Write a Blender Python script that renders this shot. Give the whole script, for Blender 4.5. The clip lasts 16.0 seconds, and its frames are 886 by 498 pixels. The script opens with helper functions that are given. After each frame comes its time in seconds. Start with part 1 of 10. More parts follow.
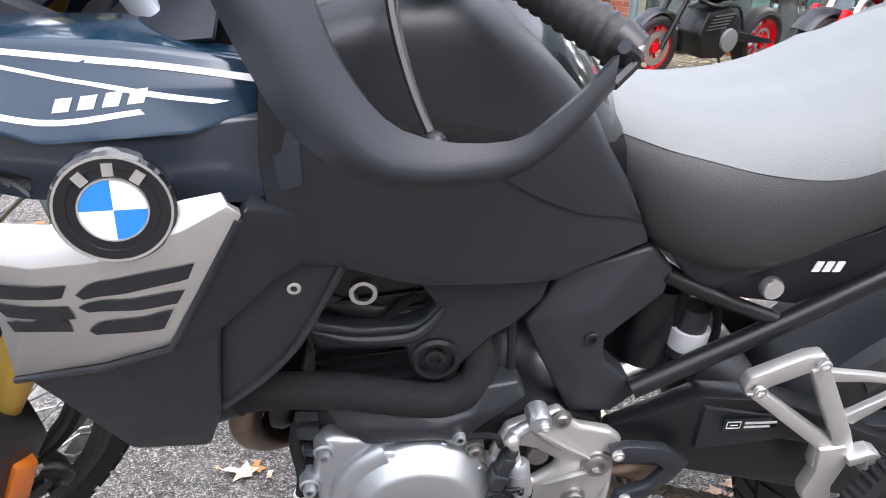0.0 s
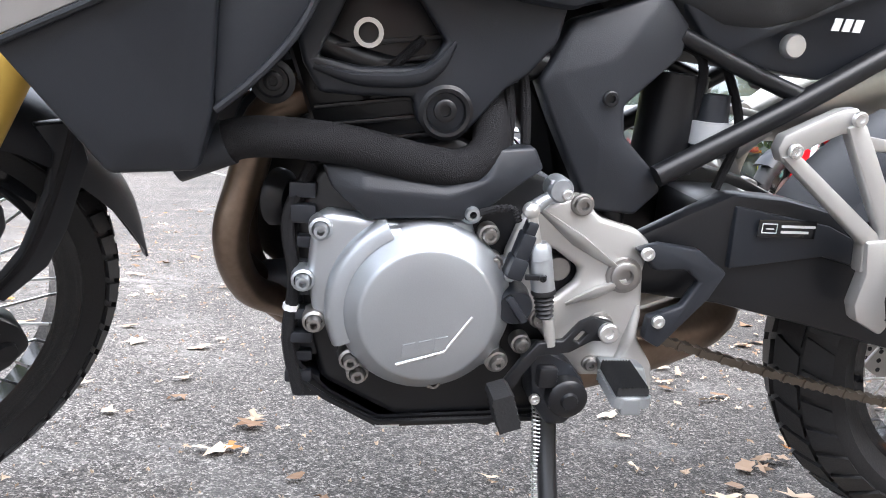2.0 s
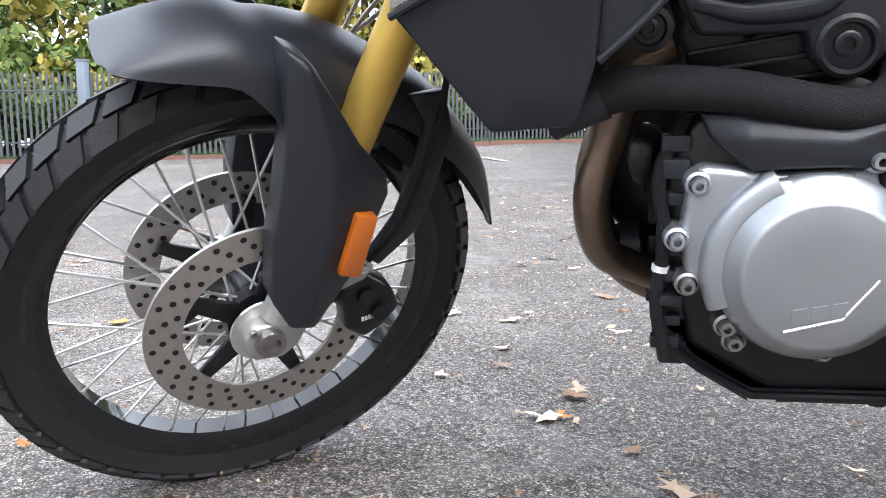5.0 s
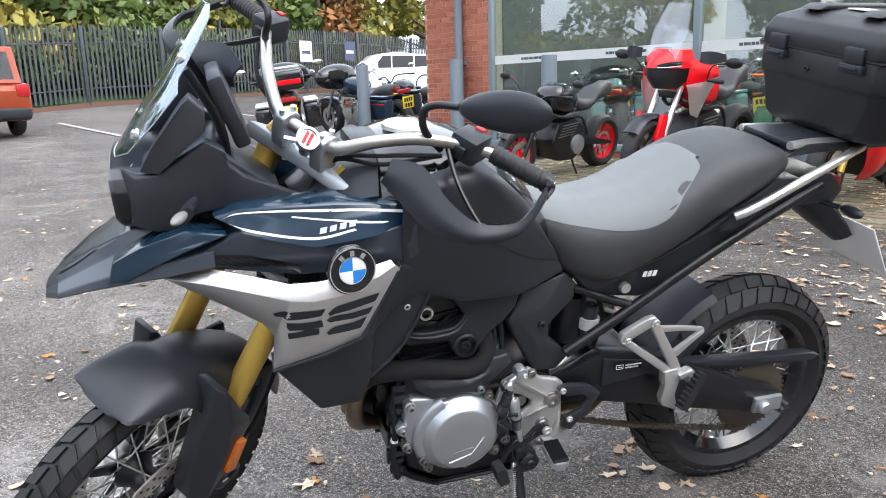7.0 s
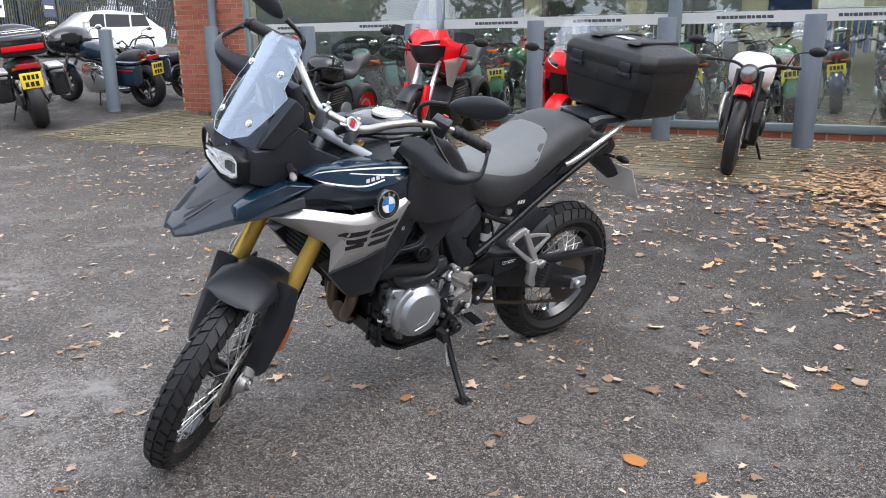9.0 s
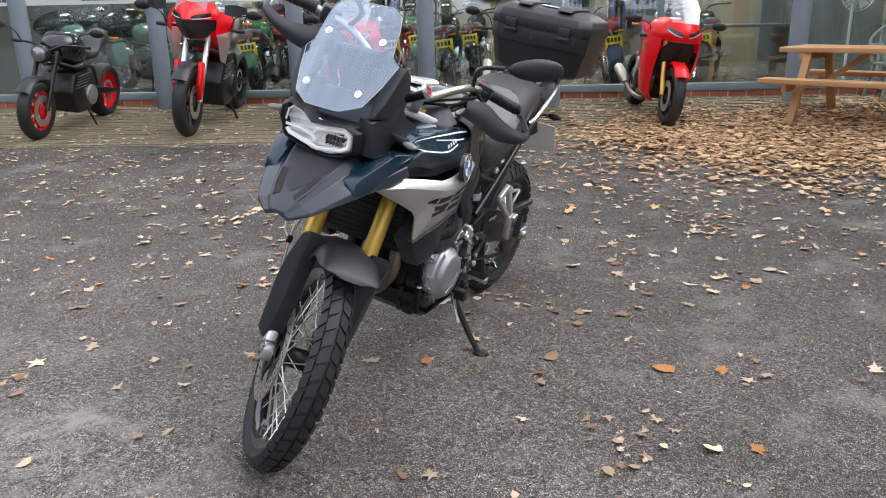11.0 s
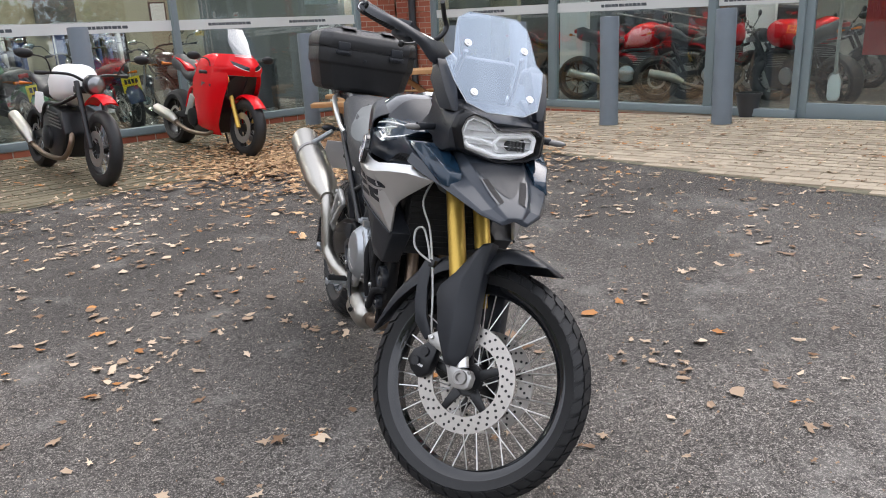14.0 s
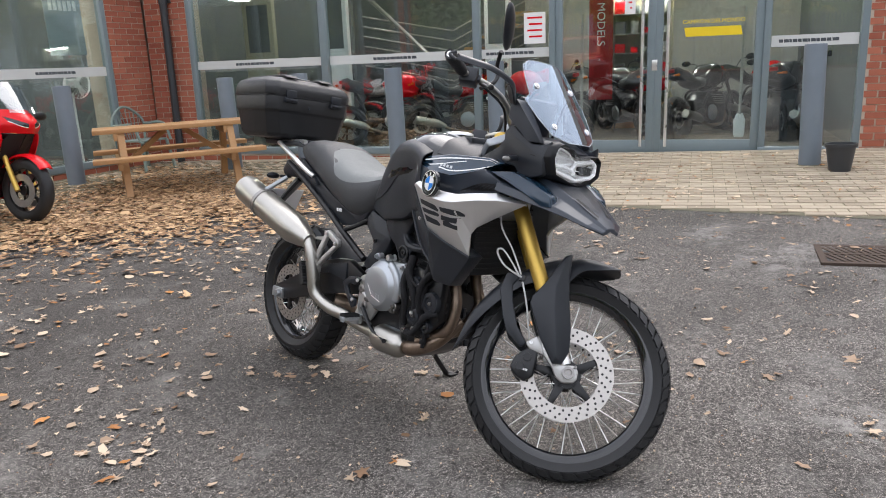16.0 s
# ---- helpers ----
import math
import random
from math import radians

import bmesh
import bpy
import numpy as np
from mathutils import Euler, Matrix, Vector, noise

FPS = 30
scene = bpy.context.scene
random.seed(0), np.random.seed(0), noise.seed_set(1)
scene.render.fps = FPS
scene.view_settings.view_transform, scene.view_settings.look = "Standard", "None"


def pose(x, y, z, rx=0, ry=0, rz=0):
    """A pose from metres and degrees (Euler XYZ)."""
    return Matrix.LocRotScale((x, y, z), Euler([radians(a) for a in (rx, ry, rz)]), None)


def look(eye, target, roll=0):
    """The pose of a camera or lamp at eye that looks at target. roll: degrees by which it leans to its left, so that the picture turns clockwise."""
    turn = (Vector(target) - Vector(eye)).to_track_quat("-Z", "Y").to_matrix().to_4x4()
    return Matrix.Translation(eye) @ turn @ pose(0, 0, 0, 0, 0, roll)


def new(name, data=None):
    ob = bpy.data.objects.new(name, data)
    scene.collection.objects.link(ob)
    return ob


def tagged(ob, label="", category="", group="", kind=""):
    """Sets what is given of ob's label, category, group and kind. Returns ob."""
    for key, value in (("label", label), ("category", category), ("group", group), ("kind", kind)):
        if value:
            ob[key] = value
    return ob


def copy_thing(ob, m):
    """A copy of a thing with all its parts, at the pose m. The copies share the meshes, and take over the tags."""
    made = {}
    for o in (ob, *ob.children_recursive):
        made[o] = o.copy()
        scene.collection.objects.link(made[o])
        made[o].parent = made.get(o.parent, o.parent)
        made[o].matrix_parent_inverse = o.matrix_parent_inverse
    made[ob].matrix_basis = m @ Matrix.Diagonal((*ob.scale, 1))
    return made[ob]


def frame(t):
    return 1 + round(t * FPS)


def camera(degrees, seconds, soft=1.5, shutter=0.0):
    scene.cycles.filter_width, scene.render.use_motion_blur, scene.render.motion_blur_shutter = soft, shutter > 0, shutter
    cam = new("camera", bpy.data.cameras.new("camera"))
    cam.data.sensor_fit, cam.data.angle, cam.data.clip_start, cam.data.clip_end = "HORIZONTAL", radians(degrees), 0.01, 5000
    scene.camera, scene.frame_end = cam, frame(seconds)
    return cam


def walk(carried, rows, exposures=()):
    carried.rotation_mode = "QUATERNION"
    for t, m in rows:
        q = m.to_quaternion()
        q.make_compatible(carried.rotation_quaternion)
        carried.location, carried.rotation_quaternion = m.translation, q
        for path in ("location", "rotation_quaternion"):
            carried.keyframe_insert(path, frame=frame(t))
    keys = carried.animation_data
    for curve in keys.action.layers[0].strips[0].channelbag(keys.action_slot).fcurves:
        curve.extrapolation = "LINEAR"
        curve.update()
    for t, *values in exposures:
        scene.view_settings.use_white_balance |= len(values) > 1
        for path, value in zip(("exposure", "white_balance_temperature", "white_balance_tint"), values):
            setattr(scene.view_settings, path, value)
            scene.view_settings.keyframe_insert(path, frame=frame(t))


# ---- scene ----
from mathutils.bvhtree import BVHTree

# camera and walk
cam = camera(60.7, 16.0, soft=1.0)
PATH = [
    (0, (-0.167, -1.033, 1.015), (0.089, 0.824, 0.317), 3.0),
    (0.5, (-0.18, -1.075, 0.797), (0.152, 0.805, 0.2), 2.7),
    (1, (-0.179, -1.064, 0.578), (0.189, 0.863, 0.189), 2.8),
    (1.5, (-0.181, -1.066, 0.505), (0.19, 0.882, 0.25), 2.7),
    (2, (-0.185, -1.075, 0.513), (0.119, 0.893, 0.332), 2.4),
    (2.5, (-0.206, -1.077, 0.52), (-0.173, 0.917, 0.363), 1.9),
    (3, (-0.277, -1.06, 0.471), (-0.541, 0.919, 0.341), 1.3),
    (3.2, (-0.299, -1.048, 0.448), (-0.666, 0.914, 0.327), 1.0),
    (5.3, (-0.284, -1.052, 0.502), (-0.684, 0.885, 0.209), -0.4),
    (5.5, (-0.269, -1.095, 0.579), (-0.56, 0.855, 0.245), -1.0),
    (6, (-0.291, -1.292, 0.83), (-0.286, 0.669, 0.432), -1.6),
    (6.5, (-0.387, -1.549, 1.016), (-0.09, 0.385, 0.6), -1.8),
    (7, (-0.572, -1.78, 1.146), (-0.001, 0.092, 0.733), -1.7),
    (7.5, (-0.837, -1.947, 1.212), (-0.061, -0.15, 0.802), -1.5),
    (8, (-1.068, -2.121, 1.235), (-0.136, -0.406, 0.802), -1.3),
    (8.5, (-1.286, -2.25, 1.277), (-0.216, -0.629, 0.799), -1.0),
    (9, (-1.582, -2.293, 1.291), (-0.387, -0.778, 0.767), -0.7),
    (9.5, (-1.792, -2.206, 1.303), (-0.473, -0.816, 0.733), -0.4),
    (9.7, (-1.874, -2.126, 1.302), (-0.502, -0.793, 0.719), -0.5),
    (11.8, (-2.715, -0.932, 1.285), (-0.882, -0.378, 0.705), -1.7),
    (12, (-2.76, -0.793, 1.29), (-0.903, -0.325, 0.714), -1.8),
    (12.5, (-2.757, -0.434, 1.286), (-0.851, -0.215, 0.72), -2.0),
    (13, (-2.797, -0.052, 1.278), (-0.878, -0.102, 0.72), -2.4),
    (13.5, (-2.764, 0.297, 1.268), (-0.87, -0.029, 0.715), -2.8),
    (14, (-2.667, 0.611, 1.278), (-0.838, 0.018, 0.73), -3.1),
    (14.5, (-2.618, 0.975, 1.29), (-0.877, 0.15, 0.753), -3.3),
    (15, (-2.453, 1.244, 1.273), (-0.812, 0.224, 0.758), -3.5),
    (15.5, (-2.326, 1.514, 1.298), (-0.785, 0.335, 0.813), -3.4),
    (16, (-2.292, 1.759, 1.322), (-0.827, 0.479, 0.858), -3.3),
]
EXPOSURES = [(0, 1.95, 6250, 16), (0.5, 2.32, 6220, 15), (1.0, 2.27, 6200, 14), (2.5, 2.22, 6130, 13), (3.2, 2.08, 6100, 12), (5.3, 2.0, 6100, 12), (6.5, 1.8, 6150, 11), (7.5, 1.25, 6150, 11), (9.0, 1.08, 6200, 14), (12.0, 0.98, 6450, 14), (16.0, 1.02, 6450, 14)]
walk(cam, [(t, look(eye, target, roll)) for t, eye, target, roll in PATH], EXPOSURES)

# world and sun: a bright overcast autumn day
world = bpy.data.worlds.new("world")
scene.world = world
world.use_nodes = True
wt = world.node_tree
sky = wt.nodes.new("ShaderNodeTexSky")
sky.sky_type = "NISHITA"
sky.sun_disc = False
sky.sun_elevation, sky.sun_rotation = radians(48), radians(150)
sky.air_density, sky.dust_density, sky.ozone_density = 1.0, 6.0, 1.0
soften = wt.nodes.new("ShaderNodeHueSaturation")
soften.inputs["Saturation"].default_value = 0.6
wt.links.new(sky.outputs[0], soften.inputs["Color"])
# broken cloud over the whole sky
dome = wt.nodes.new("ShaderNodeTexCoord")
cloud = wt.nodes.new("ShaderNodeTexNoise")
cloud.inputs["Scale"].default_value, cloud.inputs["Detail"].default_value, cloud.inputs["Distortion"].default_value = 2.2, 6, 0.4
wt.links.new(dome.outputs["Generated"], cloud.inputs["Vector"])
tone = wt.nodes.new("ShaderNodeValToRGB")
tone.color_ramp.elements[0].position, tone.color_ramp.elements[0].color = 0.3, (4.4, 4.7, 5.2, 1)
tone.color_ramp.elements[1].position, tone.color_ramp.elements[1].color = 0.7, (8.6, 8.9, 9.3, 1)
wt.links.new(cloud.outputs[0], tone.inputs[0])
cover = wt.nodes.new("ShaderNodeMix")
cover.data_type = "RGBA"
cover.inputs["Factor"].default_value = 0.75
wt.links.new(soften.outputs[0], cover.inputs["A"])
wt.links.new(tone.outputs[0], cover.inputs["B"])
wt.links.new(cover.outputs["Result"], wt.nodes["Background"].inputs[0])
wt.nodes["Background"].inputs[1].default_value = 0.15
sun_data = bpy.data.lights.new("sun", "SUN")
sun_data.energy, sun_data.angle, sun_data.color = 0.6, radians(50), (1.0, 0.98, 0.95)
sun = new("sun", sun_data)
sun.matrix_world = look((0, 0, 20), (-6.5, 11.3, 5.5 - 6.0))

# ---- materials ----
def mat(name, col, rough=0.5, metal=0.0, var=0.12, scale=8.0, fine=120.0, bump=0.0, coat=0.0, col2=None, spec=0.5, trans=0.0, ior=1.45, piece=0.0, emit=0.0, rvar=0.1):
    """Principled material: two scales of colour and roughness variation, fine relief."""
    m = bpy.data.materials.new(name)
    m.use_nodes = True
    t = m.node_tree
    n, l = t.nodes, t.links
    p = n["Principled BSDF"]
    tc = n.new("ShaderNodeTexCoord")
    big = n.new("ShaderNodeTexNoise")
    big.inputs["Scale"].default_value, big.inputs["Detail"].default_value = scale, 5
    small = n.new("ShaderNodeTexNoise")
    small.inputs["Scale"].default_value, small.inputs["Detail"].default_value = fine, 3
    l.new(tc.outputs["Object"], big.inputs["Vector"])
    l.new(tc.outputs["Object"], small.inputs["Vector"])
    mix = n.new("ShaderNodeMix")
    mix.data_type = "RGBA"
    c2 = col2 or [min(1, c * (1 + 2.2 * var) + 0.004) for c in col]
    mix.inputs["A"].default_value = (*[c * (1 - var) for c in col], 1)
    mix.inputs["B"].default_value = (*c2, 1)
    add = n.new("ShaderNodeMath")
    add.operation = "MULTIPLY_ADD"
    add.inputs[1].default_value, add.inputs[2].default_value = 0.4, 0.0
    l.new(small.outputs[0], add.inputs[0])
    s2 = n.new("ShaderNodeMath")
    s2.operation = "MULTIPLY_ADD"
    s2.inputs[1].default_value = 0.6
    l.new(big.outputs[0], s2.inputs[0])
    l.new(add.outputs[0], s2.inputs[2])
    fac = s2.outputs[0]
    if piece:
        oi, rp = n.new("ShaderNodeObjectInfo"), n.new("ShaderNodeNewGeometry")
        a = n.new("ShaderNodeMath")
        a.operation = "ADD"
        l.new(oi.outputs["Random"], a.inputs[0])
        l.new(rp.outputs["Random Per Island"], a.inputs[1])
        fr = n.new("ShaderNodeMath")
        fr.operation = "FRACT"
        l.new(a.outputs[0], fr.inputs[0])
        mp = n.new("ShaderNodeMix")
        mp.inputs[0].default_value = piece
        l.new(fac, mp.inputs["A"])
        l.new(fr.outputs[0], mp.inputs["B"])
        fac = mp.outputs[0]
    l.new(fac, mix.inputs["Factor"])
    l.new(mix.outputs["Result"], p.inputs["Base Color"])
    rr = n.new("ShaderNodeMapRange")
    rr.inputs["To Min"].default_value, rr.inputs["To Max"].default_value = max(0.02, rough - rvar), min(1, rough + rvar)
    l.new(big.outputs[0], rr.inputs["Value"])
    l.new(rr.outputs[0], p.inputs["Roughness"])
    p.inputs["Metallic"].default_value = metal
    p.inputs["Specular IOR Level"].default_value = spec
    p.inputs["Coat Weight"].default_value = coat
    p.inputs["Coat Roughness"].default_value = 0.06
    p.inputs["Transmission Weight"].default_value = trans
    p.inputs["IOR"].default_value = ior
    if emit:
        p.inputs["Emission Color"].default_value = (*col, 1)
        p.inputs["Emission Strength"].default_value = emit
    if bump:
        b = n.new("ShaderNodeBump")
        b.inputs["Strength"].default_value, b.inputs["Distance"].default_value = bump, 0.002
        l.new(small.outputs[0], b.inputs["Height"])
        l.new(b.outputs[0], p.inputs["Normal"])
    return m


MARKGREY = mat("silver_print", (0.42, 0.43, 0.44), 0.4, var=0.04)
PLASTIC = mat("black_plastic", (0.0160, 0.0185, 0.0235), 0.36, var=0.15, fine=900, bump=0.12, scale=5, spec=0.44)
GREYPLASTIC = mat("dark_grey_plastic", (0.0165, 0.0190, 0.0240), 0.42, fine=900, bump=0.15, scale=5)
BEAKPAINT = mat("satin_blue_grey_paint", (0.024, 0.031, 0.043), 0.30, coat=0.25, var=0.08, scale=4, rvar=0.06)
BEZEL = mat("satin_black_bezel", (0.006, 0.0065, 0.008), 0.35, var=0.06, spec=0.35)
GLOSS = mat("gloss_black_paint", (0.006, 0.007, 0.009), 0.12, coat=0.6, var=0.05, rvar=0.04)
NAVY = mat("dark_blue_metallic_paint", (0.007, 0.024, 0.046), 0.18, metal=0.1, coat=0.45, var=0.06, rvar=0.04)
SILVER = mat("satin_silver_paint", (0.66, 0.66, 0.655), 0.36, metal=0.85, var=0.04, fine=1500, rvar=0.04)
CAST = mat("cast_aluminium", (0.40, 0.425, 0.45), 0.38, metal=0.8, var=0.06, fine=700, bump=0.08)
PLATE = mat("satin_pressed_aluminium", (0.480, 0.476, 0.464), 0.42, metal=0.72, var=0.05, fine=500, bump=0.05)
GOLD = mat("gold_anodised", (0.60, 0.40, 0.085), 0.40, metal=0.62, var=0.08, scale=4, rvar=0.06)
RUBBER = mat("tyre_rubber", (0.0085, 0.009, 0.0105), 0.55, var=0.3, scale=12, fine=300, bump=0.25, col2=(0.024, 0.0245, 0.026))
BLACKMETAL = mat("black_coated_metal", (0.006, 0.0065, 0.008), 0.33, var=0.2, fine=400, bump=0.05)
STEEL = mat("bright_steel", (0.74, 0.74, 0.73), 0.3, metal=0.9, var=0.06)
DARKSTEEL = mat("dull_steel", (0.28, 0.27, 0.26), 0.4, metal=0.9, var=0.15)
DISC = mat("brake_disc_steel", (0.44, 0.415, 0.39), 0.36, metal=0.85, var=0.12, scale=30)
HEADER = mat("heat_tinted_steel", (0.20, 0.13, 0.09), 0.38, metal=0.85, var=0.3, scale=9, col2=(0.34, 0.27, 0.21))
STAINLESS = mat("brushed_stainless", (0.44, 0.425, 0.39), 0.36, metal=1.0, var=0.08, scale=5)
SEATBLACK = mat("seat_vinyl_black", (0.036, 0.0375, 0.040), 0.5, fine=700, bump=0.35)
SEATGREY = mat("seat_vinyl_grey", (0.142, 0.152, 0.152), 0.6, var=0.06, fine=700, bump=0.3)
CASEBLACK = mat("top_case_plastic", (0.010, 0.0105, 0.012), 0.42, fine=1100, bump=0.35)
WHITE = mat("white_paint", (0.78, 0.78, 0.78), 0.35, var=0.03)
BLUE = mat("badge_blue", (0.02, 0.20, 0.62), 0.2, coat=0.5, var=0.03)
ORANGE = mat("amber_reflector", (0.52, 0.13, 0.008), 0.2, coat=0.5, var=0.08, fine=900, bump=0.4)
RED = mat("red_paint", (0.62, 0.003, 0.008), 0.24, coat=0.1, spec=0.28, var=0.06, rvar=0.05)
REDDARK = mat("deep_red_plastic", (0.35, 0.01, 0.012), 0.3, var=0.1)
YELLOW = mat("yellow_number_plate", (0.78, 0.58, 0.02), 0.4, var=0.04)
CHAIN = mat("greasy_chain_steel", (0.09, 0.075, 0.06), 0.45, metal=0.7, var=0.3, fine=500)
GREYHOSE = mat("pale_braided_line", (0.50, 0.50, 0.49), 0.4, metal=0.3, fine=900, bump=0.4)
HOSE = mat("woven_black_sleeve", (0.009, 0.009, 0.0105), 0.7, fine=900, bump=0.9, spec=0.3)
# radiator parts and marks; also painted where holes and gaps would be dark
MESHBLACK = mat("matt_black", (0.008, 0.008, 0.009), 0.6, fine=600, bump=0.5)
TEAL = mat("teal_tank_paint", (0.16, 0.28, 0.27), 0.2, coat=0.6)
GREENPAINT = mat("green_paint", (0.03, 0.13, 0.05), 0.25, coat=0.5)
BLUEPAINT = mat("blue_paint", (0.012, 0.022, 0.07), 0.2, coat=0.6)
CHROME = mat("chrome", (0.7, 0.7, 0.7), 0.1, metal=1.0, var=0.03, rvar=0.04)
# whitish colour stands in for bright sky mirrored by the headlight
REFLECTOR = mat("white_headlight_reflector", (0.84, 0.85, 0.86), 0.30, metal=0.15, var=0.12, scale=40)
LAMPWHITE = mat("lamp_white", (0.93, 0.94, 0.95), 0.30, metal=0.25, var=0.04, rvar=0.05)
DRL = mat("light_guide_white", (0.86, 0.87, 0.88), 0.25, var=0.05, emit=0.06)


def glass_mat(name, tint, rough=0.015, gloss=0.10, shine=(0.95, 0.97, 1.0)):
    """Thin pane: sees through, and mirrors by Fresnel."""
    m = bpy.data.materials.new(name)
    m.use_nodes = True
    t = m.node_tree
    n, l = t.nodes, t.links
    n.remove(n["Principled BSDF"])
    tr, gl, mx, fr = n.new("ShaderNodeBsdfTransparent"), n.new("ShaderNodeBsdfGlossy"), n.new("ShaderNodeMixShader"), n.new("ShaderNodeLayerWeight")
    tr.inputs[0].default_value = (*tint, 1)
    gl.inputs["Roughness"].default_value = rough
    gl.inputs["Color"].default_value = (*shine, 1)
    fr.inputs[0].default_value = 0.5
    steep = n.new("ShaderNodeMath")
    steep.operation = "POWER"
    steep.inputs[1].default_value = 4.0
    l.new(fr.outputs["Facing"], steep.inputs[0])
    a = n.new("ShaderNodeMath")
    a.operation = "MULTIPLY_ADD"
    a.inputs[1].default_value, a.inputs[2].default_value = 0.75, gloss
    a.use_clamp = True
    l.new(steep.outputs[0], a.inputs[0])
    l.new(a.outputs[0], mx.inputs[0])
    l.new(tr.outputs[0], mx.inputs[1])
    l.new(gl.outputs[0], mx.inputs[2])
    l.new(mx.outputs[0], n["Material Output"].inputs[0])
    return m


GLASS = glass_mat("window_glass", (0.84, 0.90, 0.89), gloss=0.11)
# blue in tint and shine paints the sky's reflected haze on clear plastic
SCREEN = glass_mat("sky_blued_screen", (0.60, 0.69, 0.84), 0.03, 0.28, (0.74, 0.86, 1.0))
SCREENEDGE = mat("pale_screen_edge", (0.30, 0.34, 0.38), 0.2, coat=0.3, var=0.05)
CLEARSCREEN = glass_mat("clear_fairing_screen", (0.72, 0.75, 0.78), 0.06, 0.16)

BRICK = mat("red_brick", (0.33, 0.085, 0.05), 0.85, var=0.25, scale=14, fine=90, bump=0.6, piece=0.55, col2=(0.46, 0.16, 0.095))
MORTAR = mat("pale_mortar", (0.45, 0.38, 0.31), 0.9, fine=200, bump=0.4)
FRAMEPAINT = mat("blue_grey_frame_paint", (0.17, 0.215, 0.235), 0.4, var=0.06)
BOLLARD = mat("blue_grey_bollard_paint", (0.14, 0.17, 0.20), 0.5, var=0.1, scale=6)
PIPEBLACK = mat("dark_drainpipe", (0.03, 0.033, 0.037), 0.4)
PAVER = mat("buff_block_paver", (0.29, 0.235, 0.165), 0.85, var=0.3, scale=1.1, fine=110, bump=0.5, piece=0.35, col2=(0.57, 0.485, 0.37))
PAVERDARK = mat("dark_block_paver", (0.085, 0.078, 0.045), 0.8, var=0.3, scale=1.1, fine=110, bump=0.5, piece=0.35, col2=(0.24, 0.205, 0.135))
SAND = mat("mossy_joint_sand", (0.12, 0.11, 0.075), 0.95, var=0.3, fine=60, bump=0.4)
WOOD = mat("stained_softwood", (0.36, 0.19, 0.075), 0.55, var=0.25, scale=3, fine=60, bump=0.2, col2=(0.50, 0.29, 0.13))
CREAM = mat("cream_plaster", (0.36, 0.335, 0.25), 0.8, var=0.05)
PANELGREY = mat("pale_grey_showroom_wall", (0.30, 0.30, 0.29), 0.7)
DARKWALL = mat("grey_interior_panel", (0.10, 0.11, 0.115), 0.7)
FLOORIN = mat("grey_showroom_tile", (0.20, 0.195, 0.185), 0.25, var=0.1)
GREENCHAIR = mat("green_garden_plastic", (0.16, 0.21, 0.19), 0.5)
CARRED = mat("copper_car_paint", (0.30, 0.055, 0.02), 0.2, metal=0.3, coat=0.7)
CARWHITE = mat("white_car_paint", (0.75, 0.76, 0.77), 0.2, coat=0.6, var=0.03)
FENCEGREY = mat("galvanised_grey_fence", (0.055, 0.064, 0.070), 0.5, metal=0.3, var=0.15)
BARK = mat("tree_bark", (0.07, 0.05, 0.035), 0.9, fine=60, bump=0.6)
LEAFGREEN = mat("green_leaves", (0.042, 0.085, 0.018), 0.6, piece=0.8, col2=(0.18, 0.23, 0.055))
LEAFYELLOW = mat("yellowing_leaves", (0.11, 0.13, 0.024), 0.6, piece=0.8, col2=(0.40, 0.32, 0.06))
LEAFRUST = mat("rust_leaves", (0.13, 0.06, 0.018), 0.6, piece=0.8, col2=(0.30, 0.12, 0.03))
GRASS = mat("grass", (0.04, 0.08, 0.02), 0.9, var=0.3)
FALLEN = mat("dry_fallen_leaves", (0.27, 0.14, 0.065), 0.75, piece=0.95, var=0.35, scale=20, fine=200, col2=(0.70, 0.56, 0.41))
PILELEAF = mat("russet_drifted_leaves", (0.20, 0.085, 0.032), 0.75, piece=0.95, var=0.35, scale=20, fine=200, col2=(0.66, 0.44, 0.24))
LAMPDARK = mat("clear_lamp_glass", (0.22, 0.23, 0.24), 0.12, metal=0.6, coat=0.4)
FALLENORANGE = mat("orange_fallen_leaves", (0.36, 0.14, 0.04), 0.7, piece=0.8, var=0.3, col2=(0.58, 0.26, 0.07))
LAMPGLOW = mat("ceiling_lamp_glow", (1.0, 0.95, 0.85), 0.5, var=0.0, emit=26.0)


DUST = ((-1.02, 0.66, 0.34), (-1.17, 0.75, 0.45), (-1.3, 0.27, 0.3), (-0.26, -2.86, 0.5), (0.33, -3.05, 0.35), (-0.95, 2.43, 0.4), (-1.43, -0.95, 0.3))


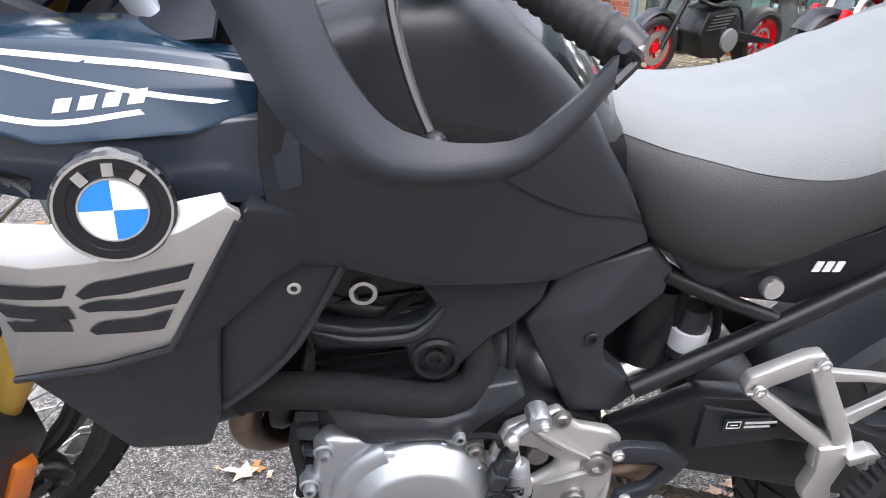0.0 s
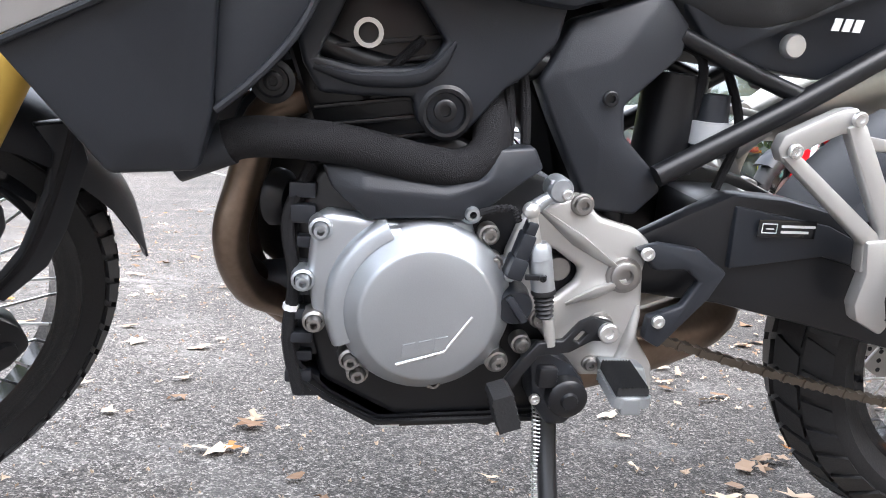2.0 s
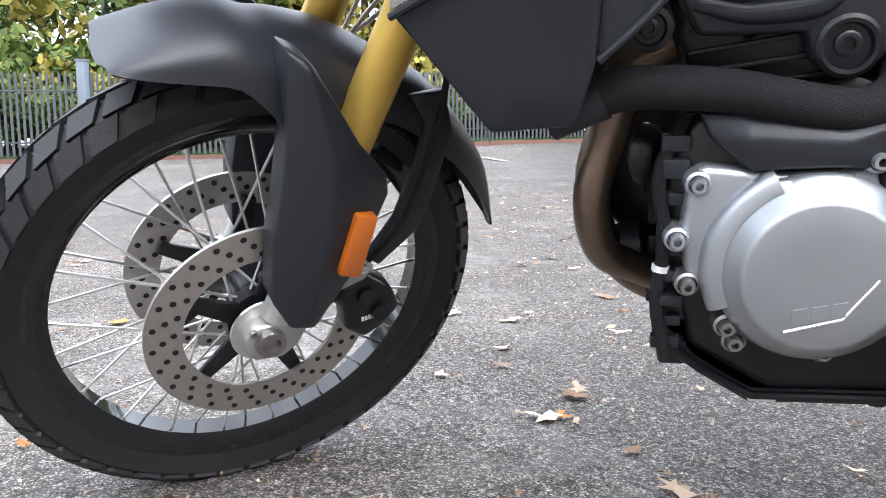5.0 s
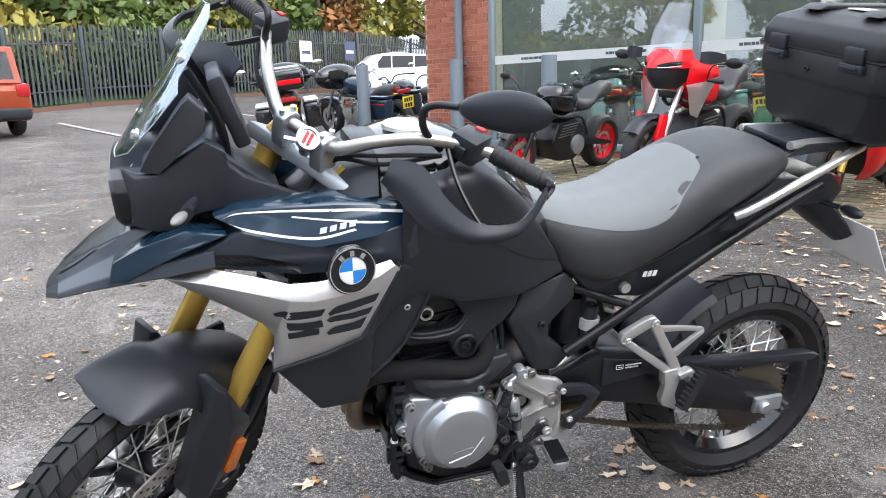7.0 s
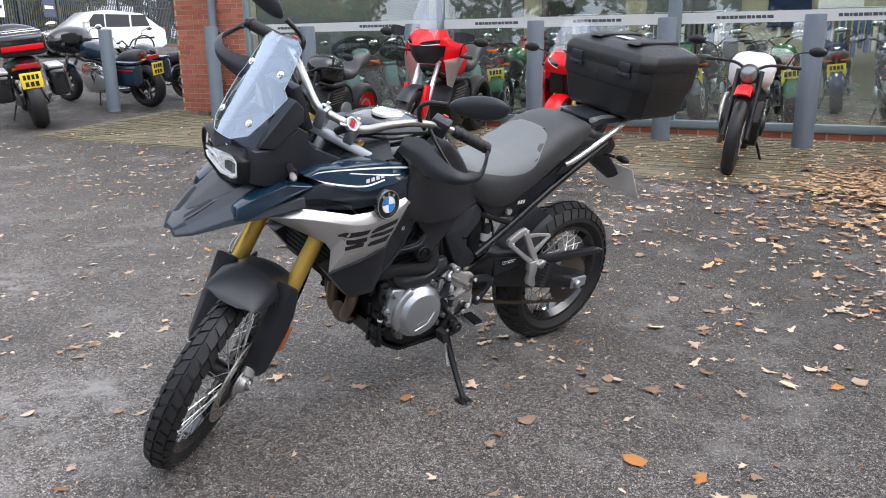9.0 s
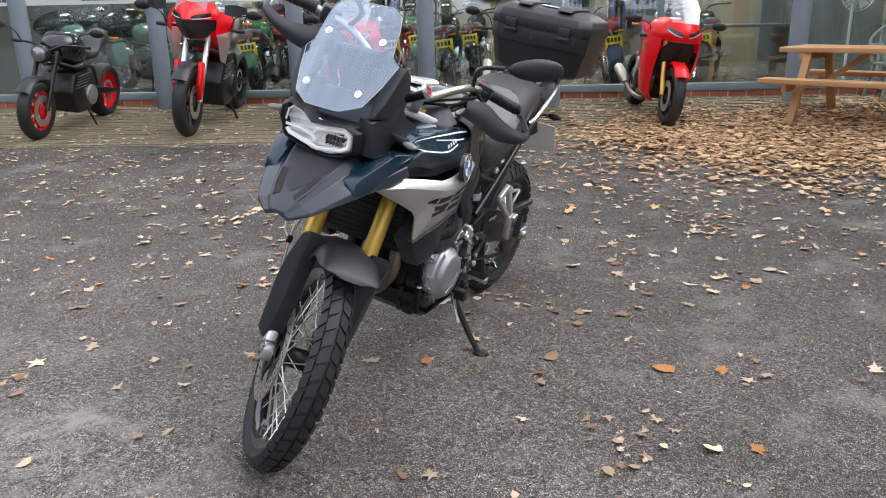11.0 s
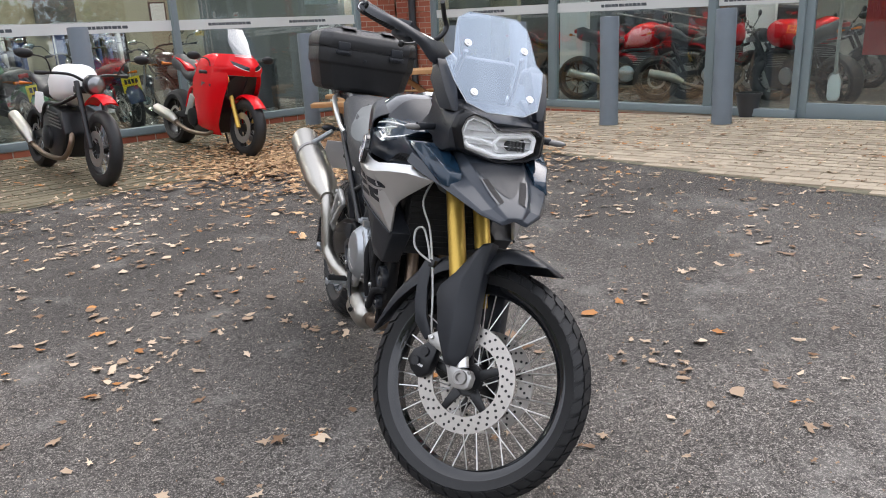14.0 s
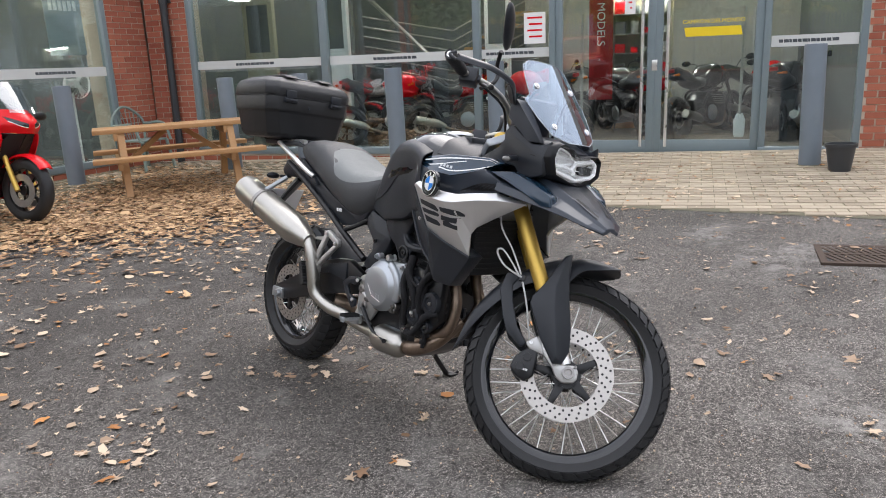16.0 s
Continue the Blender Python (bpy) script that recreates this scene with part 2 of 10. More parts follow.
def asphalt_mat():
    m = bpy.data.materials.new("worn_damp_asphalt")
    m.use_nodes = True
    t = m.node_tree
    n, l = t.nodes, t.links
    p = n["Principled BSDF"]
    tc = n.new("ShaderNodeTexCoord")
    grit = n.new("ShaderNodeTexVoronoi")
    grit.inputs["Scale"].default_value = 300
    fineg = n.new("ShaderNodeTexNoise")
    fineg.inputs["Scale"].default_value, fineg.inputs["Detail"].default_value = 260, 4
    patch = n.new("ShaderNodeTexNoise")
    patch.inputs["Scale"].default_value, patch.inputs["Detail"].default_value, patch.inputs["Roughness"].default_value = 0.9, 7, 0.62
    stain = n.new("ShaderNodeTexNoise")
    stain.inputs["Scale"].default_value, stain.inputs["Detail"].default_value, stain.inputs["Roughness"].default_value = 2.3, 8, 0.7
    for q in (grit, fineg, patch, stain):
        l.new(tc.outputs["Object"], q.inputs["Vector"])
    r1 = n.new("ShaderNodeValToRGB")
    r1.color_ramp.elements[0].position, r1.color_ramp.elements[0].color = 0.0, (0.030, 0.0275, 0.0255, 1)
    r1.color_ramp.elements[1].position, r1.color_ramp.elements[1].color = 1.0, (0.23, 0.212, 0.192, 1)
    e = r1.color_ramp.elements.new(0.62)
    e.color = (0.062, 0.0565, 0.051, 1)
    grit_v = n.new("ShaderNodeSeparateColor")
    l.new(grit.outputs["Color"], grit_v.inputs[0])
    l.new(grit_v.outputs[0], r1.inputs[0])
    mul = n.new("ShaderNodeMix")
    mul.data_type, mul.blend_type = "RGBA", "MULTIPLY"
    mul.inputs["Factor"].default_value = 1.0
    r2 = n.new("ShaderNodeMapRange")
    r2.inputs["From Min"].default_value, r2.inputs["From Max"].default_value = 0.3, 0.7
    r2.inputs["To Min"].default_value, r2.inputs["To Max"].default_value = 0.55, 1.5
    l.new(patch.outputs[0], r2.inputs["Value"])
    l.new(r1.outputs[0], mul.inputs["A"])
    # damp near the building; dry and paler, sheen painted in, out in the car park
    sep = n.new("ShaderNodeSeparateXYZ")
    l.new(tc.outputs["Object"], sep.inputs[0])
    far = n.new("ShaderNodeMath")
    far.operation = "MULTIPLY_ADD"
    far.inputs[1].default_value = 0.12
    l.new(sep.outputs["Y"], far.inputs[0])
    l.new(sep.outputs["X"], far.inputs[2])
    wob = n.new("ShaderNodeMath")
    wob.operation = "MULTIPLY_ADD"
    wob.inputs[1].default_value = 3.0
    l.new(patch.outputs[0], wob.inputs[0])
    l.new(far.outputs[0], wob.inputs[2])
    damp = n.new("ShaderNodeMapRange")
    damp.inputs["From Min"].default_value, damp.inputs["From Max"].default_value = 0.8, 3.2
    damp.inputs["To Min"].default_value, damp.inputs["To Max"].default_value = 1.55, 0.86
    l.new(wob.outputs[0], damp.inputs["Value"])
    both = n.new("ShaderNodeMath")
    both.operation = "MULTIPLY"
    l.new(damp.outputs[0], both.inputs[0])
    l.new(r2.outputs[0], both.inputs[1])
    chip = n.new("ShaderNodeTexVoronoi")
    chip.inputs["Scale"].default_value = 95
    l.new(tc.outputs["Object"], chip.inputs["Vector"])
    chv = n.new("ShaderNodeSeparateColor")
    l.new(chip.outputs["Color"], chv.inputs[0])
    chr_ = n.new("ShaderNodeMapRange")
    chr_.inputs["To Min"].default_value, chr_.inputs["To Max"].default_value = 0.55, 1.45
    l.new(chv.outputs[1], chr_.inputs["Value"])
    all3 = n.new("ShaderNodeMath")
    all3.operation = "MULTIPLY"
    l.new(both.outputs[0], all3.inputs[0])
    l.new(chr_.outputs[0], all3.inputs[1])
    l.new(all3.outputs[0], mul.inputs["B"])
    pale = n.new("ShaderNodeMix")
    pale.data_type = "RGBA"
    pale.inputs["B"].default_value = (0.30, 0.287, 0.268, 1)
    r3 = n.new("ShaderNodeMapRange")
    r3.inputs["From Min"].default_value, r3.inputs["From Max"].default_value = 0.52, 0.68
    r3.inputs["To Max"].default_value = 0.5
    l.new(stain.outputs[0], r3.inputs["Value"])
    pf = n.new("ShaderNodeMath")
    pf.operation = "MULTIPLY"
    l.new(r3.outputs[0], pf.inputs[0])
    l.new(fineg.outputs[0], pf.inputs[1])
    pf2 = n.new("ShaderNodeMath")
    pf2.operation, pf2.use_clamp = "MULTIPLY", True
    pf2.inputs[1].default_value = 1.5
    l.new(pf.outputs[0], pf2.inputs[0])
    # dusty patches where puddles dried
    dust = None
    for px, py, pr in DUST:
        ds = n.new("ShaderNodeVectorMath")
        ds.operation = "DISTANCE"
        ds.inputs[1].default_value = (px, py, 0)
        l.new(tc.outputs["Object"], ds.inputs[0])
        mr = n.new("ShaderNodeMapRange")
        mr.inputs["From Min"].default_value, mr.inputs["From Max"].default_value = pr, pr * 0.2
        l.new(ds.outputs["Value"], mr.inputs["Value"])
        if dust is None:
            dust = mr.outputs[0]
        else:
            mxx = n.new("ShaderNodeMath")
            mxx.operation = "MAXIMUM"
            l.new(dust, mxx.inputs[0])
            l.new(mr.outputs[0], mxx.inputs[1])
            dust = mxx.outputs[0]
    spl = n.new("ShaderNodeTexNoise")
    spl.inputs["Scale"].default_value, spl.inputs["Detail"].default_value, spl.inputs["Roughness"].default_value = 9, 8, 0.75
    l.new(tc.outputs["Object"], spl.inputs["Vector"])
    spr = n.new("ShaderNodeMapRange")
    spr.inputs["From Min"].default_value, spr.inputs["From Max"].default_value = 0.47, 0.62
    spr.inputs["To Max"].default_value = 0.8
    l.new(spl.outputs[0], spr.inputs["Value"])
    dm_ = n.new("ShaderNodeMath")
    dm_.operation = "MULTIPLY"
    l.new(dust, dm_.inputs[0])
    l.new(spr.outputs[0], dm_.inputs[1])
    tot = n.new("ShaderNodeMath")
    tot.operation, tot.use_clamp = "ADD", True
    l.new(pf2.outputs[0], tot.inputs[0])
    l.new(dm_.outputs[0], tot.inputs[1])
    l.new(tot.outputs[0], pale.inputs["Factor"])
    l.new(mul.outputs["Result"], pale.inputs["A"])
    l.new(pale.outputs["Result"], p.inputs["Base Color"])
    p.inputs["Specular IOR Level"].default_value = 0.22
    rr = n.new("ShaderNodeMapRange")
    rr.inputs["From Min"].default_value, rr.inputs["From Max"].default_value = 0.3, 0.7
    rr.inputs["To Min"].default_value, rr.inputs["To Max"].default_value = 0.55, 0.9
    l.new(patch.outputs[0], rr.inputs["Value"])
    l.new(rr.outputs[0], p.inputs["Roughness"])
    b = n.new("ShaderNodeBump")
    b.inputs["Strength"].default_value, b.inputs["Distance"].default_value = 0.7, 0.004
    l.new(grit.outputs["Distance"], b.inputs["Height"])
    b2 = n.new("ShaderNodeBump")
    b2.inputs["Strength"].default_value, b2.inputs["Distance"].default_value = 0.5, 0.003
    l.new(fineg.outputs[0], b2.inputs["Height"])
    l.new(b.outputs[0], b2.inputs["Normal"])
    l.new(b2.outputs[0], p.inputs["Normal"])
    return m


ASPHALT = asphalt_mat()

# ---- mesh helpers ----
def part(name, bm, material, parent=None, label="", smooth=40, kind="", at=None):
    """Links a bmesh as one mesh object under a thing or a part."""
    me = bpy.data.meshes.new(name)
    bm.normal_update()
    bm.to_mesh(me)
    bm.free()
    me.materials.append(material)
    if smooth:
        me.polygons.foreach_set("use_smooth", [True] * len(me.polygons))
        me.set_sharp_from_angle(angle=radians(smooth))
    ob = new(name, me)
    if parent:
        ob.parent = parent
    if at is not None:
        ob.matrix_basis = at
    return tagged(ob, label=label, kind=kind)


def again(ob, name, parent, m):
    """Another piece on the same mesh."""
    o = new(name, ob.data)
    o.parent = parent
    o.matrix_basis = m
    return o


def root(name, m, label, category, group="", kind=""):
    e = new(name)
    e.matrix_world = m
    e.empty_display_size = 0.1
    return tagged(e, label, category, group, kind)


def bevelled(bm, w, segs=2, angle=25):
    if w > 0:
        es = [e for e in bm.edges if len(e.link_faces) == 2 and e.calc_face_angle(0) > radians(angle)]
        if es:
            bmesh.ops.bevel(bm, geom=es, offset=w, segments=segs, affect="EDGES", clamp_overlap=True, profile=0.5)
    return bm


def box(x0, y0, z0, x1, y1, z1, bev=0.0, bm=None, segs=2):
    b = bmesh.new()
    bmesh.ops.create_cube(b, size=1)
    for v in b.verts:
        v.co = Vector(((x0 + x1) / 2 + v.co.x * (x1 - x0), (y0 + y1) / 2 + v.co.y * (y1 - y0), (z0 + z1) / 2 + v.co.z * (z1 - z0)))
    bevelled(b, bev, segs)
    return join(bm, b)


def join(bm, other, m=None):
    """Adds the second bmesh to the first."""
    if m is not None:
        bmesh.ops.transform(other, matrix=m, verts=other.verts)
    if bm is None:
        return other
    me = bpy.data.meshes.new("tmp")
    other.to_mesh(me)
    other.free()
    bm.from_mesh(me)
    bpy.data.meshes.remove(me)
    return bm


def prism(pts, y0, y1, bev=0.004, segs=2, m=None, bm=None):
    """A polygon of (x, z) drawn out from y0 to y1, edges rounded."""
    b = bmesh.new()
    vs = [b.verts.new((x, y0, z)) for x, z in pts]
    f = b.faces.new(vs)
    g = bmesh.ops.extrude_face_region(b, geom=[f])
    for v in g["geom"]:
        if isinstance(v, bmesh.types.BMVert):
            v.co.y = y1
    bmesh.ops.recalc_face_normals(b, faces=b.faces)
    bevelled(b, bev, segs)
    return join(bm, b, m)


def shell(ring, inner, bev=0.004, bulge=0.0, segs=2, bm=None):
    """A panel: ring of (x, y, z) as its outer rim, drawn in to y = inner, bulging by some outwards."""
    b = bmesh.new()
    sgn = 1 if ring[0][1] > inner else -1
    vs = [b.verts.new(p) for p in ring]
    f = b.faces.new(vs)
    g = bmesh.ops.extrude_face_region(b, geom=[f])
    for v in g["geom"]:
        if isinstance(v, bmesh.types.BMVert):
            v.co.y = inner
    bmesh.ops.recalc_face_normals(b, faces=b.faces)
    bevelled(b, bev, segs)
    if bulge:
        big = max((q for q in b.faces if q.normal.y * sgn > 0.3), key=lambda q: q.calc_area(), default=None)
        if big:
            r = bmesh.ops.poke(b, faces=[big])
            for v in r["verts"]:
                v.co.y += sgn * bulge
    return join(bm, b)


def curve(pts, n=6):
    """Catmull-Rom points through pts."""
    P = [Vector(p) for p in pts]
    if len(P) < 3:
        return P
    P = [P[0] * 2 - P[1]] + P + [P[-1] * 2 - P[-2]]
    out = []
    for i in range(1, len(P) - 2):
        a, b, c, d = P[i - 1:i + 3]
        for k in range(n):
            t = k / n
            out.append(0.5 * ((2 * b) + (c - a) * t + (2 * a - 5 * b + 4 * c - d) * t * t + (3 * b - a - 3 * c + d) * t ** 3))
    return out + [P[-2]]


def tube(pts, r, sides=10, n=6, bm=None, cap=True, flat=1.0):
    """A round bar or pipe through pts; r may be a list, one for each given point."""
    Q = curve(pts, n) if n > 1 else [Vector(p) for p in pts]
    b = bmesh.new()
    rings = []
    up = None
    for i, q in enumerate(Q):
        d = (Q[min(i + 1, len(Q) - 1)] - Q[max(i - 1, 0)]).normalized()
        if up is None:
            up = d.orthogonal().normalized()
        up = (up - d * up.dot(d)).normalized()
        sd = d.cross(up)
        if isinstance(r, (list, tuple)):
            k = i / max(1, len(Q) - 1) * (len(r) - 1)
            a = int(min(k, len(r) - 2))
            rad = r[a] + (r[a + 1] - r[a]) * (k - a)
        else:
            rad = r
        rings.append([b.verts.new(q + (up * math.cos(u) * flat + sd * math.sin(u)) * rad) for u in (2 * math.pi * j / sides for j in range(sides))])
    for A, B in zip(rings, rings[1:]):
        for j in range(sides):
            b.faces.new((A[j], A[(j + 1) % sides], B[(j + 1) % sides], B[j]))
    if cap:
        b.faces.new(list(reversed(rings[0])))
        b.faces.new(rings[-1])
    bmesh.ops.recalc_face_normals(b, faces=b.faces)
    return join(bm, b)


def lathe(prof, n=48, closed=True, bm=None, m=None, a0=0.0, a1=360.0):
    """Turns a profile of (radius, along) about the y axis."""
    b = bmesh.new()
    full = abs(a1 - a0) > 359.9
    cnt = n if full else n + 1
    rings = []
    for i in range(cnt):
        u = radians(a0 + (a1 - a0) * i / n)
        rings.append([b.verts.new((r * math.cos(u), y, r * math.sin(u))) for r, y in prof])
    k = len(prof)
    for i in range(n):
        A, B = rings[i], rings[(i + 1) % cnt]
        for j in range(k if closed else k - 1):
            try:
                b.faces.new((A[j], A[(j + 1) % k], B[(j + 1) % k], B[j]))
            except ValueError:
                pass
    bmesh.ops.remove_doubles(b, verts=b.verts, dist=1e-5)
    bmesh.ops.recalc_face_normals(b, faces=b.faces)
    return join(bm, b, m)


def bolt_mesh(r=0.009, h=0.007, bm=None, m=None):
    """A round bolt head with a socket, facing -y, its base at y = 0."""
    return lathe([(r, 0.0), (r, -h * 0.8), (r * 0.85, -h), (r * 0.5, -h), (r * 0.45, -h * 0.4), (0.0001, -h * 0.4)], 14, False, bm, m)


def strip_arc(cx, cz, prof, a0, a1, n=24):
    """A band bent round (cx, cz): prof gives (radius, y) across it; a0, a1 in degrees, 90 is up and 180 is forward."""
    b = lathe(prof, n, True, None, None, a0, a1)
    bmesh.ops.holes_fill(b, edges=[e for e in b.edges if e.is_boundary], sides=0)
    bmesh.ops.translate(b, verts=b.verts, vec=(cx, 0, cz))
    bmesh.ops.recalc_face_normals(b, faces=b.faces)
    return b


def sheet(rows, thick=0.004, n=3, mirror=False):
    """A smooth sheet through rows of points, drawn out inwards by its thickness."""
    L = [curve(r, n) for r in rows]
    C = [curve(c, n) for c in zip(*L)]
    b = bmesh.new()
    V = [[b.verts.new(q) for q in c] for c in C]
    for A, B in zip(V, V[1:]):
        for k in range(len(A) - 1):
            b.faces.new((A[k], A[k + 1], B[k + 1], B[k]))
    bmesh.ops.remove_doubles(b, verts=b.verts, dist=1e-5)
    bmesh.ops.recalc_face_normals(b, faces=b.faces)
    if thick:
        bmesh.ops.solidify(b, geom=b.faces[:], thickness=thick)
    bmesh.ops.recalc_face_normals(b, faces=b.faces)
    return b


def facets(verts, faces, inner, bev=0.003, segs=2):
    """A panel of flat facets whose rim is drawn in to y = inner, or a thin one; edges rounded."""
    b = bmesh.new()
    V = [b.verts.new(v) for v in verts]
    for f in faces:
        b.faces.new([V[i] for i in f])
    bmesh.ops.recalc_face_normals(b, faces=b.faces)
    if inner is None:
        bmesh.ops.solidify(b, geom=b.faces[:], thickness=0.010)
        bmesh.ops.recalc_face_normals(b, faces=b.faces)
        return bevelled(b, bev, segs, 12)
    g = bmesh.ops.extrude_edge_only(b, edges=[e for e in b.edges if e.is_boundary])
    for v in g["geom"]:
        if isinstance(v, bmesh.types.BMVert):
            v.co.y = inner
    bmesh.ops.holes_fill(b, edges=[e for e in b.edges if e.is_boundary], sides=0)
    bmesh.ops.recalc_face_normals(b, faces=b.faces)
    return bevelled(b, bev, segs, 12)


def pierced(outer, holes, y0, y1, bev=0.004):
    """A plate of (x, z) outline with holes through it, from y0 to y1."""
    b = bmesh.new()
    es = []
    for ring in (outer, *holes):
        vs = [b.verts.new((x, y0, z)) for x, z in ring]
        es += [b.edges.new((vs[k], vs[(k + 1) % len(vs)])) for k in range(len(vs))]
    bmesh.ops.triangle_fill(b, use_beauty=True, use_dissolve=False, edges=es)
    g = bmesh.ops.extrude_face_region(b, geom=b.faces[:])
    for v in g["geom"]:
        if isinstance(v, bmesh.types.BMVert):
            v.co.y = y1
    bmesh.ops.recalc_face_normals(b, faces=b.faces)
    return bevelled(b, bev, 2)


def side(s, pts):
    """The points of the left side, on the side s."""
    return [(x, -s * y, z) for x, y, z in pts]


def seen_y(tree, s, x, z, proud=0.0012):
    """The point at (x, z) on the outside of a surface, on the side s."""
    hit = tree.ray_cast(Vector((x, s * 0.6, z)), Vector((0, -s, 0)))[0]
    return Vector((x, hit.y + s * proud, z)) if hit else None


def decal(tree, s, upper, lower, n=5, proud=0.0012):
    """A thin skin laid on a surface between two lines of (x, z)."""
    A, B = (curve([(x, 0, z) for x, z in q], n) for q in (upper, lower))
    b = bmesh.new()
    rows_ = []
    for k in range(5):
        L = [seen_y(tree, s, *(a.lerp(c, k / 4).xz), proud) for a, c in zip(A, B)]
        rows_.append([b.verts.new(q) if q else None for q in L])
    for P, Q in zip(rows_, rows_[1:]):
        for k in range(len(P) - 1):
            if P[k] and P[k + 1] and Q[k] and Q[k + 1]:
                b.faces.new((P[k], P[k + 1], Q[k + 1], Q[k]))
    bmesh.ops.recalc_face_normals(b, faces=b.faces)
    return b


def front_decal(tree, upper, lower, proud=0.003, n=4):
    """A thin skin laid on the front of a surface between two lines of (y, z)."""
    A, B = (curve([(0, y, z) for y, z in q], n) for q in (upper, lower))
    b = bmesh.new()
    rows_ = []
    for k in range(4):
        line = []
        for a, c in zip(A, B):
            q = a.lerp(c, k / 3)
            hit = tree.ray_cast(Vector((-2, q.y, q.z)), Vector((1, 0, 0)))[0]
            line.append(b.verts.new(hit - Vector((proud, 0, 0))) if hit else None)
        rows_.append(line)
    for P, Q in zip(rows_, rows_[1:]):
        for k in range(len(P) - 1):
            if P[k] and P[k + 1] and Q[k] and Q[k + 1]:
                b.faces.new((P[k], P[k + 1], Q[k + 1], Q[k]))
    bmesh.ops.recalc_face_normals(b, faces=b.faces)
    return b


def bars_text(x0, x1, z0, z1, y, count, slant=0.0, bm=None, thick=0.0012):
    """Marks too small or not to be lettered, as plain bars."""
    w = (x1 - x0) / count
    for i in range(count):
        a = x0 + i * w + w * 0.12
        bm = prism([(a, z0), (a + w * 0.72, z0), (a + w * 0.72 + slant, z1), (a + slant, z1)], y, y - thick if y < 0 else y + thick, 0, bm=bm)
    return bm

# ---- ground ----
CORNER = Vector((8.795, -2.553, 0))
UA, NA = Vector((-0.4224, 0.9064, 0)), Vector((-0.9064, -0.4224, 0))
UB, NB = Vector((-0.8674, -0.4976, 0)), Vector((-0.4976, 0.8674, 0))


def height(x, y):
    """The car park rises gently to the building and to the north."""
    p = Vector((x, y, 0)) - CORNER
    d = max(0.0, min(p.dot(NA), p.dot(NB)))
    far = max(0.0, y - 8.5)
    return 0.215 * max(0.0, 1 - d / 6.5) ** 1.2 + 0.045 * min(far, 24) + (-0.006 if math.hypot(x, y) < 2 else 0)


def spread(fine, coarse, step, n):
    a = list(np.arange(-fine, fine + 1e-6, step))
    k = np.geomspace(fine + step, coarse, n)
    return [-v for v in reversed(k)] + a + list(k)


gx, gy = spread(14, 900, 0.35, 14), spread(16, 900, 0.35, 16)
gv = [(x, y, height(x, y)) for y in gy for x in gx]
W = len(gx)
gf = [(j * W + i, j * W + i + 1, (j + 1) * W + i + 1, (j + 1) * W + i) for j in range(len(gy) - 1) for i in range(W - 1)]
me = bpy.data.meshes.new("ground")
me.from_pydata(gv, [], gf)
me.materials.append(ASPHALT)
me.polygons.foreach_set("use_smooth", [True] * len(me.polygons))
tagged(new("ground", me), "worn dark grey asphalt car park, damp in places", "asphalt", kind="structure")

# frames of the two facades: x along, y out to the car park, z up
FA = Matrix.Translation(CORNER) @ Matrix(((UA.x, NA.x, 0, 0), (UA.y, NA.y, 0, 0), (0, 0, 1, 0), (0, 0, 0, 1)))
FB = Matrix.Translation(CORNER) @ Matrix(((-UB.x, NB.x, 0, 0), (-UB.y, NB.y, 0, 0), (0, 0, 1, 0), (0, 0, 0, 1))) @ pose(0, 0, 0, 0, -1.15, 0)
TOP = 4.6


def on(frame_m, bm):
    bmesh.ops.transform(bm, matrix=frame_m, verts=bm.verts)
    return bm


def structure(name, bm, material, label, smooth=0, category="wall"):
    return tagged(part(name, bm, material, None, "", smooth), label, category, kind="structure")


BRICKJOBS = []


def brickwork(parent, F, x0, x1, y, z0, z1, single):
    """Stretcher courses standing 8 mm proud of the mortar; noted here, laid at the end of the file."""
    BRICKJOBS.append((parent, F, x0, x1, y, z0, z1, single))


# facade A: long showroom window wall with a brick end pier
SILL = 0.30
wa = structure("wall_corner_a", on(FA, box(0.0, -0.30, -0.1, 0.66, 0.0, TOP)), MORTAR, "red brick wall at the inner corner")
brickwork(wa, FA, 0.0, 0.66, 0.0, 0.15, 3.6, True)
pa = structure("wall_pier_a", on(FA, box(12.62, -2.6, -0.1, 14.0, 0.0, TOP)), MORTAR, "red brick end pier of the showroom")
brickwork(pa, FA, 12.62, 14.0, 0.0, 0.12, 3.6, False)
pla = structure("wall_plinth_a", on(FA, box(0.66, -0.30, -0.1, 12.62, 0.0, SILL)), MORTAR, "low red brick plinth under the window")
brickwork(pla, FA, 0.66, 12.62, 0.0, 0.15, SILL, False)
structure("wall_head_a", on(FA, box(-0.3, -0.35, 3.55, 14.0, -0.02, TOP)), FRAMEPAINT, "grey panel above the showroom window")
# two blocks added behind the corner so no sky shows through the gap
structure("corner_filler_a", on(FA, box(-0.40, -0.85, -0.1, 0.30, -0.302, TOP)), MORTAR, "added filler block closing the corner gap")
structure("corner_filler_b", on(FB, box(-0.30, -0.85, -0.1, 0.40, -0.302, TOP + 0.01)), MORTAR, "added filler block closing the corner gap")
